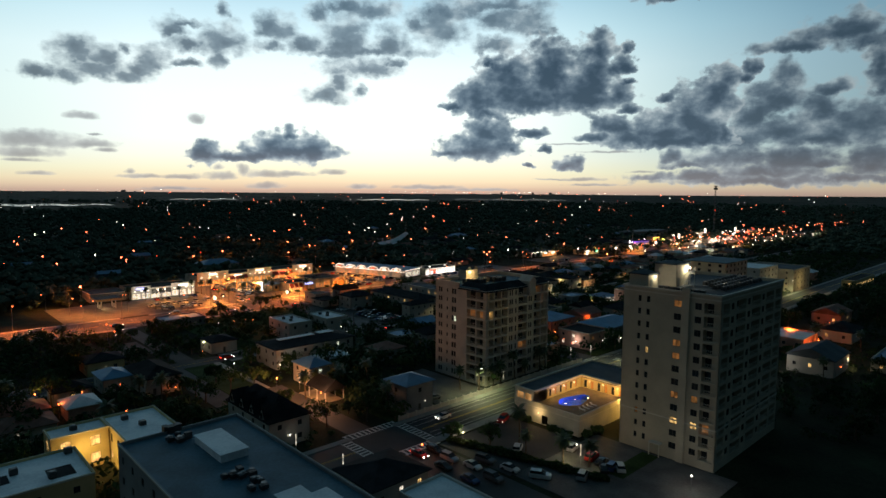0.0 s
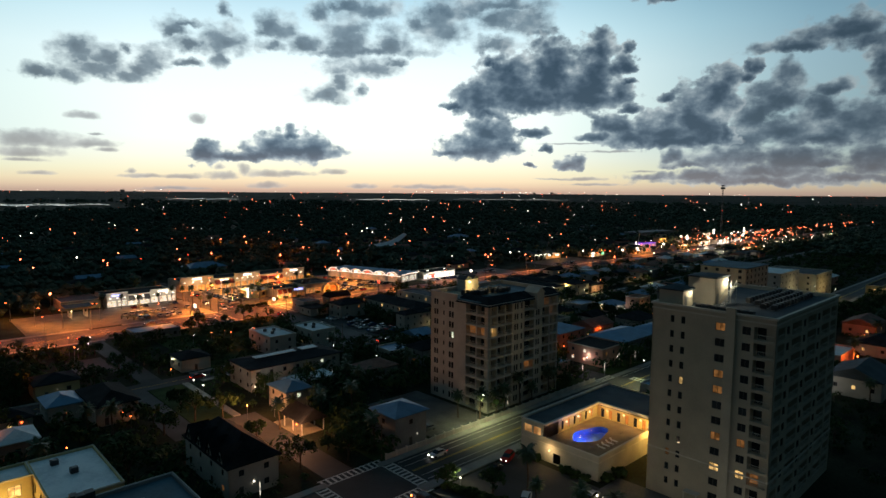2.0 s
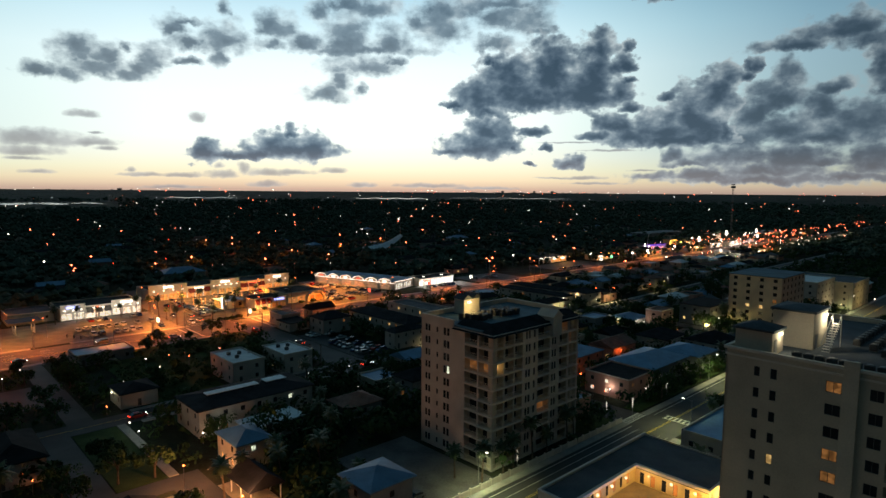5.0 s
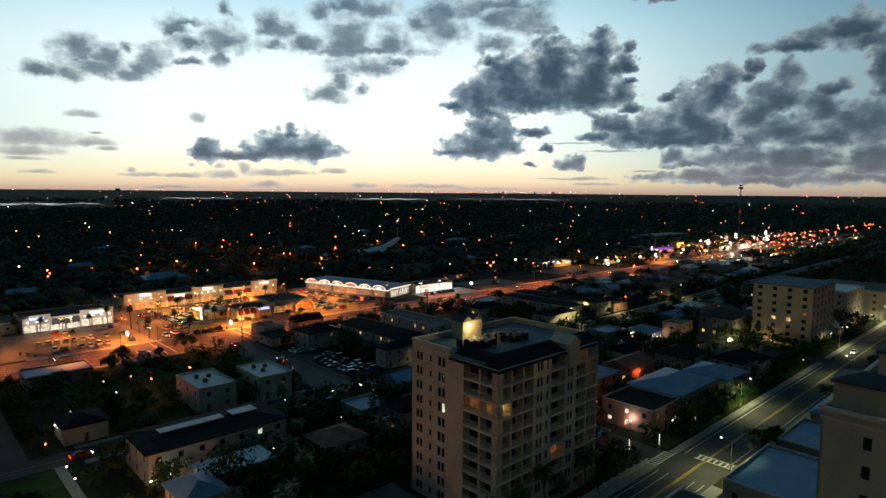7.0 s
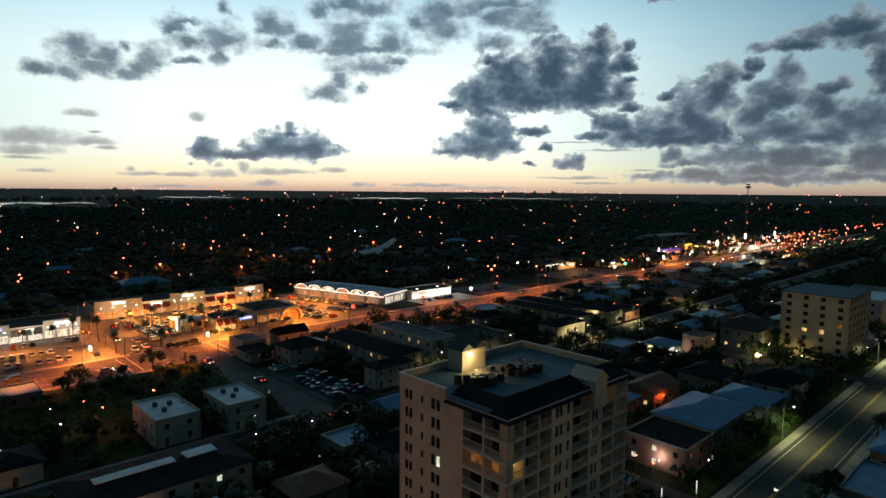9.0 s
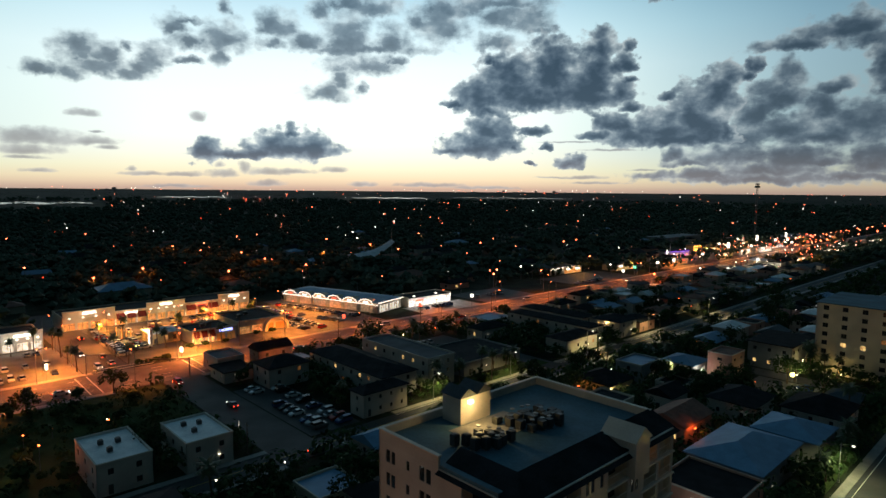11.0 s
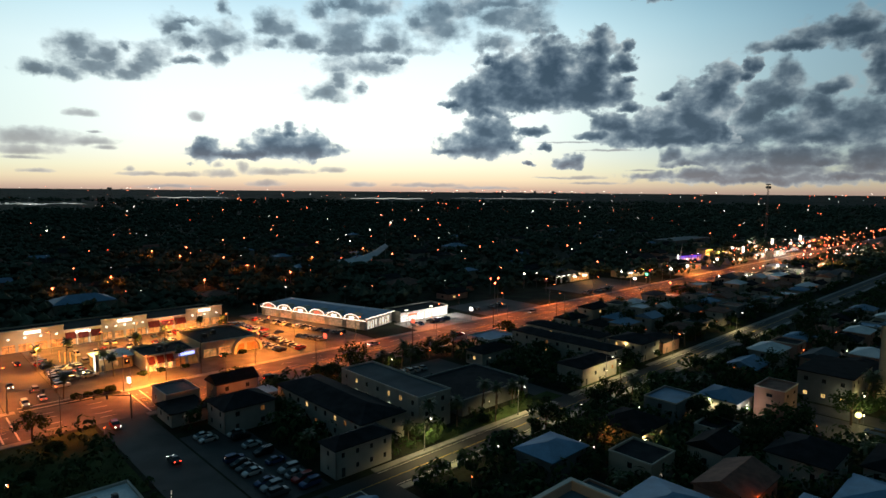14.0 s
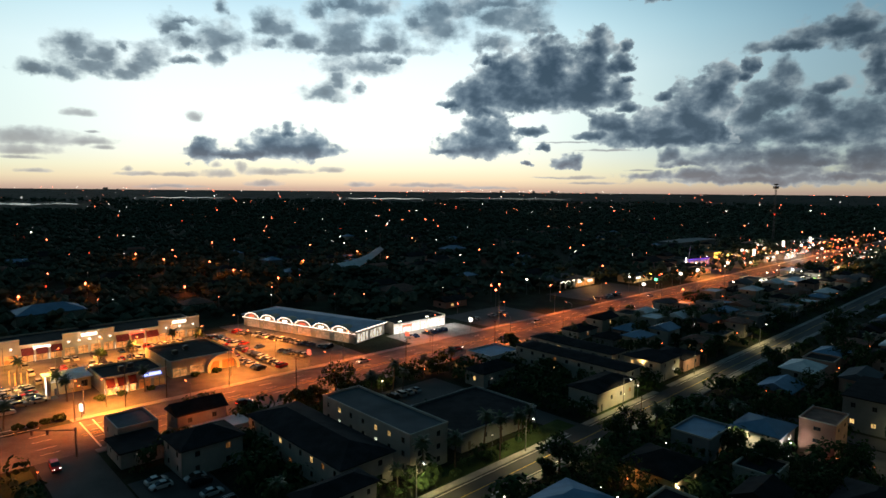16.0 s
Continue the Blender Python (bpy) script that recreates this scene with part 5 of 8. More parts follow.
house_at(452, 96, 500, 104, 5.6, "flat", M_STUCCO_Y, M_ROOF_K, "long low motel with a row of yellow lit rooms", "motel_wing", glow={k: W for k in range(40)}, gap=4.0, win=(2.2, 1.7), door=False)
house_at(258, 70, 276, 98, 4.4, "flat", M_STUCCO_P, M_ROOF_W, "low pink beach motel with pale roof", glow={0: W, 3: W, 6: W})


# motel with a pool deck on its roof
MO = thing("motel", grid(124.2, 80.8), "cream motel built round a raised pool deck with warm lamps", "motel")
ML, MW = 37.0, 20.6
for fname, face in rect_faces(ML, MW).items():
    holes = [(14.0, 4.9, 16.4, 6.6), (17.0, 4.9, 19.8, 6.6)] if fname == "n" else []
    if fname == "w":
        holes = [(0.6, 5.2, 3.0, 7.0), (3.4, 5.2, 5.6, 7.0), (9.0, 0.1, 11.0, 2.4)]
    top = 8.0
    if fname == "s":
        part("wall", Shape().wall((0, 0), (22.0, 0), -0.1, 5.2), M_STUCCO_W, MO)
        part("wall", Shape().wall((22.0, 0), (ML, 0), -0.1, 8.0), M_STUCCO_W, MO)
    elif fname == "w":
        part("wall", Shape().wall((0, MW), (0, MW - 6.2), -0.1, 8.0, [h for h in holes if h[1] > 3]), M_STUCCO_W, MO)
        part("wall", Shape().wall((0, MW - 6.2), (0, 0), -0.1, 5.2, [(2.8, 0.1, 4.8, 2.4)]), M_STUCCO_W, MO)
    else:
        part("wall", Shape().wall(face[0], face[1], -0.1, top, holes), M_STUCCO_W, MO)
deck = Shape()  # deck with an opening for the pool
deck.box(0.26, 0.26, 4.2, 5.0, MW - 6.2, 4.5).box(17.5, 0.26, 4.2, 22.0, 14.4, 4.5).box(5.0, 0.26, 4.2, 17.5, 4.6, 4.5).box(5.0, 12.6, 4.2, 17.5, 14.4, 4.5)
part("deck", deck, M_DECK, MO, "pale concrete pool deck")
outline = [(10.9 + (5.4 + 0.5 * math.cos(2 * a)) * math.cos(a) + 0.9 * math.sin(a), 9.0 + (2.9 + 0.4 * math.sin(3 * a + 1)) * math.sin(a) - 0.5 * math.cos(a)) for a in (2 * math.pi * k / 40 for k in range(40))]
rim = Shape()
square = [(5.0, 4.6), (17.5, 4.6), (17.5, 12.6), (5.0, 12.6)]
ring = []
for x, y in outline:
    dx, dy = x - 11.25, y - 8.6
    f = min((6.25 / abs(dx)) if abs(dx) > 1e-6 else 99, (4.0 / abs(dy)) if abs(dy) > 1e-6 else 99)
    ring.append((11.25 + dx * f, 8.6 + dy * f))
n = len(outline)
for j in range(n):
    a, b, c, d = outline[j], outline[(j + 1) % n], ring[(j + 1) % n], ring[j]
    rim.quad((*a, 4.5), (*d, 4.5), (*c, 4.5), (*b, 4.5))
part("pool_surround", rim, M_DECK, MO)
basin = Shape()
basin.f.append(tuple(range(n)))
basin.v += [(x, y, 3.1) for x, y in outline]
for j in range(n):
    a, b = outline[j], outline[(j + 1) % n]
    basin.quad((*a, 3.1), (*a, 4.5), (*b, 4.5), (*b, 3.1))
part("pool_basin", basin, M_POOLTILE, MO, "blue tiled swimming pool basin")
M_POOLWATER = bpy.data.materials.new("pool_water")
M_POOLWATER.use_nodes = True
nt = M_POOLWATER.node_tree
nt.nodes.clear()
tr, gl, mx, om = nt.nodes.new("ShaderNodeBsdfTransparent"), nt.nodes.new("ShaderNodeBsdfGlossy"), nt.nodes.new("ShaderNodeMixShader"), nt.nodes.new("ShaderNodeOutputMaterial")
tr.inputs[0].default_value, gl.inputs["Roughness"].default_value, mx.inputs[0].default_value = (0.75, 0.88, 1.0, 1), 0.05, 0.06
nt.links.new(tr.outputs[0], mx.inputs[1]), nt.links.new(gl.outputs[0], mx.inputs[2]), nt.links.new(mx.outputs[0], om.inputs[0])
wt = Shape()
wt.v += [(x, y, 4.38) for x, y in outline]
wt.f.append(tuple(range(n)))
part("pool_water", wt, M_POOLWATER, MO, "clear lit pool water")
part("pool_lamp", Shape().ball(13.6, 5.9, 3.7, 0.22, 8), L_POOL, MO, "glowing underwater lamp")
light(124.2 + 13.6, 80.8 + 6.3, 3.75, 950, (0.14, 0.28, 1.0), 0.2)
light(124.2 + 8.5, 80.8 + 9.8, 3.75, 420, (0.08, 0.22, 1.0), 0.2)
inner = Shape()  # walls towards the courtyard
holes = [(1.0 + 2.4 * k, 5.0, 1.9 + 2.4 * k, 7.0) for k in range(6)]
inner.wall((6.0, 14.4), (22.0, 14.4), 4.5, 8.0, holes)
part("courtyard_wall", inner, M_STUCCO_Y, MO)
part("courtyard_wall", Shape().wall((22.0, 14.4), (22.0, 0.26), 4.5, 8.0, [(1.0 + 2.2 * k, 4.6, 1.9 + 2.2 * k, 6.8) for k in range(6)]), M_STUCCO_Y, MO)
for k in range(6):
    window(MO, (7.0 + 2.4 * k, 14.4), (1, 0), 5.0, 0.9, 2.0, 0, D if k % 2 else None)
    window(MO, (22.0, 13.4 - 2.2 * k), (0, -1), 4.6, 0.9, 2.2, 0, D if k % 2 else None)
part("wing_roof", Shape().box(0.26, 14.0, 7.5, ML - 0.26, MW - 0.26, 7.75), M_ROOF_G, MO, "dark flat roof")
part("wing_roof", Shape().box(21.6, 0.26, 7.5, ML - 0.26, 14.0, 7.75), M_ROOF_G, MO, "dark flat roof")
cap = Shape().box(-0.15, MW - 0.3, 8.0, ML + 0.15, MW + 0.15, 8.25).box(-0.15, 13.9, 8.0, 0.4, MW - 0.3, 8.25).box(0.4, 13.7, 7.75, 21.4, 14.3, 8.25).box(21.4, -0.15, 7.75, 22.1, 14.3, 8.25).box(22.1, -0.15, 8.0, ML + 0.15, 0.3, 8.25)
part("parapet", cap, M_TRIM, MO, "pale parapet")
part("deck_parapet", Shape().box(-0.12, -0.12, 5.2, 22.0, 0.3, 5.35).box(-0.12, 0.3, 5.2, 0.3, MW - 6.2, 5.35), M_TRIM, MO)
part("lit_room", Shape().box(0.6, MW - 5.7, 5.0, 0.7, MW - 0.5, 7.1), L_SHOP, MO, "brightly lit room behind two openings")
for (x, y, z) in ((8.2, 13.9, 6.8), (13.0, 13.9, 6.8), (17.8, 13.9, 6.8), (21.5, 11.3, 6.8), (21.5, 6.9, 6.8), (21.5, 2.5, 6.8)):
    part("wall_lamp", Shape().ball(x, y, z, 0.28, 8), L_SHOP_W, MO, "warm globe wall lamp")
    light(124.2 + x + (-0.5 if x > 21 else 0), 80.8 + y - (0.6 if x < 21 else 0), z, 150, (1.0, 0.60, 0.17), 0.25)
for x in (20.0, 26.0, 31.0):
    part("flood_lamp", Shape().box(x, -0.5, 6.2, x + 0.5, -0.14, 6.6), L_SHOP_W, MO, "warm flood lamp on the outer wall")
    light(124.2 + x, 80.8 - 1.4, 6.0, 1300, (1.0, 0.58, 0.12), 0.3)
part("porch_lamp", Shape().ball(-0.5, 12.2, 2.9, 0.25, 8), L_SHOP_W, MO, "warm globe lamp by the entrance")
light(124.2 - 1.2, 80.8 + 12.2, 3.0, 200, (1.0, 0.66, 0.26), 0.25)
part("storey_band", Shape().box(-0.1, -0.1, 3.9, -0.003, MW - 6.2, 4.15).box(-0.1, MW - 6.2, 3.9, -0.003, MW, 4.15).box(-0.1, -0.1, 3.9, 22.0, -0.003, 4.15), M_TRIM, MO)
keep(123, 80, 162, 102)
for j in range(4):
    t_ = thing("sun_lounger", grid(130 + 1.7 * j, 83.0, 4.5), "white slatted sun lounger on the pool deck", "sun lounger", "pool loungers")
    part("frame", shared("lounger_frame", lambda: Shape().box(-0.3, 0, 0.28, 0.3, 1.4, 0.34).box(-0.28, 0.02, 0, -0.22, 0.08, 0.28).box(0.22, 0.02, 0, 0.28, 0.08, 0.28).box(-0.28, 1.3, 0, -0.22, 1.36, 0.28).box(0.22, 1.3, 0, 0.28, 1.36, 0.28), M_WHITE), None, t_)
    part("backrest", shared("lounger_back", lambda: Shape().quad((-0.3, 1.4, 0.3), (0.3, 1.4, 0.3), (0.3, 1.9, 0.72), (-0.3, 1.9, 0.72)).quad((-0.3, 1.9, 0.66), (0.3, 1.9, 0.66), (0.3, 1.4, 0.24), (-0.3, 1.4, 0.24)), M_WHITE), None, t_)

# wall along the seaside street
FE = thing("garden_wall", grid(98, 118.6), "long low pale wall with posts along the pavement", "wall")
for k in range(28):
    if 82 < 98 + 3 * k < 179 + 3:
        part("post", shared("wall_post", lambda: Shape().box(0, 0, -0.05, 0.35, 0.35, 1.35).box(-0.05, -0.05, 1.35, 0.4, 0.4, 1.45), M_TRIM), None, FE, m=pose(3 * k, 0, 0))
        part("panel", shared("wall_panel", lambda: Shape().box(0.35, 0.08, -0.05, 3.0, 0.27, 1.1).box(0.35, 0.04, 1.1, 3.0, 0.31, 1.2), M_STUCCO_W), None, FE, m=pose(3 * k, 0, 0))


# ---- shopping plaza ----
def shop_front(parent, x0, x1, h, material, awning=None, glowing=None, globes=0, sign=None):
    """A stretch of a strip mall facing south: wall with glazed openings, glazing, piers, and either an awning or lamps."""
    n = max(2, int((x1 - x0) / 4.2))
    w = (x1 - x0) / n
    holes = [(w * k + 0.5, 0.1, w * (k + 1) - 0.5, 3.0) for k in range(n)]
    seg = part("shop_front", Shape().wall((x0, 0), (x1, 0), -0.1, h, holes), material, parent)
    for k in range(n):
        g = part("shop_window", shared(f"shopwin{w:.2f}", lambda: Shape().box(0.5, 0.14, 0.1, w - 0.5, 0.18, 3.0), glowing or L_SHOP), None, seg, "lit shop glazing", m=pose(x0 + w * k, 0, 0))
        part("mullion", shared(f"mull{w:.2f}", lambda: Shape().box(w * 0.5 - 0.05, 0.05, 0.1, w * 0.5 + 0.05, 0.14, 3.0).box(0.5, 0.05, 2.2, w - 0.5, 0.14, 2.3), M_FRAME), None, g)
    part("cornice", Shape().box(x0 - 0.1, -0.35, h - 0.5, x1 + 0.1, 0.35, h), M_TRIM, seg)
    if awning:
        wa = (x1 - x0) / 3
        for k in range(3):
            a, b = x0 + wa * k + 0.35, x0 + wa * (k + 1) - 0.35
            part("awning", Shape().quad((a, -0.02, 5.0), (b, -0.02, 5.0), (b, -1.5, 2.7), (a, -1.5, 2.7)).quad((a, -1.5, 2.66), (b, -1.5, 2.66), (b, -0.02, 4.96), (a, -0.02, 4.96)), awning, seg, "dark cloth awning")
            part("post_lamp", Shape().tube([(a - 0.35, -0.5, 0), (a - 0.35, -0.5, 2.4)], 0.16, 6), L_SHOP_W, seg, "glowing lamp column")
    for k in range(globes):
        xx = x0 + (k + 0.5) * (x1 - x0) / globes
        part("globe_lamp", shared("shop_globe", lambda: Shape().ball(0, -0.45, 0, 0.42, 10, 0.7), L_SIGN), None, seg, "bright round shop lamp", m=pose(xx, 0, h * 0.62))
    if sign:
        part("sign", Shape().box((x0 + x1) / 2 - 2.6, -0.25, h - 1.9, (x0 + x1) / 2 + 2.6, -0.004, h - 1.0), sign, seg, "glowing shop sign")
    return seg


def mall_block(u0, v0, L, depth, h, label, segs, roof=M_ROOF_K, rz=0.0):
    ob = thing("strip_mall", grid(u0, v0, 0, rz), label, "shops", "")
    for (x0, x1, hh, mat_, awn, glo, globes, sign) in segs:
        shop_front(ob, x0, x1, hh, mat_, awn, glo, globes, sign)
    part("wall", Shape().wall((L, 0.01), (L, depth), -0.1, h), M_STUCCO, ob)
    part("wall", Shape().wall((L, depth), (0, depth), -0.1, h), M_STUCCO, ob)
    part("wall", Shape().wall((0, depth), (0, 0.01), -0.1, h), M_STUCCO, ob)
    part("roof", Shape().box(0.26, 0.26, h - 0.9, L - 0.26, depth - 0.26, h - 0.6), roof, ob, "flat shop roof")
    return ob


mall_block(146, 376, 82, 20, 6.0, "long stucco shopping plaza with lit windows and red awnings", [
    (0, 20, 8.4, M_STUCCO, None, L_SHOP, 4, L_SIGN), (20, 33, 6.2, M_STUCCO, M_AWNING, L_SHOP, 0, L_SIGN), (33, 50, 8.4, M_STUCCO, None, L_SHOP, 5, L_SIGN),
    (50, 66, 6.2, M_STUCCO, M_AWNING, L_SHOP, 0, L_SIGN_R), (66, 82, 8.4, M_STUCCO, None, L_SHOP, 3, L_SIGN)])
keep(145, 375, 229, 397)
for j in range(5):
    light(154 + 16.5 * j, 371.5, 5.5, 750, (1.0, 0.62, 0.34), 0.6)
mall_block(101, 352, 34, 22, 5.6, "white store row with bright windows", [
    (0, 10, 7.2, M_STUCCO_W, None, L_SHOP_W, 3, L_SIGN_B), (10, 21, 5.8, M_STUCCO_W, M_FRAME, L_SHOP_W, 0, L_SIGN), (21, 34, 7.2, M_STUCCO_W, None, L_SHOP_W, 4, L_SIGN)])
house_at(82, 356, 99.5, 374, 4.6, "flat", M_STUCCO_G, M_ROOF_G, "plain grey store annexe with a flat roof", "shop", gap=5, glow={0: D, 2: D})
keep(84, 350, 136, 375)
for j in range(4):
    light(105 + 9 * j, 348, 4.6, 480, (1.0, 0.9, 0.7), 0.6)
FC = thing("fuel_canopy", grid(79, 331), "flat fuel station canopy lit yellow from beneath", "fuel canopy")
part("canopy_roof", Shape().box(0, 0, 4.6, 12, 12, 5.3), M_ROOF_G, FC)
part("fascia", Shape().box(-0.12, -0.12, 4.5, 12.12, -0.004, 5.4).box(-0.12, 0, 4.5, -0.004, 12.12, 5.4).box(12.004, -0.12, 4.5, 12.12, 12.12, 5.4).box(0, 12.004, 4.5, 12, 12.12, 5.4), M_STUCCO_Y, FC)
for x in (2.5, 9.0):
    for y in (2.5, 9.0):
        part("post", shared("canopy_post", lambda: Shape().box(0, 0, -0.05, 0.4, 0.4, 4.6), M_WHITE), None, FC, m=pose(x, y, 0))
    part("fuel_pump", shared("fuel_pump", lambda: Shape().box(0, 0, 0, 0.6, 0.9, 1.9).box(-0.2, -0.3, -0.05, 0.8, 1.2, 0.15), M_WHITE), None, FC, m=pose(x, 5.6, 0))
    part("ceiling_lamp", shared("canopy_lamp", lambda: Shape().box(0, 0, 4.52, 0.8, 9, 4.59), L_SHOP), None, FC, "long glowing ceiling lamp", m=pose(x, 1.5, 0))
light(82, 333.5, 4.2, 700, (1.0, 0.75, 0.35), 0.6)
light(88, 340, 4.2, 700, (1.0, 0.75, 0.35), 0.6)
keep(76, 329, 100, 376)

# two restaurants between boulevard and plaza
mall_block(178, 319.5, 17.5, 17, 5.0, "square restaurant with pale walls and dark roof", [(0, 9, 5.6, M_STUCCO_W, M_AWNING, L_WARM, 0, None), (9, 17.5, 5.6, M_STUCCO_W, None, L_WARM_DIM, 0, L_SIGN_B)], M_ROOF_K)
house_at(166.5, 330, 177, 341, 4.0, "hip", M_STUCCO_Y, M_ROOF_W, "open-fronted cafe with a pale canopy roof", "cafe", glow={0: L_SHOP, 1: L_SHOP, 2: L_SHOP, 3: L_SHOP}, gap=2.6, win=(1.7, 2.0), pitch=0.2)
keep(165, 318, 196, 342)
RB = mall_block(198.5, 324, 21.5, 25, 5.2, "restaurant with a flat roof and a broad arched entrance", [(0, 11, 5.6, M_STUCCO_W, None, L_SHOP, 0, None), (11, 21.5, 5.6, M_STUCCO_W, None, L_WARM_DIM, 0, None)], M_ROOF_K)
arch = Shape()
m_ = 18
for k in range(m_):
    a0, a1 = math.pi * k / m_, math.pi * (k + 1) / m_
    p = [(16.2 - r * math.cos(a), 1.2 + r * math.sin(a) * 0.82) for a in (a0, a1) for r in (4.6, 5.6)]
    (i0, o0, i1, o1) = p
    for y, flip in ((-2.6, False), (-0.36, True)):
        q = [(i0[0], y, i0[1]), (o0[0], y, o0[1]), (o1[0], y, o1[1]), (i1[0], y, i1[1])]
        arch.quad(*(q if not flip else reversed(q)))
    arch.quad((o0[0], -2.6, o0[1]), (o0[0], -0.36, o0[1]), (o1[0], -0.36, o1[1]), (o1[0], -2.6, o1[1]))
    arch.quad((i0[0], -0.36, i0[1]), (i0[0], -2.6, i0[1]), (i1[0], -2.6, i1[1]), (i1[0], -0.36, i1[1]))
arch.box(10.6, -2.6, -0.1, 11.6, -0.36, 1.2).box(20.8, -2.6, -0.1, 21.8, -0.36, 1.2)
part("entrance_arch", arch, M_STUCCO_W, RB, "broad pale entrance arch")
keep(198, 322, 221, 350)
for u, v in ((204, 336), (209, 340), (185, 328), (188, 330)):
    roof_unit(u, v, 4.6, 1.6, 1.6, 1.3)

# angled mall with arched, light-outlined fronts
AN = math.degrees(math.atan2(381 - 321, 250 - 268)) - 180
AM = thing("arcade_mall", grid(250, 381, 0, AN), "long angled arcade of shops with arches outlined in light tubes", "shops")
AL, AD = 62.6, 20.0
fh = [(2.0 + 10.0 * k, 0.1, 9.4 + 10.0 * k, 3.4) for k in range(6)]
part("wall", Shape().wall((0, 0), (AL, 0), -0.1, 5.0, fh), M_STUCCO_W, AM)
part("wall", Shape().wall((AL, 0), (AL, AD), -0.1, 5.0, [(1.5, 0.2, 8.5, 3.6), (10.0, 0.2, 18, 3.6)]), M_STUCCO_W, AM)
part("wall", Shape().wall((AL, AD), (0, AD), -0.1, 5.0), M_STUCCO_W, AM)
part("wall", Shape().wall((0, AD), (0, 0), -0.1, 5.0), M_STUCCO_W, AM)
part("roof", roof_hip(AL, AD, 5.24, 0.8, 0.16), M_ROOF_B, AM, "broad dark grey-blue metal roof")
for k in range(6):
    x = 2.0 + 10 * k
    part("shop_window", Shape().box(x, 0.14, 0.1, x + 7.4, 0.18, 3.4), L_ARCADE, AM, "lit shop glazing")
    pts = [(x + 3.7 - 4.3 * math.cos(a), -0.9, 4.2 + 2.3 * math.sin(a)) for a in (math.pi * j / 10 for j in range(11))]
    gable = Shape()
    for j in range(10):
        gable.quad((pts[j][0], -0.85, 3.9), (pts[j + 1][0], -0.85, 3.9), (pts[j + 1][0], -0.85, pts[j + 1][2]), (pts[j][0], -0.85, pts[j][2]))
        gable.quad((pts[j][0], -0.85, pts[j][2]), (pts[j + 1][0], -0.85, pts[j + 1][2]), (pts[j + 1][0], 4, pts[j + 1][2]), (pts[j][0], 4, pts[j][2]))
    g = part("arched_gable", gable, M_STUCCO, AM)
    part("light_tube", Shape().tube(pts, 0.12, 5), L_NEON, g, "glowing outline tube")
    part("sign", Shape().box(x + 2.4, -1.0, 4.7, x + 5.0, -0.87, 5.4), (L_SIGN_R, L_SIGN, L_SIGN)[k % 3], g, "glowing shop sign")
part("light_tube", Shape().tube([(AL + 0.9, -0.8, 5.1), (AL + 0.9, AD + 0.8, 5.1)], 0.13, 5).tube([(0, -0.95, 4.15), (AL + 0.8, -0.95, 4.15)], 0.10, 5), L_NEON, AM, "glowing outline tube")
for y0, y1 in ((1.5, 8.5), (10.0, 18.0)):
    g = part("shop_window", Shape().box(AL - 0.18, y0, 0.2, AL - 0.14, y1, 3.6), L_SHOP_W, AM, "bright corner shop glazing")
    for j in range(1, 4):
        y = y0 + (y1 - y0) * j / 4
        part("mullion", Shape().box(AL - 0.13, y - 0.1, 0.2, AL - 0.03, y + 0.1, 3.6), M_FRAME, g)
keep(236, 318, 292, 404)
for j in range(5):
    p = AM.matrix_basis @ Vector((6 + 12.5 * j, -3.5, 4.2))
    d = bpy.data.lights.new("lamp_light", "POINT")
    d.energy, d.color, d.shadow_soft_size = 110, (1.0, 0.6, 0.3), 0.5
    new("lamp_light", d).location = p

# bright white filling station shop
GS = mall_block(289, 323, 30, 12, 5.0, "filling station shop with brilliant white lit front", [(0, 15, 4.4, M_WHITE, None, L_STATION, 0, L_SIGN_R), (15, 30, 4.4, M_WHITE, None, L_STATION, 0, L_SIGN)])
for j in range(4):
    light(291.5 + 9 * j, 318.6, 4.2, 1100, (1.0, 0.95, 0.88), 0.5)
for u in (288, 303):
    po = thing("flood_lamp_mast", grid(u, 317.5), "steel mast with a brilliant white flood lamp", "flood lamp", "station masts")
    part("pole", shared("mast8", lambda: Shape().tube([(0, 0, -0.05), (0, 0, 6.6)], [0.12, 0.07], 8), M_POLE), None, po)
    part("lamp_head", shared("masthead", lambda: Shape().box(-0.7, -0.35, 6.6, 0.7, 0.35, 6.9), L_SIGN), None, po, "brilliant white lamp head")
keep(286, 316, 322, 336)


# ---- signs, signals, poles ----
py = thing("pylon_sign", grid(165.5, 328), "tall white glowing pylon sign at the car park edge", "sign")
part("sign_box", Shape().box(-0.5, -1.0, 1.2, 0.5, 1.0, 6.4), L_SIGN, py, "white glowing sign box")
part("base", Shape().box(-0.4, -0.8, -0.05, 0.4, 0.8, 1.2), M_STUCCO, py)
part("frame", Shape().box(-0.55, -1.1, 6.4, 0.55, 1.1, 6.6).box(-0.55, -1.1, 1.1, 0.55, -1.0, 6.4).box(-0.55, 1.0, 1.1, 0.55, 1.1, 6.4), M_METAL, py)
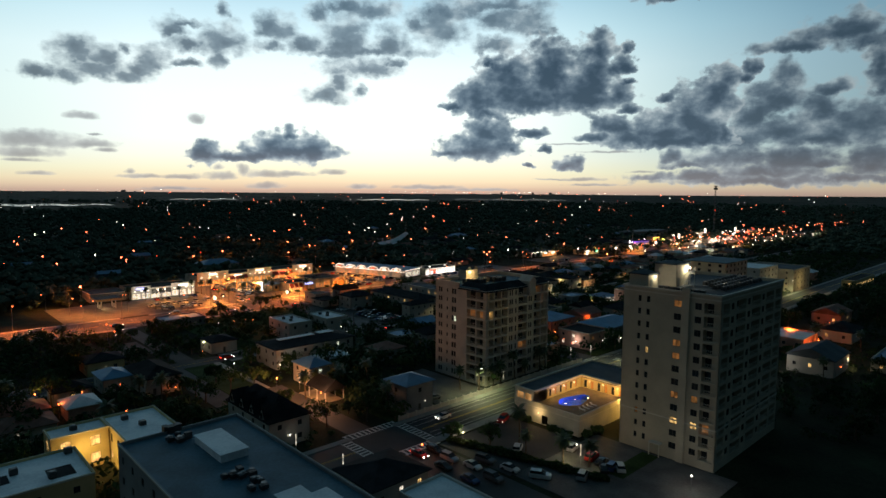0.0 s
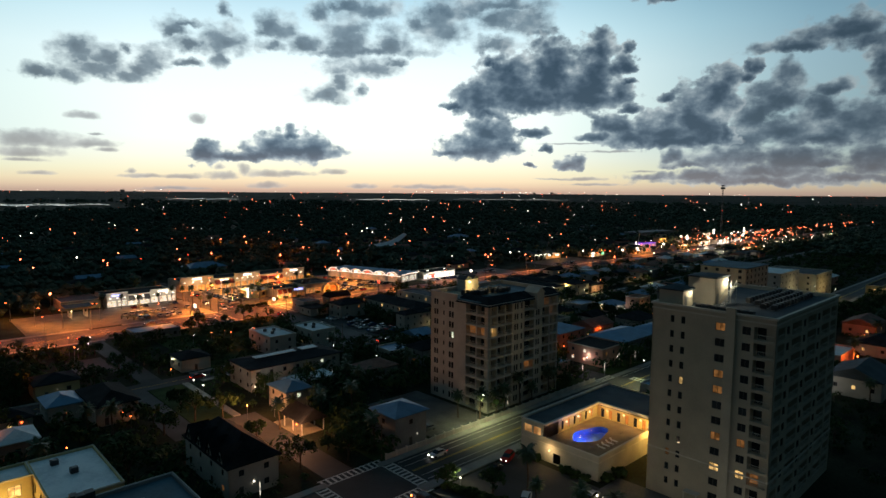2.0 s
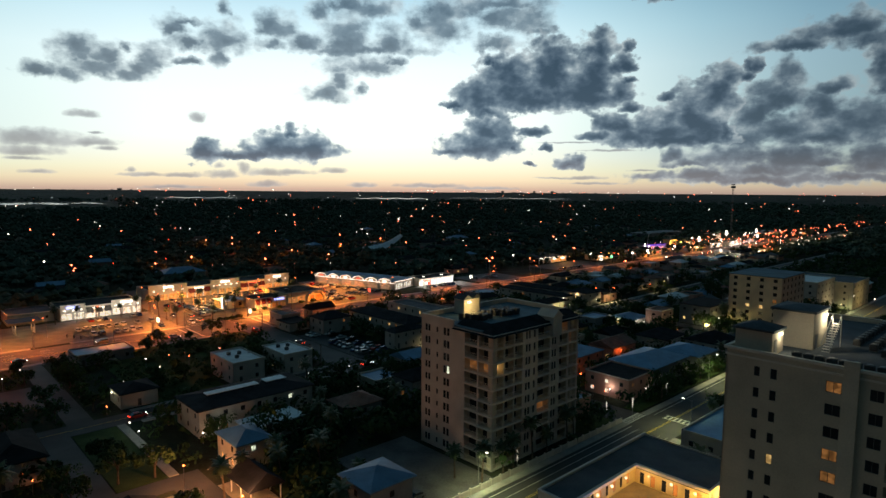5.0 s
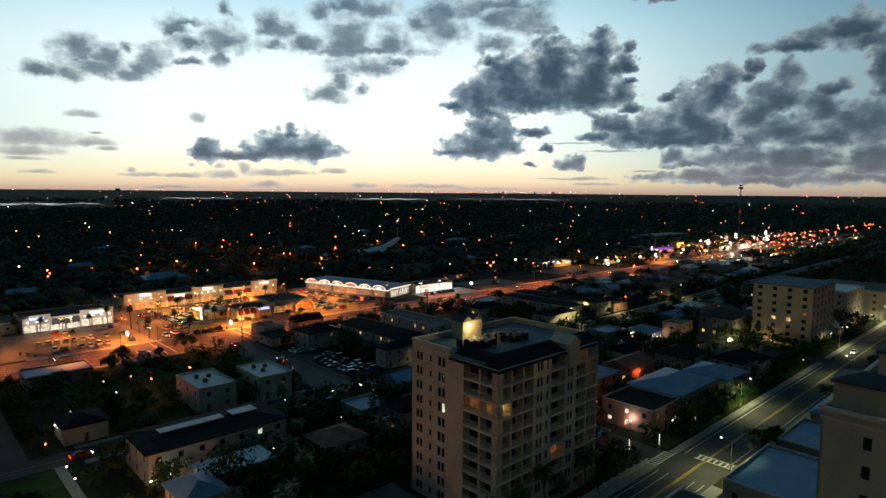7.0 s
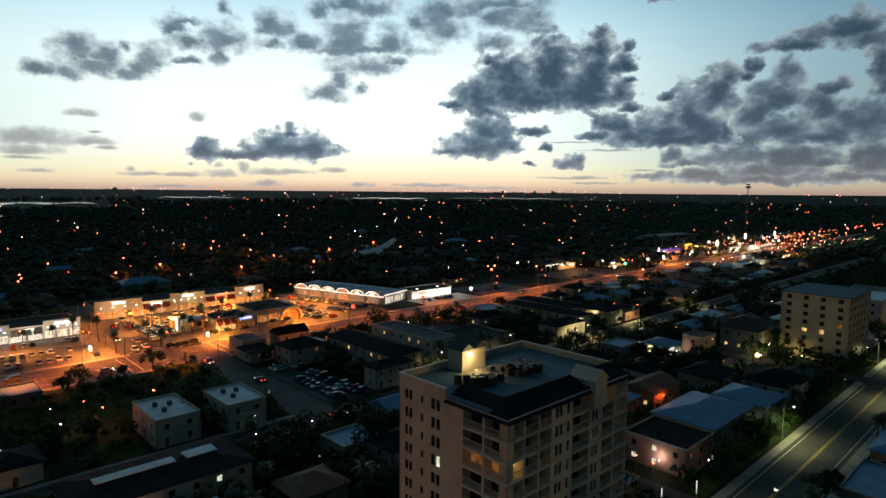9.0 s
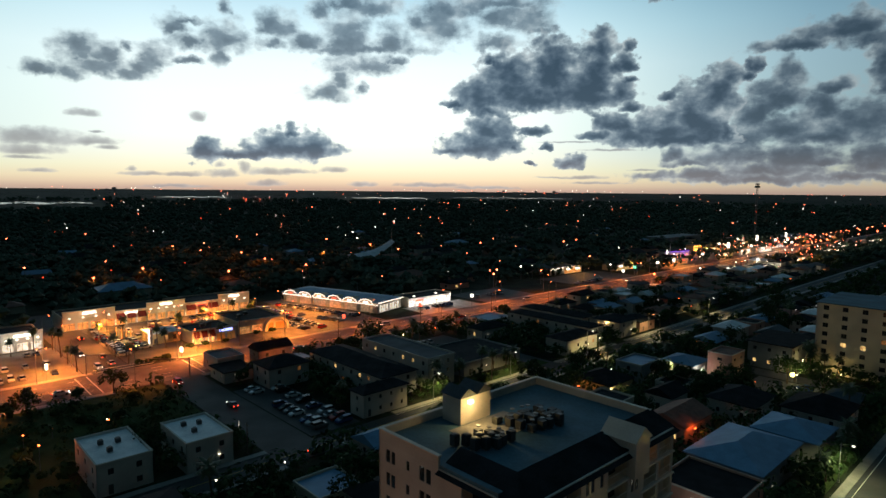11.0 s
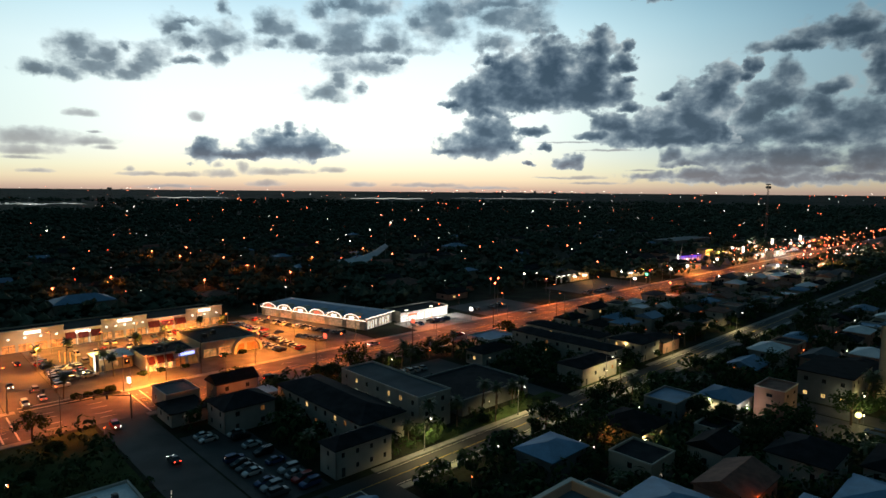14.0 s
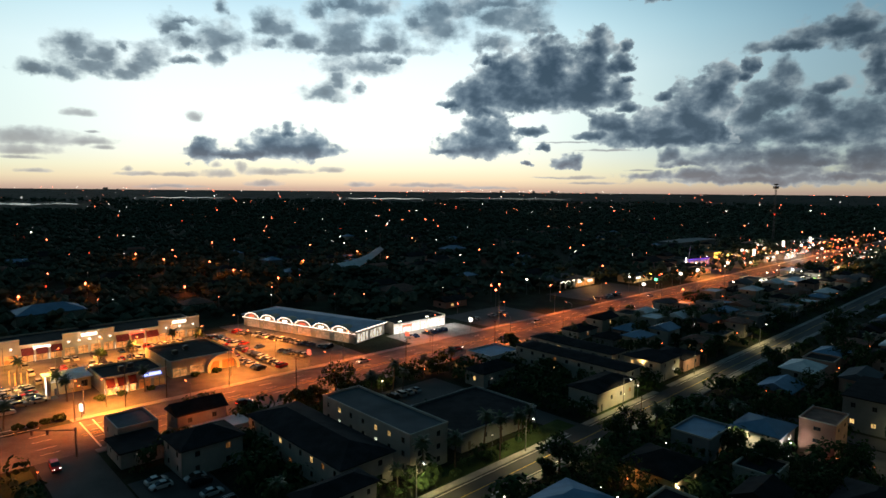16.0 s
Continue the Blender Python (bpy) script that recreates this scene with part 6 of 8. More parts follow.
for u, v, h, mat_ in ((168.8, 297.0 + 8.4, 3.6, L_SIGN), (128, 306.5, 5.0, L_SIGN), (282, 305.8, 5.5, L_SIGN_R), (318, 305.8, 6.0, L_SIGN), (238, 305.8, 6, L_SIGN_R), (176, 279.2, 4.0, L_SIGN)):
    s_ = thing("street_sign", grid(u, v), "glowing shop sign on a short post by the road", "sign", "roadside signs")
    part("post", Shape().tube([(0, 0, -0.05), (0, 0, h - 1.6)], 0.1, 6), M_POLE, s_)
    part("sign_box", Shape().box(-0.3, -0.8, h - 1.6, 0.3, 0.8, h), mat_, s_, "glowing sign box")


def signal(u, v, rz, reach=13.0):
    s_ = thing("traffic_signal", grid(u, v, 0, rz), "dark steel mast arm with hanging traffic signals", "traffic signal", "junction signals")
    part("mast", Shape().tube([(0, 0, -0.05), (0, 0, 6.9)], [0.22, 0.16], 8), M_POLE, s_)
    part("arm", Shape().tube([(0, 0, 6.3), (reach, 0, 6.7)], [0.14, 0.07], 6), M_POLE, s_)
    for k in range(3):
        x = reach * (0.45 + 0.25 * k)
        part("signal_head", Shape().box(x - 0.2, -0.2, 5.5, x + 0.2, 0.15, 6.6), M_FRAME, s_)
    return s_


signal(162, 287 - 7.4, 90 + 55)
signal(138.5, 304.6, -35)
signal(97.5, 280, 120)
for u, v, h in ((203 - 12, 306.4, 11.5), (218.5, 280.4, 12.6), (260, 280.2, 11), (305, 280.2, 11), (350, 280.2, 11), (180, 306.6, 11.3), (97.5, 119.5, 8), (232, 213.6, 8.2), (276, 202.8, 7.5), (150, 213.4, 8)):
    p_ = thing("utility_pole", grid(u, v), "plain weathered pole beside the road", "pole", "roadside poles")
    part("pole", Shape().tube([(0, 0, -0.05), (0, 0, h)], [0.16, 0.10], 8), M_WOODPOLE, p_)
    part("crossarm", Shape().box(-0.06, -0.9, h - 0.7, 0.06, 0.9, h - 0.58), M_WOODPOLE, p_)
for u, v in ((128, 312), (152, 345), (172, 352), (186, 358), (203, 362), (222, 356), (232, 338), (246, 345), (240, 365), (110, 330), (90, 320), (66, 325), (60, 345), (74, 312), (176, 310), (214, 314), (170, 308), (196, 352), (232, 318), (212, 364), (160, 366)):
    street_lamp(u, v, 8.5, 1.4, 45 + 90 * ((int(u) + int(v)) % 4), L_SODIUM, "car park lamps", "car park lamp post with an orange lamp head")
    light(u + 0.5, v, 8.0, (1.0 if u > 100 else 0.35) * (20000 + 12000 * ((int(u) * 3) % 5) / 4), (1.0, 0.29, 0.04), 0.4, 150)
# orange wall and yard lamps among the houses
for u, v, z, watts, col, bulb in ((186.5, 264.2, 4.0, 700, ORANGE, L_SODIUM), (114, 234.5, 6.0, 500, ORANGE, L_SODIUM), (229, 146.8, 5.0, 280, ORANGE, L_SODIUM), (243, 177.0, 3.2, 260, (1.0, 0.8, 0.5), L_WHITE),
                                  (279.5, 178.0, 2.6, 400, (1.0, 0.85, 0.55), L_WHITE), (84.6, 158.9, 4.8, 4800, (1.0, 0.38, 0.13), L_SODIUM), (88.5, 141, 4.0, 2600, (1.0, 0.42, 0.18), L_SODIUM), (85.2, 196, 2.6, 70, (0.9, 1.0, 0.7), L_WHITE), (85.2, 189, 2.6, 70, (0.9, 1.0, 0.7), L_WHITE), (30, 190, 4.5, 300, (1.0, 0.5, 0.15), L_SODIUM), (47, 226, 4.5, 200, ORANGE, L_SODIUM), (88, 222, 3.0, 160, (1.0, 0.95, 0.6), L_WHITE), (66, 262, 6.5, 700, ORANGE, L_SODIUM), (105, 234.8, 4.0, 120, (1.0, 0.75, 0.3), L_WHITE), (33.5, 180, 3.6, 160, ORANGE, L_SODIUM), (64, 244, 7.0, 900, ORANGE, L_SODIUM),
                                  (298.5, 146, 3.6, 900, (1.0, 0.88, 0.35), L_WHITE), (292, 144, 1.2, 120, (1.0, 0.9, 0.3), L_WHITE), (316, 141.5, 1.0, 260, (1.0, 0.72, 0.25), L_WHITE), (319.4, 139, 1.0, 260, (1.0, 0.72, 0.25), L_WHITE), (312, 154, 2.4, 200, (1.0, 0.9, 0.5), L_WHITE), (238.6, 185.5, 3.4, 260, (1.0, 0.42, 0.1), L_SODIUM), (283, 169, 3.2, 300, COOL, L_WHITE), (318, 150, 3.2, 260, (1.0, 0.8, 0.3), L_WHITE),
                                  (300, 229, 4.6, 200, WARM, L_WHITE), (312, 222, 5.2, 200, WARM, L_WHITE), (240, 267.5, 3.6, 250, WARM, L_WHITE), (209, 264, 2.5, 300, ORANGE, L_SODIUM), (294, 213.6, 3.4, 200, (1.0, 0.8, 0.4), L_WHITE),
                                  (199, 143, 3.6, 500, ORANGE, L_SODIUM), (196, 131, 2.4, 160, COOL, L_WHITE), (118, 50, 3.0, 300, COOL, L_WHITE), (101, 98, 2.2, 420, (1.0, 0.82, 0.5), L_WHITE), (113, 74, 3.4, 520, (1.0, 0.8, 0.5), L_WHITE),
                                  (88, 98, 3.0, 250, (1.0, 0.35, 0.16), L_SODIUM), (262, 66, 4.0, 1800, ORANGE, L_SODIUM), (300, 72, 4.5, 1500, ORANGE, L_SODIUM), (275, 80, 3.6, 1100, ORANGE, L_SODIUM), (327, 83, 4.2, 1300, ORANGE, L_SODIUM), (222, 69, 3.4, 420, COOL, L_WHITE), (247, 58, 3.0, 500, (1.0, 0.75, 0.4), L_WHITE), (243, 52, 2.6, 400, (1.0, 0.75, 0.4), L_WHITE),
                                  (420, 112, 5, 900, (1.0, 0.75, 0.3), L_WHITE), (390, 120, 5, 900, (1.0, 0.8, 0.4), L_WHITE), (103, 172, 3.0, 120, COOL, L_WHITE), (96, 178, 2.5, 60, COOL, L_WHITE), (100, 178.5, 2.5, 60, COOL, L_WHITE)):
    y_ = thing("yard_lamp", grid(u, v), "small glowing yard lamp on a thin post", "yard lamp", "yard lamps")
    part("post", Shape().tube([(0, 0, -0.05), (0, 0, z)], 0.05, 6), M_POLE, y_)
    part("lamp_globe", shared("yard_globe", lambda: Shape().ball(0, 0, 0.2, 0.2, 8), bulb), None, y_, "glowing globe", m=pose(0, 0, z))
    light(u, v, z + 0.75, watts, col, 0.3)


glb = thing("globe_lamp", grid(298.5, 147.2), "large glowing globe lamp on a post in the car park", "globe lamp")
part("post", Shape().tube([(0, 0, -0.05), (0, 0, 3.0)], 0.08, 8), M_POLE, glb)
part("lamp_globe", Shape().ball(0, 0, 3.6, 0.75, 12), shining("yellow_globe", (1.0, 0.86, 0.30), 3.0), glb, "large glowing yellow globe")
fence_ = thing("fence", grid(311, 149.5), "pale rail fence round the lit pool garden", "fence")
for k in range(9):
    part("post", shared("fence_post", lambda: Shape().box(-0.06, -0.06, -0.05, 0.06, 0.06, 1.5), M_WHITE), None, fence_, m=pose(1.8 * k, 0, 0))
part("rail", Shape().box(-0.1, -0.04, 1.35, 14.6, 0.04, 1.5).box(-0.1, -0.04, 0.6, 14.6, 0.04, 0.7), M_WHITE, fence_)
for k in range(16):
    fl = thing("fairy_lamp", grid(274 + 0.45 * (k % 8) + (11.5 if k > 11 else 0), 166.8 + 0.5 * (k // 8) + 0.3 * (k % 3)), "tiny white garden lamp on a stake", "garden lamp", "garden lamps")
    part("stake", shared("fairy_stake", lambda: Shape().tube([(0, 0, -0.05), (0, 0, 0.8)], 0.03, 5), M_POLE), None, fl)
    part("lamp_globe", shared("fairy_globe", lambda: Shape().ball(0, 0, 0.85, 0.10, 6), L_SIGN), None, fl)


# ---- cars ----
def loft(sections):
    """Skin over cross sections (x, half width, z low, z high, tuck at the top)."""
    s = Shape()
    for x, hw, z0, z1, tuck in sections:
        s.v += [(x, -hw, z0), (x, -hw * 1.0, z0 + (z1 - z0) * 0.55), (x, -hw + tuck, z1), (x, hw - tuck, z1), (x, hw, z0 + (z1 - z0) * 0.55), (x, hw, z0)]
    n = 6
    for k in range(len(sections) - 1):
        a = k * n
        s.f += [(a + j, a + n + j, a + n + (j + 1) % n, a + (j + 1) % n) for j in range(n)]
    s.f += [tuple(range(n)), tuple((len(sections) - 1) * n + j for j in reversed(range(n)))]
    return s


BODY = {"sedan": [(-2.25, 0.78, 0.35, 0.62, 0.1), (-2.15, 0.86, 0.25, 0.88, 0.1), (-1.2, 0.9, 0.22, 0.98, 0.08), (0.6, 0.9, 0.22, 0.96, 0.08), (1.7, 0.88, 0.24, 0.86, 0.12), (2.2, 0.78, 0.3, 0.66, 0.16)],
        "suv": [(-2.3, 0.84, 0.4, 0.9, 0.08), (-2.25, 0.92, 0.32, 1.15, 0.06), (-1.0, 0.95, 0.3, 1.18, 0.05), (0.9, 0.95, 0.3, 1.15, 0.06), (1.9, 0.93, 0.32, 1.05, 0.12), (2.3, 0.84, 0.38, 0.85, 0.16)]}
CABIN = {"sedan": [(-1.75, 0.78, 0.9, 0.98, 0.05), (-0.95, 0.78, 0.9, 1.42, 0.16), (0.15, 0.78, 0.9, 1.44, 0.16), (1.1, 0.78, 0.9, 0.97, 0.05)],
         "suv": [(-2.2, 0.84, 1.1, 1.2, 0.05), (-2.0, 0.84, 1.1, 1.72, 0.14), (0.2, 0.84, 1.1, 1.74, 0.14), (1.15, 0.84, 1.1, 1.16, 0.05)]}
ROOF = {"sedan": [(-1.0, 0.62, 1.40, 1.46, 0.06), (0.2, 0.62, 1.40, 1.47, 0.06)], "suv": [(-2.0, 0.70, 1.70, 1.76, 0.06), (0.25, 0.70, 1.70, 1.77, 0.06)]}
CAR_NAMES = ("white", "silver", "black", "red", "blue", "grey")


def car(m, style, paint_i, lights_on=False, group="parked cars"):
    ob = thing("car", m, f"{CAR_NAMES[paint_i]} {'sport utility car' if style == 'suv' else 'saloon car'} {'standing with its lights on' if lights_on else 'parked on the asphalt'}", "car", group)
    pm = CAR_PAINTS[paint_i]
    body = part("body", shared("car_body_" + style, lambda: loft(BODY[style]), pm), None, ob)
    part("glazing", shared("car_cabin_" + style, lambda: loft(CABIN[style]), M_CARGLASS), None, ob, "dark car glass")
    part("roof", shared("car_roof_" + style, lambda: loft(ROOF[style]), pm), None, ob)
    for x in (-1.4, 1.4):
        for y in (-0.82, 0.82):
            w = part("wheel", shared("car_wheel", lambda: Shape().tube([(0, -0.11, 0.33), (0, 0.11, 0.33)], 0.33, 12), M_TYRE), None, ob, m=pose(x, y, 0))
    if lights_on:
        zl = 0.66 if style == "sedan" else 0.85
        for y in (-0.6, 0.6):
            part("headlight", shared(f"car_head{zl}", lambda: Shape().box(2.12, -0.16, zl - 0.1, 2.24, 0.16, zl + 0.06), L_HEAD), None, body, m=pose(0, y, 0))
            part("tail_light", shared(f"car_tail{zl}", lambda: Shape().box(-2.3, -0.16, zl, -2.2, 0.16, zl + 0.14), L_TAIL), None, body, m=pose(0, y, 0))
    return ob


rng = random.Random(11)


def car_row(u, v, du, dv, n, rz, fill=0.85, group="parked cars"):
    for k in range(n):
        if rng.random() < fill:
            car(grid(u + du * k, v + dv * k, 0.04, rz + rng.uniform(-2, 2) + (180 if rng.random() < 0.3 else 0)), rng.choice(("sedan", "suv")), rng.choice((0, 0, 1, 1, 2, 3, 4, 5)), False, group)


car_row(171, 217, 0, 2.9, 14, 0, 0.7)
car_row(177.5, 216, 0, 2.9, 14, 0, 0.6)
for v in (346, 357, 368):
    car_row(166, v, 3.0, 0, 19, 90, 0.75, "plaza cars")
car_row(158.0, 325.5, -0.4, 2.8, 11, 8, 0.95, "plaza cars")
car_row(154.5, 350, 0.0, 2.8, 7, 90, 0.8, "plaza cars")
for v_ in (318, 342, 366):
    street_lamp(137.2, v_, 9.5, 2.0, 0, L_SODIUM, "side street lamps", "steel street lamp with an orange lamp head")
    light(140.5, v_, 9.0, 15000, (1.0, 0.24, 0.035), 0.4, 150)
car_row(163.0, 326.5, -0.35, 2.8, 7, 8, 0.95, "plaza cars")
car_row(154.2, 318, 0.1, 2.8, 9, 4, 0.9, "plaza cars")
car_row(170, 351.5, 3.0, 0, 16, 90, 0.8, "plaza cars")
for u_, v_ in ((160.2, 345.6), (161.6, 344.6), (163, 343.6), (159.3, 349.6)):
    lc = thing("light_column", grid(u_, v_), "yellow glowing lamp column among the parked cars", "lamp post", "plaza light columns")
    part("light_tube", shared("plaza_tube", lambda: Shape().tube([(0, 0, 0.6), (0, 0, 4.6)], 0.16, 8), L_SHOP), None, lc, "yellow glowing tube")
    part("base", shared("plaza_tube_base", lambda: Shape().tube([(0, 0, -0.05), (0, 0, 0.6)], 0.3, 8), M_CONCRETE), None, lc)
light(166.5, 337, 6.0, 2600, (1.0, 0.62, 0.10), 0.5)
light(160.5, 339, 6.0, 2200, (1.0, 0.58, 0.14), 0.5)
light(188, 360.5, 5.5, 900, (1.0, 0.72, 0.10), 0.4)
car_row(224, 314, 0, 2.9, 16, 20, 0.85, "plaza cars")
car_row(231, 312, 0, 2.9, 20, 20, 0.85, "plaza cars")
car_row(244, 318, -0.85, 2.8, 20, 16, 0.8, "mall cars")
car_row(256, 322, -0.85, 2.8, 18, 16, 0.8, "mall cars")
for v in (312, 325, 342):
    car_row(102, v, 2.9, 0, 11, 90, 0.7, "store cars")
car_row(290, 314, 3.2, 0, 7, 90, 0.7, "station cars")
car_row(228, 250, 2.9, 0, 11, 90, 0.7)
car_row(228, 262, 2.9, 0, 9, 90, 0.6)
car_row(288, 143, 2.9, 0, 5, 90, 0.7)
car_row(115, 66, 0.5, 2.9, 5, 10, 0.7)
for u_, v_, rz_, st_, pi_ in ((92, 98, -90, "suv", 2), (91.8, 93, -88, "suv", 1), (88, 91, -90, "sedan", 2), (97, 87, -80, "suv", 5), (98, 80.6, -85, "sedan", 0), (93, 87, -90, "sedan", 0), (100, 74, -60, "suv", 0), (106.7, 68, 20, "suv", 1),
                             (115.8, 64.7, 40, "suv", 0), (113, 67, 40, "sedan", 2), (112, 98.6, 190, "sedan", 2), (107, 86, 30, "suv", 0), (88, 83, -90, "sedan", 4), (92, 80, -90, "suv", 5)):
    car(grid(u_, v_, 0.05, rz_), st_, pi_)
car_row(116, 122, 0, 2.9, 7, 0, 0.6)
car_row(418, 312, 4.5, 0, 8, 90, 0.7)
car_row(336, 320, 4.0, 0, 6, 90, 0.6)
for u, v, rz, style, pi in ((88.1, 99, -90, "sedan", 3), (108, 112.4, 180, "sedan", 0),
                            (118, 100.2, 200, "suv", 3), (157, 275.5, -90, "suv", 3), (161, 246, 90, "sedan", 5), (163, 204.8, 0, "sedan", 2),
                            (205, 286, 0, "suv", 2), (255, 298, 180, "sedan", 0), (292, 287.6, 0, "sedan", 3), (352, 296.6, 180, "suv", 1), (128, 287.6, 0, "sedan", 0), (104, 296.6, 180, "suv", 5), (76, 286, 0, "sedan", 2), (48, 298, 180, "sedan", 1),
                            (147.6, 312, 90, "sedan", 0), (147.4, 322, 90, "suv", 1), (142.4, 330, -90, "sedan", 5), (143, 309, -90, "suv", 0), (148, 356, 90, "sedan", 2), (420, 287, 0, "suv", 2), (460, 297, 180, "sedan", 0), (90, 206, 0, "sedan", 3), (328, 112.6, 180, "sedan", 0)):
    car(grid(u, v, 0.05, rz), style, pi, True, "cars on the road")


# ---- trees ----
def palm_shapes(seed, h):
    r = random.Random(seed)
    lean = r.uniform(-0.5, 0.5)
    trunk = Shape().tube([(0, 0, -0.1), (lean * 0.3, 0.1, h * 0.4), (lean, 0.15, h * 0.8), (lean * 1.2, 0.15, h)], [0.24, 0.17, 0.15, 0.13], 7)
    crown = Shape()
    top = Vector((lean * 1.2, 0.15, h))
    for k in range(26):
        a = 2.399963 * k + r.uniform(-0.2, 0.2)
        tilt = 1.1 - 1.75 * (k / 25) + r.uniform(-0.12, 0.12)
        size = r.uniform(1.7, 2.4)
        p, d = Vector(top), Vector((math.cos(a) * math.cos(tilt), math.sin(a) * math.cos(tilt), math.sin(tilt)))
        side = Vector((-math.sin(a), math.cos(a), 0))
        rows = []
        for j in range(6):
            f = j / 5
            w = 0.42 * math.sin(math.pi * (0.12 + 0.83 * f)) * size / 2
            rows.append((p - side * w - Vector((0, 0, 0.25 * w)), p.copy(), p + side * w - Vector((0, 0, 0.25 * w))))
            p = p + d * (size / 5)
            d = (d + Vector((0, 0, -0.22))).normalized()
        for j in range(5):
            a_, b_ = rows[j], rows[j + 1]
            crown.quad(a_[0], a_[1], b_[1], b_[0]).quad(a_[1], a_[2], b_[2], b_[1])
            # split leaflet tips
            for q, s in ((b_[0], -1), (b_[2], 1)):
                crown.quad(q, q + side * s * 0.28 + d * 0.12 - Vector((0, 0, 0.12)), q + d * 0.26)
    return trunk, crown


def broad_shapes(seed, h, spread):
    r = random.Random(seed)
    trunk = Shape().tube([(0, 0, -0.1), (0.1, 0.05, h * 0.25), (0.15, 0.1, h * 0.5)], [0.3, 0.22, 0.16], 7)
    crown = Shape()
    for k in range(5):
        a = 1.2566 * k + r.uniform(-0.4, 0.4)
        rr = spread * r.uniform(0.45, 0.7)
        trunk.tube([(0.12, 0.08, h * r.uniform(0.3, 0.45)), (rr * 0.5 * math.cos(a), rr * 0.5 * math.sin(a), h * 0.6), (rr * math.cos(a), rr * math.sin(a), h * r.uniform(0.7, 0.85))], [0.13, 0.09, 0.04], 5)
    for c in range(24):
        a, rad = r.uniform(0, 6.283), spread * math.sqrt(r.random())
        z = h * (0.42 + 0.5 * r.random() * (1.1 - 0.5 * rad / spread))
        centre = Vector((rad * math.cos(a), rad * math.sin(a), z))
        cs = spread * r.uniform(0.22, 0.4)
        for q in range(26):
            d = Vector((r.gauss(0, 1), r.gauss(0, 1), r.gauss(0, 0.8))).normalized()
            p = centre + d * cs * r.uniform(0.6, 1.05)
            t1 = d.orthogonal().normalized()
            t1.rotate(Matrix.Rotation(r.uniform(0, 6.283), 3, d))
            t2 = d.cross(t1)
            t1 = t1 + d * r.uniform(-0.6, 0.6)
            s = r.uniform(0.22, 0.45)
            crown.quad(p - t1 * s, p - t2 * s * 0.6, p + t1 * s, p + t2 * s * 0.6)
    return trunk, crown


KINDS = []
for seed, h in ((1, 6.5), (2, 8.0), (3, 5.2)):
    t_, c_ = palm_shapes(seed, h)
    KINDS.append(("palm_tree", "slender palm with drooping green fronds", t_.mesh("palm_trunk", M_BARK), c_.mesh("palm_crown", M_PALM)))
for seed, h, sp in ((4, 6.5, 3.0), (5, 8.5, 4.0), (6, 5.0, 2.4), (7, 10, 4.6)):
    t_, c_ = broad_shapes(seed, h, sp)
    KINDS.append(("tree", "dark leafy broad-crowned tree", t_.mesh("tree_trunk", M_BARK), c_.mesh("tree_crown", M_LEAF)))
SHRUB = broad_shapes(9, 1.9, 1.3)[1].mesh("shrub", M_LEAF)


def tree(kind, u, v, scale, rz):
    if kind == 7:
        solid("shrub", SHRUB, None, grid(u, v, -0.3, rz) @ Matrix.Scale(scale, 4), "low dark green shrub", "shrub", "shrubs")
        return
    name, label, trunk, crown = KINDS[kind]
    ob = thing(name, grid(u, v, -0.05, rz) @ Matrix.Scale(scale, 4), label, "palm" if name == "palm_tree" else name, name.replace("_", " ") + "s")
    part("trunk", trunk, None, ob)
    part("crown", crown, None, ob)


rng = random.Random(21)
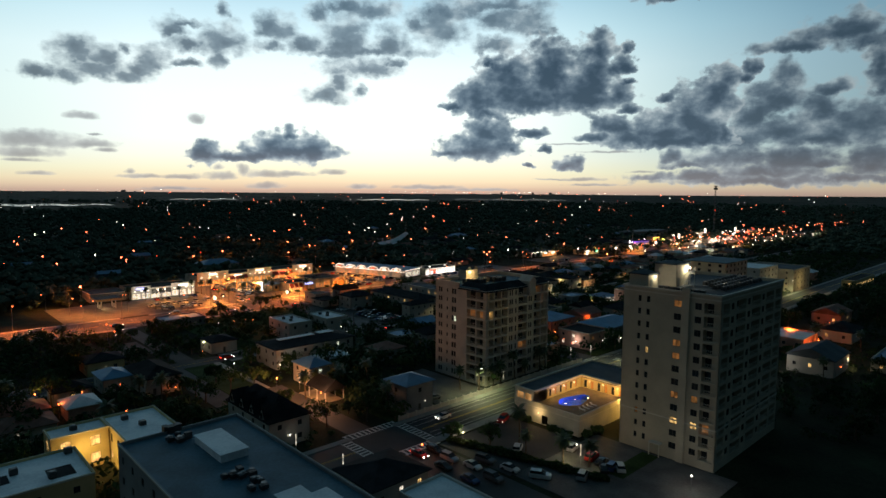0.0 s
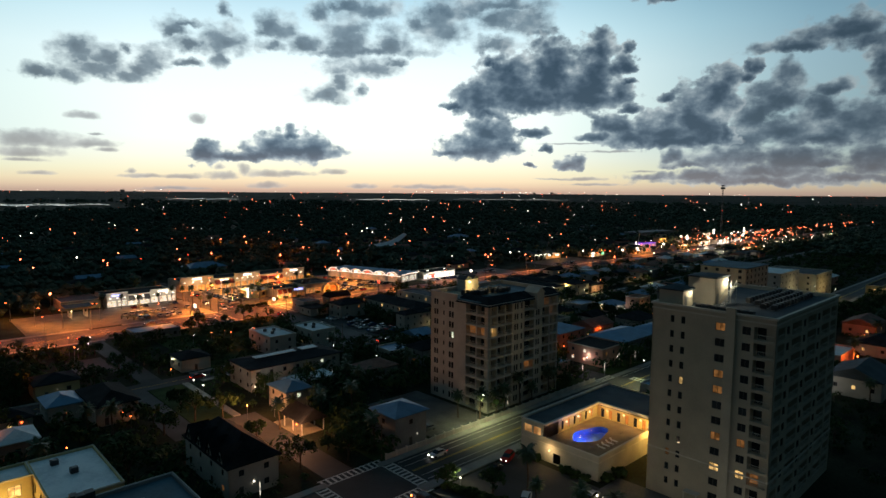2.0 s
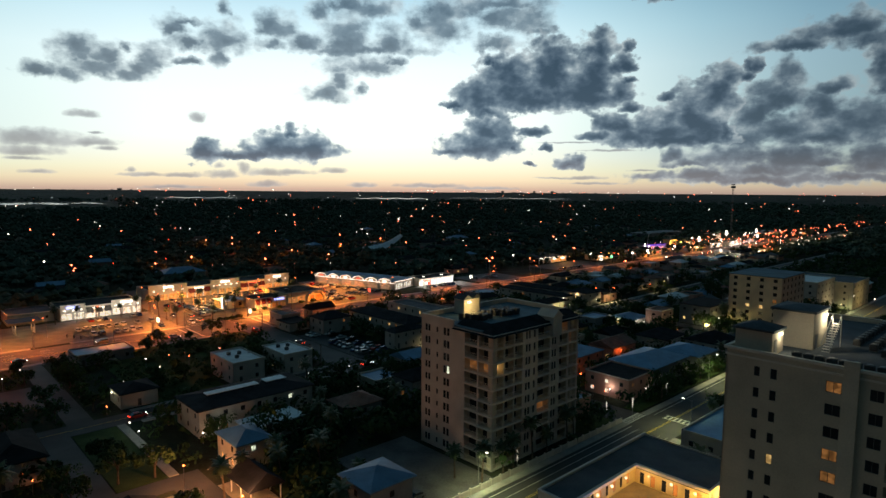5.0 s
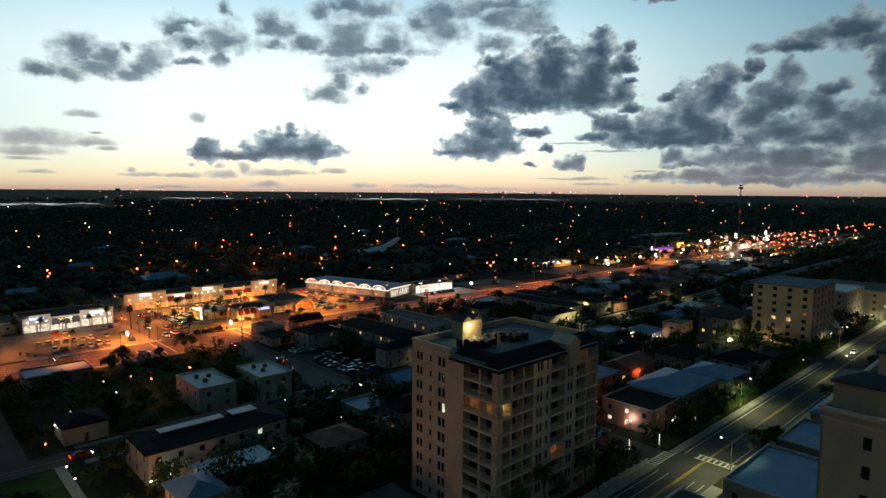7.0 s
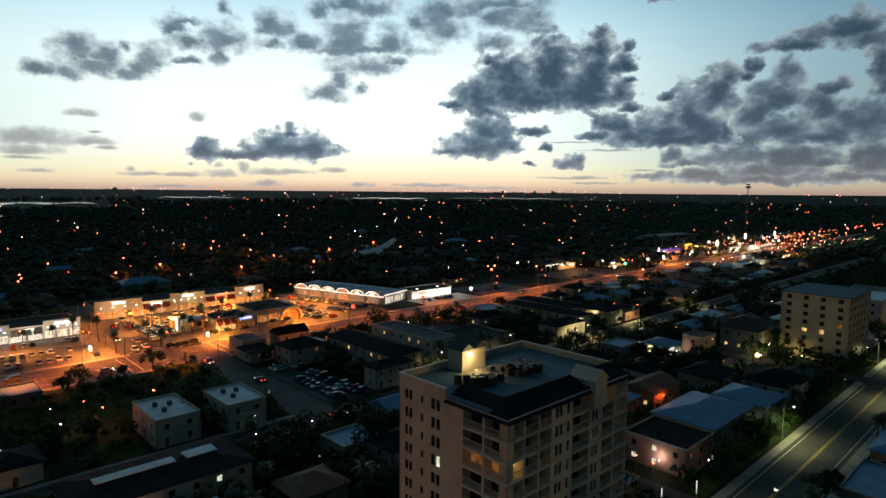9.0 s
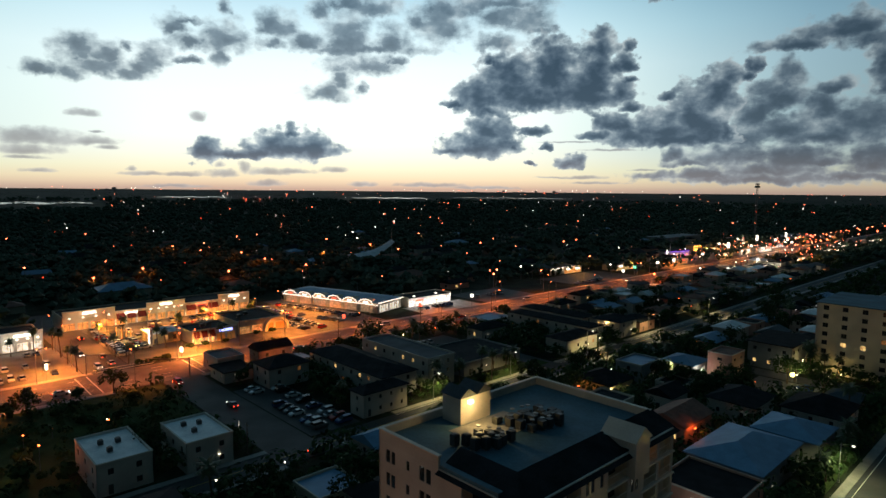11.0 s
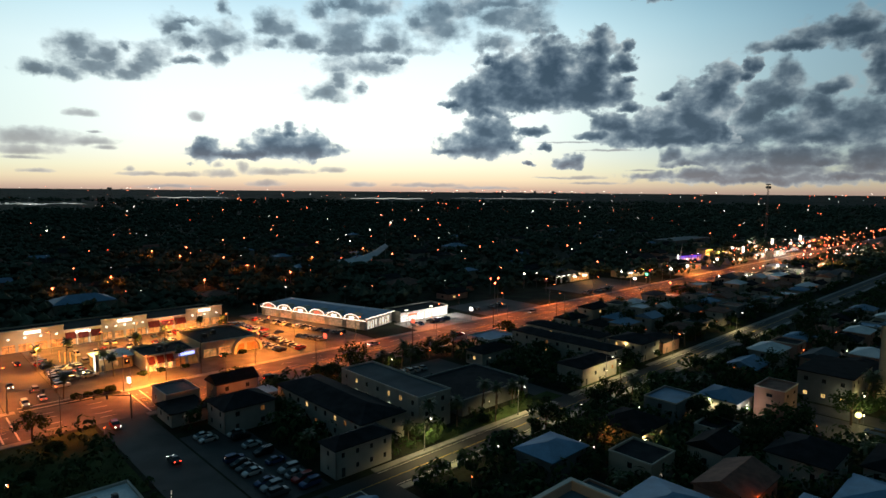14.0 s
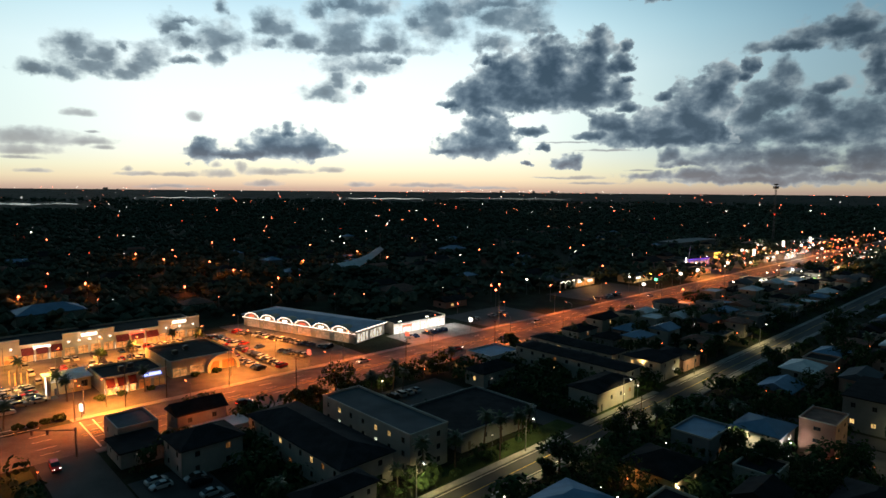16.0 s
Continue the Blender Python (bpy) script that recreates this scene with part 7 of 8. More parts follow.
# palms and trees that stand singly, by the streets and yards
for u, v, kind in ((105, 82, 0), (112, 70, 2), (104, 92, 3), (110, 88, 1), (100, 101, 5), (137, 120.5, 1), (141, 121, 0), (147, 120.5, 1), (153, 121, 2), (160, 120.5, 0), (131, 121, 0), (165, 122, 1), (128, 126, 0),
                   (189, 278, 4), (186, 277.5, 4), (131, 279, 5), (140, 279.5, 4), (118, 276, 4), (205, 217, 0), (212, 217, 1), (222, 218, 0), (232, 218.6, 1), (238, 218.4, 0), (244, 218, 0), (249, 218.6, 1), (235, 266, 0), (243, 266, 1), (246, 265, 0),
                   (232, 201, 5), (236, 200, 4), (240, 199, 4), (262, 201, 5), (267, 200.5, 4), (258, 200, 4), (205, 102.9, 4), (214, 102.6, 5), (255, 102.4, 0), (198, 102, 0), (246, 102, 1), (315.4, 142.6, 1), (318.7, 140, 1), (318, 148, 0), (321, 150, 1), (300, 149, 4), (304, 148, 4), (280, 157, 4),
                   (206, 120, 4), (215, 121, 7), (226, 121, 7), (234, 121, 0), (250, 121, 1), (89, 150, 0), (99, 176, 4), (103, 156, 0), (94, 152, 1), (100, 148, 0), (108, 146, 1), (113, 152, 0), (118, 158, 1), (112, 138, 2), (120, 166, 0),
                   (172, 130, 0), (176, 142, 1), (180, 158, 0), (172, 165, 4), (168, 328, 0), (160.5, 346, 1), (184, 350, 1), (195, 352, 0), (210, 354, 1), (222, 360, 0), (98, 346, 0), (106, 345, 1), (114, 346, 0), (124, 345, 0), (131, 346, 1),
                   (176, 317, 7), (182, 317.4, 7), (190, 317, 7), (205, 321, 7), (212, 321, 7), (188, 316, 0), (137, 347, 0), (188, 363, 5), (224, 366, 5), (122.6, 83, 7), (122.4, 85.5, 7), (122.8, 88, 7), (122.5, 96, 7), (122.7, 98.5, 7), (126, 79.6, 7), (130, 79.4, 7), (152.3, 309, 0), (152.2, 324, 0), (152.4, 347, 1), (137, 310, 1), (136.8, 322, 0), (137, 333, 1), (155, 307, 7), (158, 306.8, 7), (161, 307.2, 7), (164, 306.8, 7), (169, 322, 0)):
    tree(kind, u, v, rng.uniform(0.8, 1.15), rng.uniform(0, 360))
for k in range(22):
    tree(7, 99.2 + 0.46 * k + rng.uniform(-0.3, 0.3), 100 - 1.7 * k, rng.uniform(0.7, 1.0), rng.uniform(0, 360))
tree(2, 109.5, 75, 1.1, 40)
for k, (u, v) in enumerate(((73.2, 216), (82.6, 219), (73.4, 228), (82.4, 233), (82.8, 246), (73.0, 257), (82.6, 262), (73.4, 271), (75.5, 170), (76.2, 182), (66.0, 172), (66.2, 181), (82, 168), (66.4, 166), (91.6, 124), (91.4, 132), (82.0, 128), (81.8, 148))):
    tree((4, 3, 4, 5)[k % 4], u, v, 0.8 + 0.06 * (k % 5), 47 * k)
light(109.3, 74.0, 1.2, 130, (1.0, 0.95, 0.5), 0.2)
for u, v in ((140.3, 119.4), (210.9, 121.1), (87.1 + 5, 158.9), (188.8, 119.6), (111.7, 72), (68.3, 119.2), (214.2, 125.0), (155.8 - 3, 223.8), (88.2 + 4, 226), (202.5, 122.4), (182.0 - 1, 122.8), (70.3, 103.2)):
    gp = thing("light_column", grid(u, v), "slim lamp post with a glowing white column", "lamp post", "light columns")
    part("post", shared("column_post", lambda: Shape().tube([(0, 0, -0.05), (0, 0, 2.0)], 0.09, 6), M_POLE), None, gp)
    part("light_tube", shared("column_tube", lambda: Shape().tube([(0, 0, 2.0), (0, 0, 4.6)], 0.10, 6), L_SHOP_W), None, gp, "glowing white tube")
count = 0
while count < 390:
    u, v = rng.uniform(-20, 460), rng.uniform(20, 280)
    if not free(u, v, 1.6) or (u < 100 and v < 62) or (v < 78 and u < 165):
        continue
    kind = rng.choice((0, 0, 1, 2, 3, 3, 4, 4, 5, 5, 6, 6, 7, 7))
    if low_growth(u, v):
        kind = rng.choice((5, 7, 7, 7))
    tree(kind, u, v, rng.uniform(0.75, 1.25), rng.uniform(0, 360))
    count += 1


# thickets and hedges that fill the yards between the houses
def thicket(seed, count, box, label, low=0.8, high=2.3, leaf=0.5, lift=0.35, room=1.3):
    r = np.random.default_rng(seed)
    s = Shape()
    done = 0
    while done < count:
        u, v = r.uniform(box[0], box[2]), r.uniform(box[1], box[3])
        if not free(u, v, room) or (low > 1.5 and low_growth(u, v) and r.random() < 0.85):
            continue
        done += 1
        p = world(u, v)
        size = r.uniform(low, high)
        for q in range(34):
            d = r.normal(0, 1, 3)
            d[2] = abs(d[2]) * 0.9
            d /= np.linalg.norm(d)
            c = Vector((p.x, p.y, size * lift)) + Vector(d) * size * r.uniform(0.7, 1.05)
            t1 = Vector(d).orthogonal().normalized()
            t1.rotate(Matrix.Rotation(r.uniform(0, 6.283), 3, Vector(d)))
            t2 = Vector(d).cross(t1)
            k = r.uniform(leaf / 2, leaf)
            s.quad(c - t1 * k, c - t2 * k * 0.6, c + t1 * k, c + t2 * k * 0.6)
    solid("thicket", s, M_LEAF, pose(0, 0, 0), label, "bushes", kind="stuff")



# ---- more of the town: plain houses along the outer streets ----
rng = random.Random(31)
WALLS = (M_STUCCO_W, M_STUCCO_W, M_STUCCO_G, M_STUCCO_P, M_STUCCO)
COVERS = ((M_ROOF_D, "dark"), (M_ROOF_D, "dark"), (M_ROOF_B, "blue"), (M_ROOF_G, "grey"), (M_ROOF_T, "red tiled"), (M_ROOF_W, "pale"))
made = 0
for row_v in (222, 236, 250, 264, 126, 140, 152, 166, 180, 192):
    for u in np.arange(-40, 640, 19):
        uu, vv = u + rng.uniform(-2, 2), row_v + rng.uniform(-1.5, 1.5)
        L_, W_ = rng.uniform(9, 14), rng.uniform(8, 10)
        if not free(uu + L_ / 2, vv + W_ / 2, max(L_, W_) / 2 + 1.0) or (uu < 80 and vv < 160) or made > 120 or (row_v < 200 and uu > 480) or (row_v > 200 and uu < 335):
            continue
        cover, word = rng.choice(COVERS)
        glow_ = {rng.randrange(6): rng.choice((W, D, D)) for _ in range(rng.choice((0, 0, 1, 2)))}
        house_at(uu, vv, uu + L_, vv + W_, rng.choice((3.2, 3.4, 5.8)), rng.choice(("hip", "hip", "gable", "flat")), rng.choice(WALLS), cover, f"plain stucco house with a {word} roof among trees", group="plain houses", glow=glow_, gap=6.5, door=False, pitch=0.4, plain=True)
        made += 1


thicket(51, 1700, (-20, 119, 330, 280), "dark bushes and hedges filling the yards")
thicket(54, 820, (96, 119, 330, 280), "dark dense tree crowns between the houses", 1.8, 3.4, 0.9, 0.9, 1.2)
thicket(55, 300, (-20, 119, 96, 280), "dark dense tree crowns between the houses", 1.8, 3.6, 0.9, 0.9, 2.4)
thicket(56, 1100, (352, 60, 900, 278), "dark dense tree crowns along the far streets", 1.8, 3.4, 1.1, 0.8, 2.0)
thicket(57, 60, (425, 262, 780, 279), "tall dark trees beside the boulevard", 2.2, 3.8, 1.2, 0.9, 0.4)
thicket(52, 700, (330, 60, 620, 280), "dark bushes and hedges filling the far yards")
thicket(53, 800, (166, 10, 440, 100), "dark dune scrub beside the beach houses")


# small porch lamps by doors and paths
rng = random.Random(77)
placed = 0
while placed < 95:
    u, v = rng.uniform(40, 420), rng.uniform(119, 280)
    if not free(u, v, 0.8):
        continue
    placed += 1
    y_ = thing("porch_lamp", grid(u, v), "small glowing porch lamp on a short post", "porch lamp", "porch lamps")
    z_ = rng.choice((2.2, 2.8, 3.4))
    part("post", shared(f"porch_post{z_}", lambda: Shape().tube([(0, 0, -0.05), (0, 0, z_)], 0.05, 6), M_POLE), None, y_)
    part("lamp_globe", shared(f"porch_globe{z_}", lambda: Shape().ball(0, 0, z_ + 0.12, rng.choice((0.13, 0.17)), 8), rng.choice((L_WHITE, L_SODIUM, L_SODIUM, L_WHITE_FAR))), None, y_, "glowing globe")


# ---- inland: houses, woods, far lamps, masts, river ----
rng = random.Random(41)


def simple_house(u, v, L_, W_, h, wall, cover, label, glow=None):
    ob = thing("house", grid(u, v, rise(*world(u, v).xy) - 0.05), label, "house", "inland houses")
    part("wall", Shape().box(0, 0, -1, L_, W_, h), wall, ob)
    part("roof", roof_hip(L_, W_, h + 0.23, 0.5, 0.4, L_ >= W_) if rng.random() < 0.7 else roof_gable(L_, W_, h + 0.23, 0.4, 0.4, L_ >= W_), cover, ob)
    for k in range(1):
        part("window", shared("far_win", lambda: Shape().box(0, -0.06, 0, 1.6, 0.04, 1.2), glow if glow and k == 0 else M_GLASS), None, ob, m=pose(L_ * (0.25 + 0.45 * k), 0, 1.0))
    if glow:
        part("window", shared("far_win_side", lambda: Shape().box(-0.06, 0, 0, 0.04, 1.6, 1.2), M_GLASS), None, ob, m=pose(0, W_ * 0.4, 1.0))


placed = 0
while placed < 110:
    u, v = rng.uniform(0, 900), rng.uniform(310, 720)
    if not free(u + 6, v + 5, 8) or (u > 500 and v < 330):
        continue
    keep(u, v, u + 12, v + 10)
    big = rng.random() < 0.12
    cover, word = rng.choice(COVERS[:3] + COVERS[:2] + COVERS[4:5])
    simple_house(u, v, rng.uniform(10, 16) * (1.8 if big else 1), rng.uniform(8, 11) * (1.5 if big else 1), rng.choice((3.2, 3.2, 5.6)), rng.choice(WALLS), cover, f"inland house with a {word} roof under trees",
                 rng.choice((None, None, None, W, D)))
    placed += 1


RIVERS = ((-42, -31, 2330, 2480), (-27, -21, 3000, 3070), (-11, -4, 3000, 3090), (-2, 9, 3150, 3200))


def woods(name, seed, count, near, far, size, label):
    """Crowns of many trees as small tilted leaf clumps."""
    r = np.random.default_rng(seed)
    verts, faces = [], []
    made_ = 0
    while made_ < count:
        d = near + (far - near) * r.random() ** 1.15
        a = math.radians(r.uniform(-46, 46))
        x, y = d * math.sin(a), d * math.cos(a)
        u, v = CU * x + SU * y, -SU * x + CU * y
        if not free(u, v, 3.0) or 276 < v < 308:
            continue
        if v < 305 and d < 700 or (v < 350 and u < 430):
            continue
        if any(lo - 1 < math.degrees(a) < hi + 1 and d0 - 450 < d < d1 + 60 for lo, hi, d0, d1 in RIVERS):
            continue
        made_ += 1
        s = size * r.uniform(0.6, 1.3) * (1 + d / 9000)
        base = rise(x, y)
        for k in range(4):
            c = np.array((x + r.normal(0, s * 0.5), y + r.normal(0, s * 0.5), base + s * r.uniform(0.5, 1.35)))
            rr = s * r.uniform(0.35, 0.6)
            ring_ = [c + rr * np.array((math.cos(t) * r.uniform(0.7, 1.2), math.sin(t) * r.uniform(0.7, 1.2), r.uniform(-0.25, 0.15))) for t in (1.2566 * j + r.uniform(-0.3, 0.3) for j in range(5))]
            i = len(verts)
            verts += [tuple(q) for q in ring_] + [tuple(c + np.array((r.normal(0, 0.2 * rr), r.normal(0, 0.2 * rr), rr * r.uniform(0.5, 0.9)))), tuple(c - np.array((0, 0, rr * 1.1)))]
            faces += [(i + j, i + (j + 1) % 5, i + 5) for j in range(5)] + [(i + (j + 1) % 5, i + j, i + 6) for j in range(5)]
    s_ = Shape()
    s_.v, s_.f = verts, faces
    ob = solid(name, s_, M_WOODS_HAZY, pose(0, 0, 0), label, "woods", kind="stuff")
    return ob


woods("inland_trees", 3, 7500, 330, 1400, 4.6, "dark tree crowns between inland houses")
# Marsh sheet added over the far ground, its colour lightened for haze.
s_ = Shape()
for k in range(40):
    for j in range(7):
        q = []
        for aa, dd in ((k, j), (k + 1, j), (k + 1, j + 1), (k, j + 1)):
            az, dist = radians(-50 + 2.5 * aa), 2500 + 380 * dd
            x, y = dist * math.sin(az), dist * math.cos(az)
            q.append((x, y, rise(x, y) + 0.1))
        s_.quad(*reversed(q))
solid("marsh", s_, M_MARSH_HAZY, pose(0, 0, 0), "flat grey-green marsh reaching to the horizon", "marsh", kind="structure")
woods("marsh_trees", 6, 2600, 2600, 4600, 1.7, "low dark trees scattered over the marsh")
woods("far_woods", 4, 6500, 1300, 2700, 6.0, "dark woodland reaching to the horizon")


def far_lamp(u, v, h, bulb, r_, label="distant street lamp glowing among trees"):
    p = world(u, v)
    ob = thing("street_lamp", grid(u, v, rise(p.x, p.y)), label, "street lamp", "distant lamps")
    part("pole", shared(f"far_pole{h}", lambda: Shape().tube([(0, 0, -0.2), (0, 0, h)], [0.15, 0.1], 5), M_POLE), None, ob)
    part("lamp_globe", shared(f"far_globe{h}_{r_}", lambda: Shape().ball(0, 0, h, r_, 6), bulb), None, ob)


for u, v in ((214, 496), (281, 635), (285, 584), (305, 551), (298, 497), (303, 448), (359, 515), (429, 546), (485, 822), (527, 897), (522, 492), (600, 450), (504, 356), (857, 666), (446, 271), (100, 713), (78, 358), (97, 675), (250, 450), (180, 470)):
    far_lamp(u, v, 9.0, L_SODIUM_FAR, 0.6)
    if u < 480 and v < 640:
        light(u, v, 8.0, 3000, ORANGE, 0.5)
GLOBES = {}


def faint(u, v, h, bulb, r_):
    """A lamp too far off to be told from its neighbours: a globe on a pole in the joined rest."""
    p = world(u, v)
    z = rise(p.x, p.y)
    GLOBES.setdefault(bulb.name, (Shape(), bulb))[0].ball(p.x, p.y, z + h, r_, 6)
    GLOBES.setdefault("poles", (Shape(), M_POLE))[0].tube([(p.x, p.y, z - 0.2), (p.x, p.y, z + h)], 0.15, 4)


placed = 0
while placed < 430:
    d = 480 + 3600 * rng.random() ** 1.5
    a = math.radians(rng.uniform(-39, 41))
    x, y = d * math.sin(a), d * math.cos(a)
    u, v = CU * x + SU * y, -SU * x + CU * y
    if v < 320 and u < 900:
        continue
    faint(u, v, 9.0 if d < 1500 else 14.0, rng.choice((L_SODIUM_FAR,) * 6 + (L_WHITE_FAR,) * 3 + (L_RED_FAR,)), rng.choice((0.12, 0.17, 0.22, 0.32, 0.42)) * (1 + d / 1300))
    placed += 1
for k in range(36):
    faint(700 + 18 * k + rng.uniform(-6, 6), rng.choice((280, 304, 312)), 10.0, L_SODIUM_FAR, rng.choice((0.45, 0.7)))
# glow of the shopping streets further along the boulevard
for k in range(170):
    u = rng.gauss(760, 130)
    v = 292 + rng.choice((-1, 1)) * rng.uniform(14, 48)
    faint(u, v, rng.choice((5.0, 9.0)), rng.choice((L_SODIUM_FAR, L_SODIUM_FAR, L_WHITE_FAR, L_WHITE_FAR, L_RED_FAR)), rng.choice((0.16, 0.24, 0.34, 0.46)))
for k in range(90):
    az = radians(rng.choice((rng.uniform(-6, 12), rng.uniform(-38, 38))))
    d = rng.uniform(4100, 4700)
    x, y = d * math.sin(az), d * math.cos(az)
    faint(CU * x + SU * y, -SU * x + CU * y, 16.0, rng.choice((L_WHITE_FAR, L_WHITE_FAR, L_SODIUM_FAR)), rng.choice((0.6, 0.9, 1.2)))
for key, (shape, bulb) in GLOBES.items():
    solid("distant_lamps", shape, bulb, pose(0, 0, 0), "scatter of distant lamps among dark trees", "lamps", kind="stuff")
ROADSIDE = [(456, 346, 22, L_SHOP), (548, 268, 16, L_STATION), (576, 254, 30, L_STATION), (560, 318, 34, L_SHOP), (640, 312, 24, L_SHOP), (700, 316, 30, L_SHOP_W), (662, 256, 30, L_SHOP), (740, 312, 34, L_STATION),
            (760, 260, 36, L_SHOP_W), (500, 330, 26, L_WARM), (800, 320, 40, L_STATION), (850, 380, 44, L_SHOP_W), (690, 345, 26, L_SHOP), (730, 350, 30, L_WARM), (785, 352, 28, L_SHOP), (830, 345, 24, L_SHOP_W),
            (905, 330, 40, L_SHOP), (950, 262, 40, L_SHOP_W), (880, 258, 34, L_SHOP), (820, 262, 28, L_SHOP_W), (710, 252, 24, L_WARM), (1000, 320, 50, L_SHOP)]
for k, (u, v, L_, col) in enumerate(ROADSIDE):
    hh = (4.2, 5.0, 4.6)[k % 3]
    mall_block(u, v, L_, 12, hh, "roadside shop with brightly lit front by the boulevard", [(0, L_ * 0.5, hh + 0.4, M_STUCCO_W, None, col, 0, L_SIGN), (L_ * 0.5, L_, hh + 0.1, M_STUCCO_W, None, col, 0, L_SIGN_R if L_ > 30 else L_SIGN)], M_ROOF_W if k % 4 == 0 else M_ROOF_G)
    white = col in (L_SHOP_W, L_STATION)
    light(u + L_ / 2, v - 6, 6.0, {"station_window": 7000, "shop_window_white": 4500}.get(col.name, 4200), (1.0, 0.88, 0.68) if white else (1.0, 0.42, 0.09), 0.8)
for u0, v0, u1, v1 in ((600, 306, 690, 344), (690, 304.5, 900, 340), (690, 262, 800, 279), (540, 306, 600, 340)):
    road("shop_car_park", u0, v0, u1, v1, 0.03, M_ASPHALT_OLD, "wide asphalt car park before roadside shops")
for u, v in ((620, 322), (660, 335), (705, 308), (745, 330), (790, 310), (835, 335), (880, 312), (560, 310), (715, 270), (770, 275)):
    street_lamp(u, v, 8.5, 1.4, 45 + 90 * (u % 4), L_SODIUM, "far car park lamps", "car park lamp post with an orange lamp head")
    light(u + 0.5, v, 8.0, 26000, (1.0, 0.27, 0.04), 0.4, 150)

# bank with a lit drive-through canopy on white arches
BK = thing("bank", grid(441, 347), "low bank with a white lit canopy on arches", "bank")
part("body", Shape().box(0, 9, -0.1, 30, 20, 4.6), M_STUCCO_W, BK)
part("roof", roof_hip(30, 20, 5.2, 0.6, 0.22), M_ROOF_G, BK, "grey hipped roof")
for k in range(6):
    part("post", shared("bank_post", lambda: Shape().box(-0.3, 0, -0.05, 0.3, 0.6, 4.95), M_WHITE), None, BK, m=pose(0.6 + 5.7 * k, 0, 0))
for k in range(5):
    pts = [(0.6 + 5.7 * k + 2.85 - 2.4 * math.cos(a), 0.3, 3.0 + 1.5 * math.sin(a)) for a in (math.pi * j / 8 for j in range(9))]
    part("light_tube", Shape().tube(pts, 0.16, 5), L_SIGN, BK, "white glowing arch tube")
for k in range(3):
    light(446 + 9 * k, 350, 4.2, 1300, (1.0, 0.95, 0.75), 0.4)

# purple-lit restaurant with a slanting sail mast, and its yellow-lit neighbour
PU = thing("restaurant", grid(622, 352, 0, -12), "low restaurant washed with purple light under a slanting mast", "restaurant")
part("wall", Shape().box(0, 0, -0.1, 34, 14, 5.2), M_STUCCO_W, PU)
part("roof", Shape().box(-0.5, -0.5, 5.204, 34.5, 14.5, 5.6), M_ROOF_K, PU)
for k in range(5):
    part("window", Shape().box(2 + 6.4 * k, -0.08, 0.8, 6 + 6.4 * k, -0.004, 2.8), L_WARM, PU, "warm lit window")
part("light_tube", Shape().box(0, -0.3, 4.7, 34, -0.06, 5.0), L_SIGN_P, PU, "purple glowing tube along the eaves")
part("mast", Shape().tube([(2, -2, -0.1), (5, -2, 17)], [0.5, 0.12], 6), M_TRIM, PU, "slanting white sail mast")
part("mast_sign", Shape().box(-0.6, -2.5, 2.0, 0.0, -1.7, 7.0), L_SIGN, PU, "upright glowing sign")
for k in range(2):
    light(632 + 14 * k, 345 - 3 * k, 3.6, 1500, (0.22, 0.08, 1.0), 0.4)
YE = thing("restaurant", grid(664, 345), "two-storey restaurant with yellow lit walls", "restaurant")
part("wall", Shape().box(0, 0, -0.1, 26, 12, 4.6).box(5, 2, 4.6, 20, 10, 8.2), M_STUCCO_Y, YE)
part("roof", Shape().box(4.5, 1.5, 8.204, 20.5, 10.5, 8.6).box(-0.4, -0.4, 4.604, 4.9, 12.4, 4.9).box(20.1, -0.4, 4.604, 26.4, 12.4, 4.9), M_ROOF_T, YE)
for k in range(5):
    part("window", Shape().box(1.2 + 5 * k, -0.08, 0.7, 4.4 + 5 * k, -0.004, 2.9), L_SHOP, YE, "warm lit window")
part("light_tube", Shape().box(5, 1.7, 7.6, 20, 1.95, 7.9).box(0, -0.35, 4.1, 26, -0.1, 4.4), shining("yellow_tube", (1.0, 0.62, 0.12), 3.0), YE, "yellow glowing tube along the eaves")
for k in range(2):
    light(670 + 13 * k, 340, 5.5, 6000, (1.0, 0.6, 0.14), 0.5)

for u, v, h, col in ((681, 328, 12, L_SIGN), (707, 308, 10, L_SIGN), (715, 297 + 9, 19, L_SIGN), (766, 306, 13, L_SIGN), (836, 318, 16, L_SIGN), (600, 308, 9, L_SIGN), (520, 307, 8, L_SIGN), (488, 308, 7, L_SIGN_G), (470, 306.5, 6, L_SIGN), (548, 308, 8, L_SIGN), (780, 280, 12, L_SIGN_R),
                     (655, 309, 15, L_SIGN), (731, 280, 14, L_SIGN), (752, 306, 9, L_SIGN_R), (806, 307, 11, L_SIGN), (866, 306, 14, L_SIGN_R), (594, 262, 9, L_SIGN)):
    s_ = thing("tall_sign", grid(u, v), "tall glowing roadside sign far along the boulevard", "sign", "far roadside signs")
    part("post", Shape().tube([(0, 0, -0.1), (0, 0, h - 1.6)], 0.2, 6), M_POLE, s_)
    tall = 5.0 if h > 14 else 1.6
    part("sign_box", Shape().box(-0.3, -0.9, h - tall, 0.3, 0.9, h), col, s_, "glowing sign box")
for u, v, L_ in ((760, 420, 90), (900, 330, 70)):
    solid("warehouse", Shape().box(0, 0, -0.5, L_, 26, 6.5).box(-0.4, -0.4, 6.5, L_ + 0.4, 26.4, 6.9), M_STUCCO_G, grid(u, v), "large flat grey commercial building", "warehouse")

# white sweeping roof of a church, with its slim spire
CH = thing("church", grid(372, 500), "church with a white roof sweeping up to a point", "church")
sw = Shape()
N_ = 14
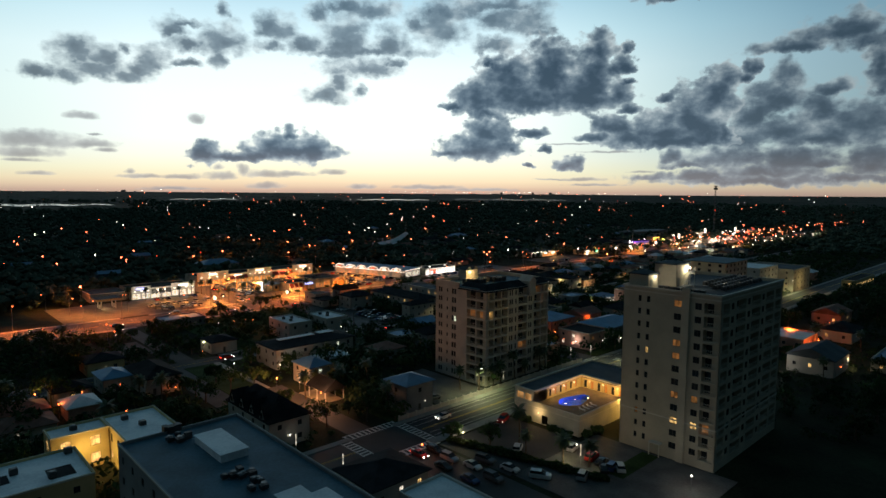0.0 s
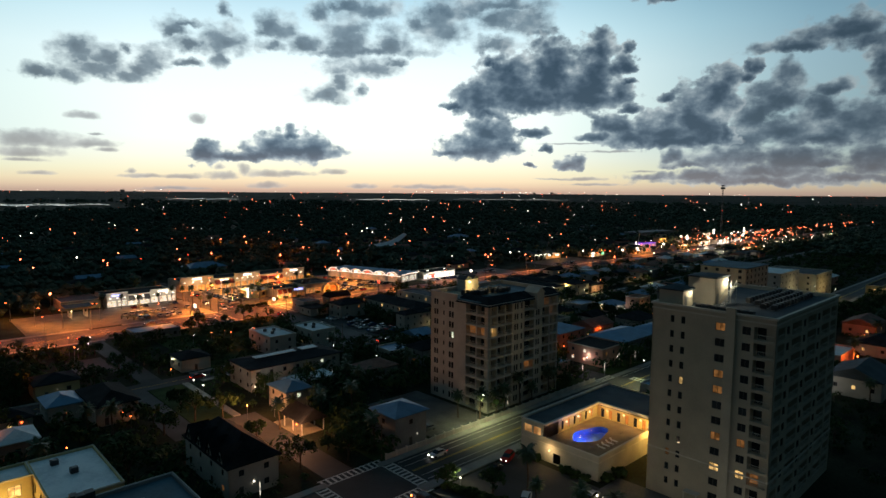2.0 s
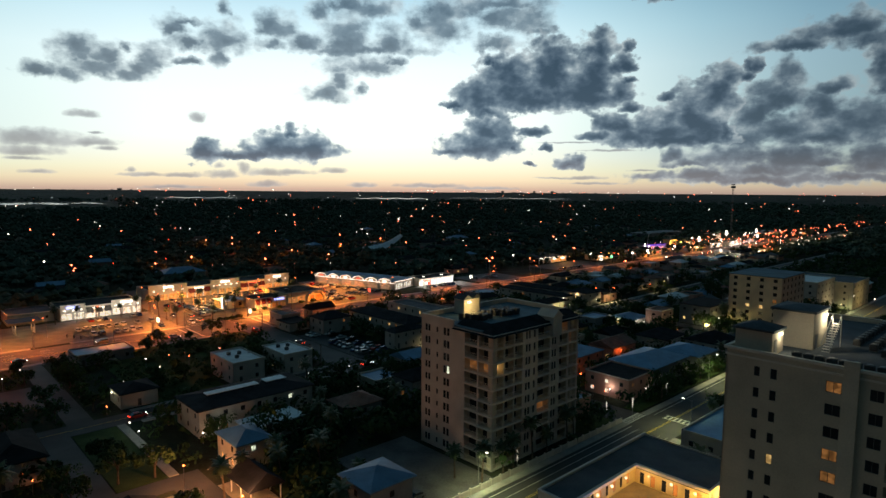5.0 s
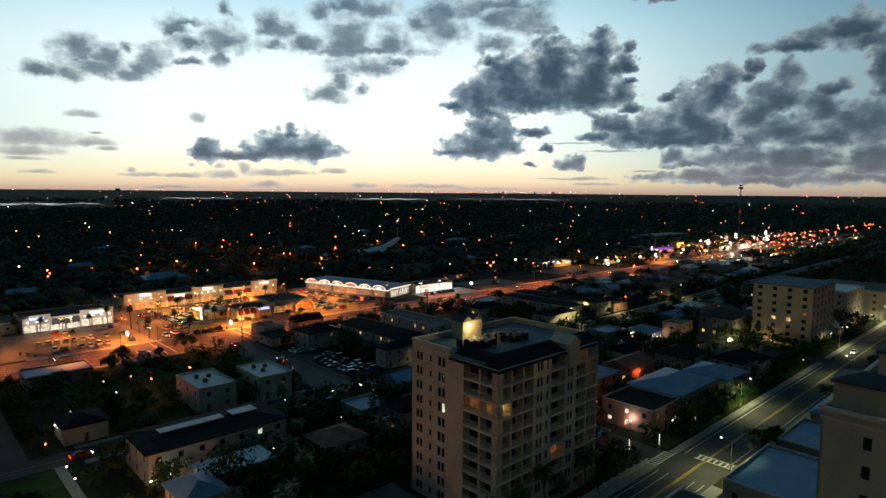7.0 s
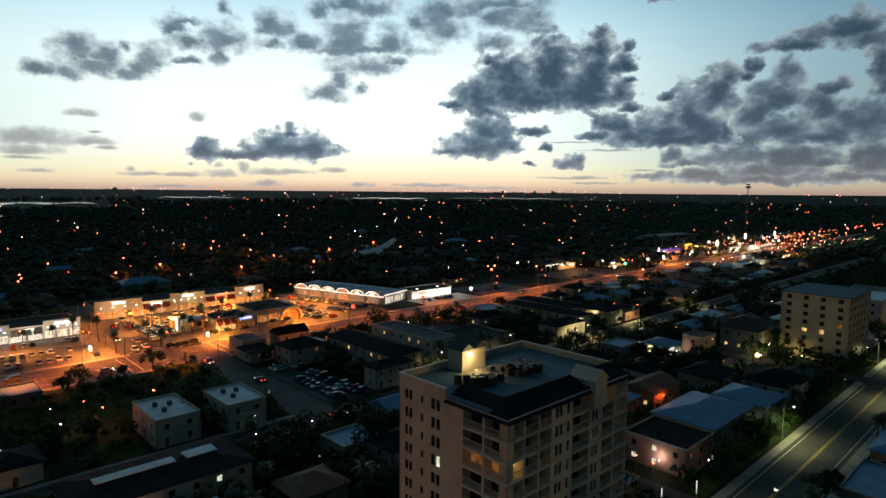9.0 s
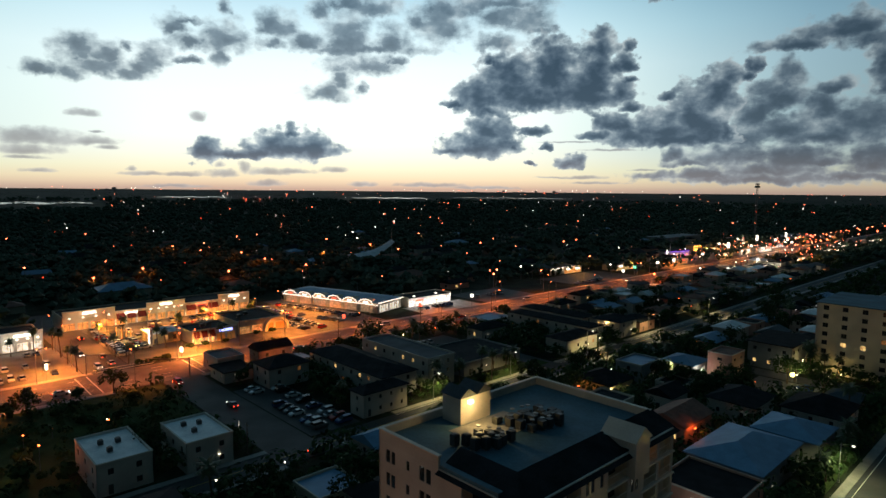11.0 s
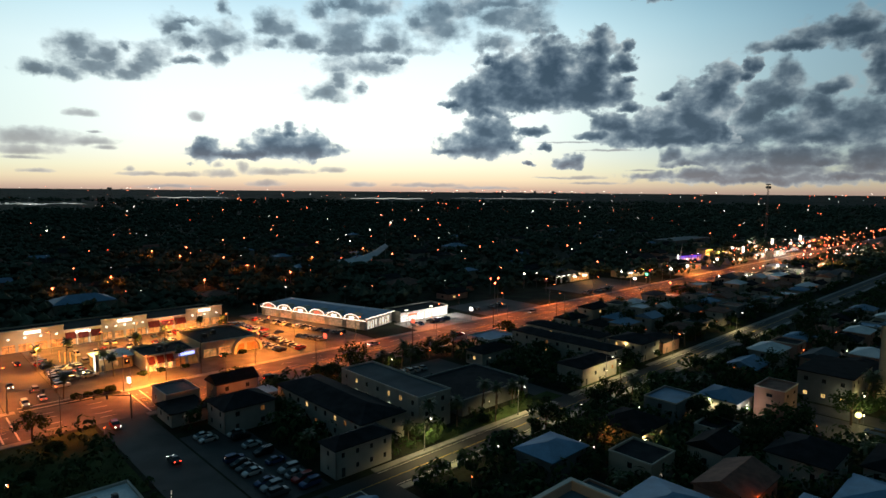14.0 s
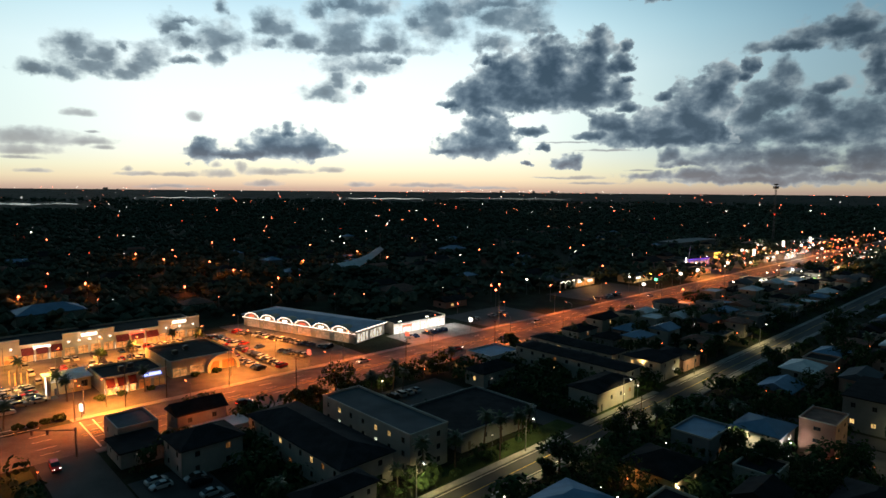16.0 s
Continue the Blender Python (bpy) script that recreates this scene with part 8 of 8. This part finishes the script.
prof = [(46 * (k / N_), 7.0 + 10.0 * (k / N_) ** 2.4, 13.0 - 9.0 * (k / N_)) for k in range(N_ + 1)]
for (x0, z0, h0), (x1, z1, h1) in zip(prof, prof[1:]):
    sw.quad((x0, -h0, z0 - 5.2 * h0 / 13), (x1, -h1, z1 - 5.2 * h1 / 13), (x1, 0, z1), (x0, 0, z0)).quad((x0, 0, z0), (x1, 0, z1), (x1, h1, z1 - 5.2 * h1 / 13), (x0, h0, z0 - 5.2 * h0 / 13))
    sw.quad((x1, -h1, z1 - 5.2 * h1 / 13 - 0.4), (x0, -h0, z0 - 5.2 * h0 / 13 - 0.4), (x0, h0, z0 - 5.2 * h0 / 13 - 0.4), (x1, h1, z1 - 5.2 * h1 / 13 - 0.4))
    sw.quad((x0, -h0, z0 - 5.2 * h0 / 13 - 0.4), (x1, -h1, z1 - 5.2 * h1 / 13 - 0.4), (x1, -h1, z1 - 5.2 * h1 / 13), (x0, -h0, z0 - 5.2 * h0 / 13))
part("roof", sw, M_ROOF_W, CH, "white sweeping roof")
part("wall", Shape().box(1, -6.5, -0.5, 34, 6.5, 2.2), M_STUCCO, CH)
part("spire", Shape().tube([(46, 0, 0), (46, 0, 27)], [0.4, 0.12], 6), M_METAL, CH)
for k in range(4):
    part("window", Shape().box(3 + 7 * k, -6.56, 0.4, 7 + 7 * k, -6.46, 1.9), D, CH)


def mast(x, y, h, w):
    ob = thing("radio_mast", pose(x, y, rise(x, y)), "tall dark lattice radio mast with red lamps", "radio mast")
    s = Shape()
    for k in range(3):
        a = 2.094 * k
        s.tube([(w * math.cos(a), w * math.sin(a), 0), (w * 0.7 * math.cos(a), w * 0.7 * math.sin(a), h)], w * 0.14, 5)
    for j in range(14):
        z0, z1 = h * j / 14, h * (j + 1) / 14
        for k in range(3):
            a, b = 2.094 * k, 2.094 * (k + 1)
            s.tube([(w * 0.85 * math.cos(a), w * 0.85 * math.sin(a), z0), (w * 0.85 * math.cos(b), w * 0.85 * math.sin(b), z1)], w * 0.08, 4)
    part("lattice", s, M_POLE, ob)
    part("platform", Shape().tube([(0, 0, h * 0.93), (0, 0, h * 0.97)], w * 2.4, 10), M_POLE, ob)
    part("platform", Shape().tube([(0, 0, h * 0.99), (0, 0, h * 1.01)], w * 2.0, 10), M_POLE, ob)
    part("beacon", Shape().ball(0, 0, h * 0.5, w * 0.5, 6), L_RED_FAR, ob)


mast(363, 922, 71, 1.3)

# river and inlets shining under the horizon
for az0, az1, d0, d1 in RIVERS:
    s = Shape()
    steps = 24
    for k in range(steps):
        q = []
        for aa, wave in ((az0 + (az1 - az0) * k / steps, k), (az0 + (az1 - az0) * (k + 1) / steps, k + 1)):
            ends = math.sin(math.pi * wave / steps) ** 0.5
            mid = (d0 + d1) / 2 + 40 * math.sin(wave * 0.9 + az0)
            for dd in (mid - (d1 - d0) / 2 * ends, mid + (d1 - d0) / 2 * ends):
                x, y = dd * math.sin(radians(aa)), dd * math.cos(radians(aa))
                q.append((x, y, rise(x, y) + 0.25))
        s.quad(q[0], q[2], q[3], q[1])
    solid("water", s, M_WATER, pose(0, 0, 0), "still river water mirroring the bright sky", "water", kind="structure")
# low skyline of a distant town
for k in range(40):
    az = radians(rng.choice((rng.uniform(-36, -28), rng.uniform(-4, 12), rng.uniform(2, 9))))
    d = 4750
    hgt = rng.uniform(2, 7) if k > 3 else 15
    x, y = d * math.sin(az), d * math.cos(az)
    solid("distant_building", Shape().box(-8, -8, -5, 8 + rng.uniform(0, 10), 8, hgt), M_STUCCO_G, pose(x, y, rise(x, y)), "distant dark building on the skyline", "building", "skyline buildings")
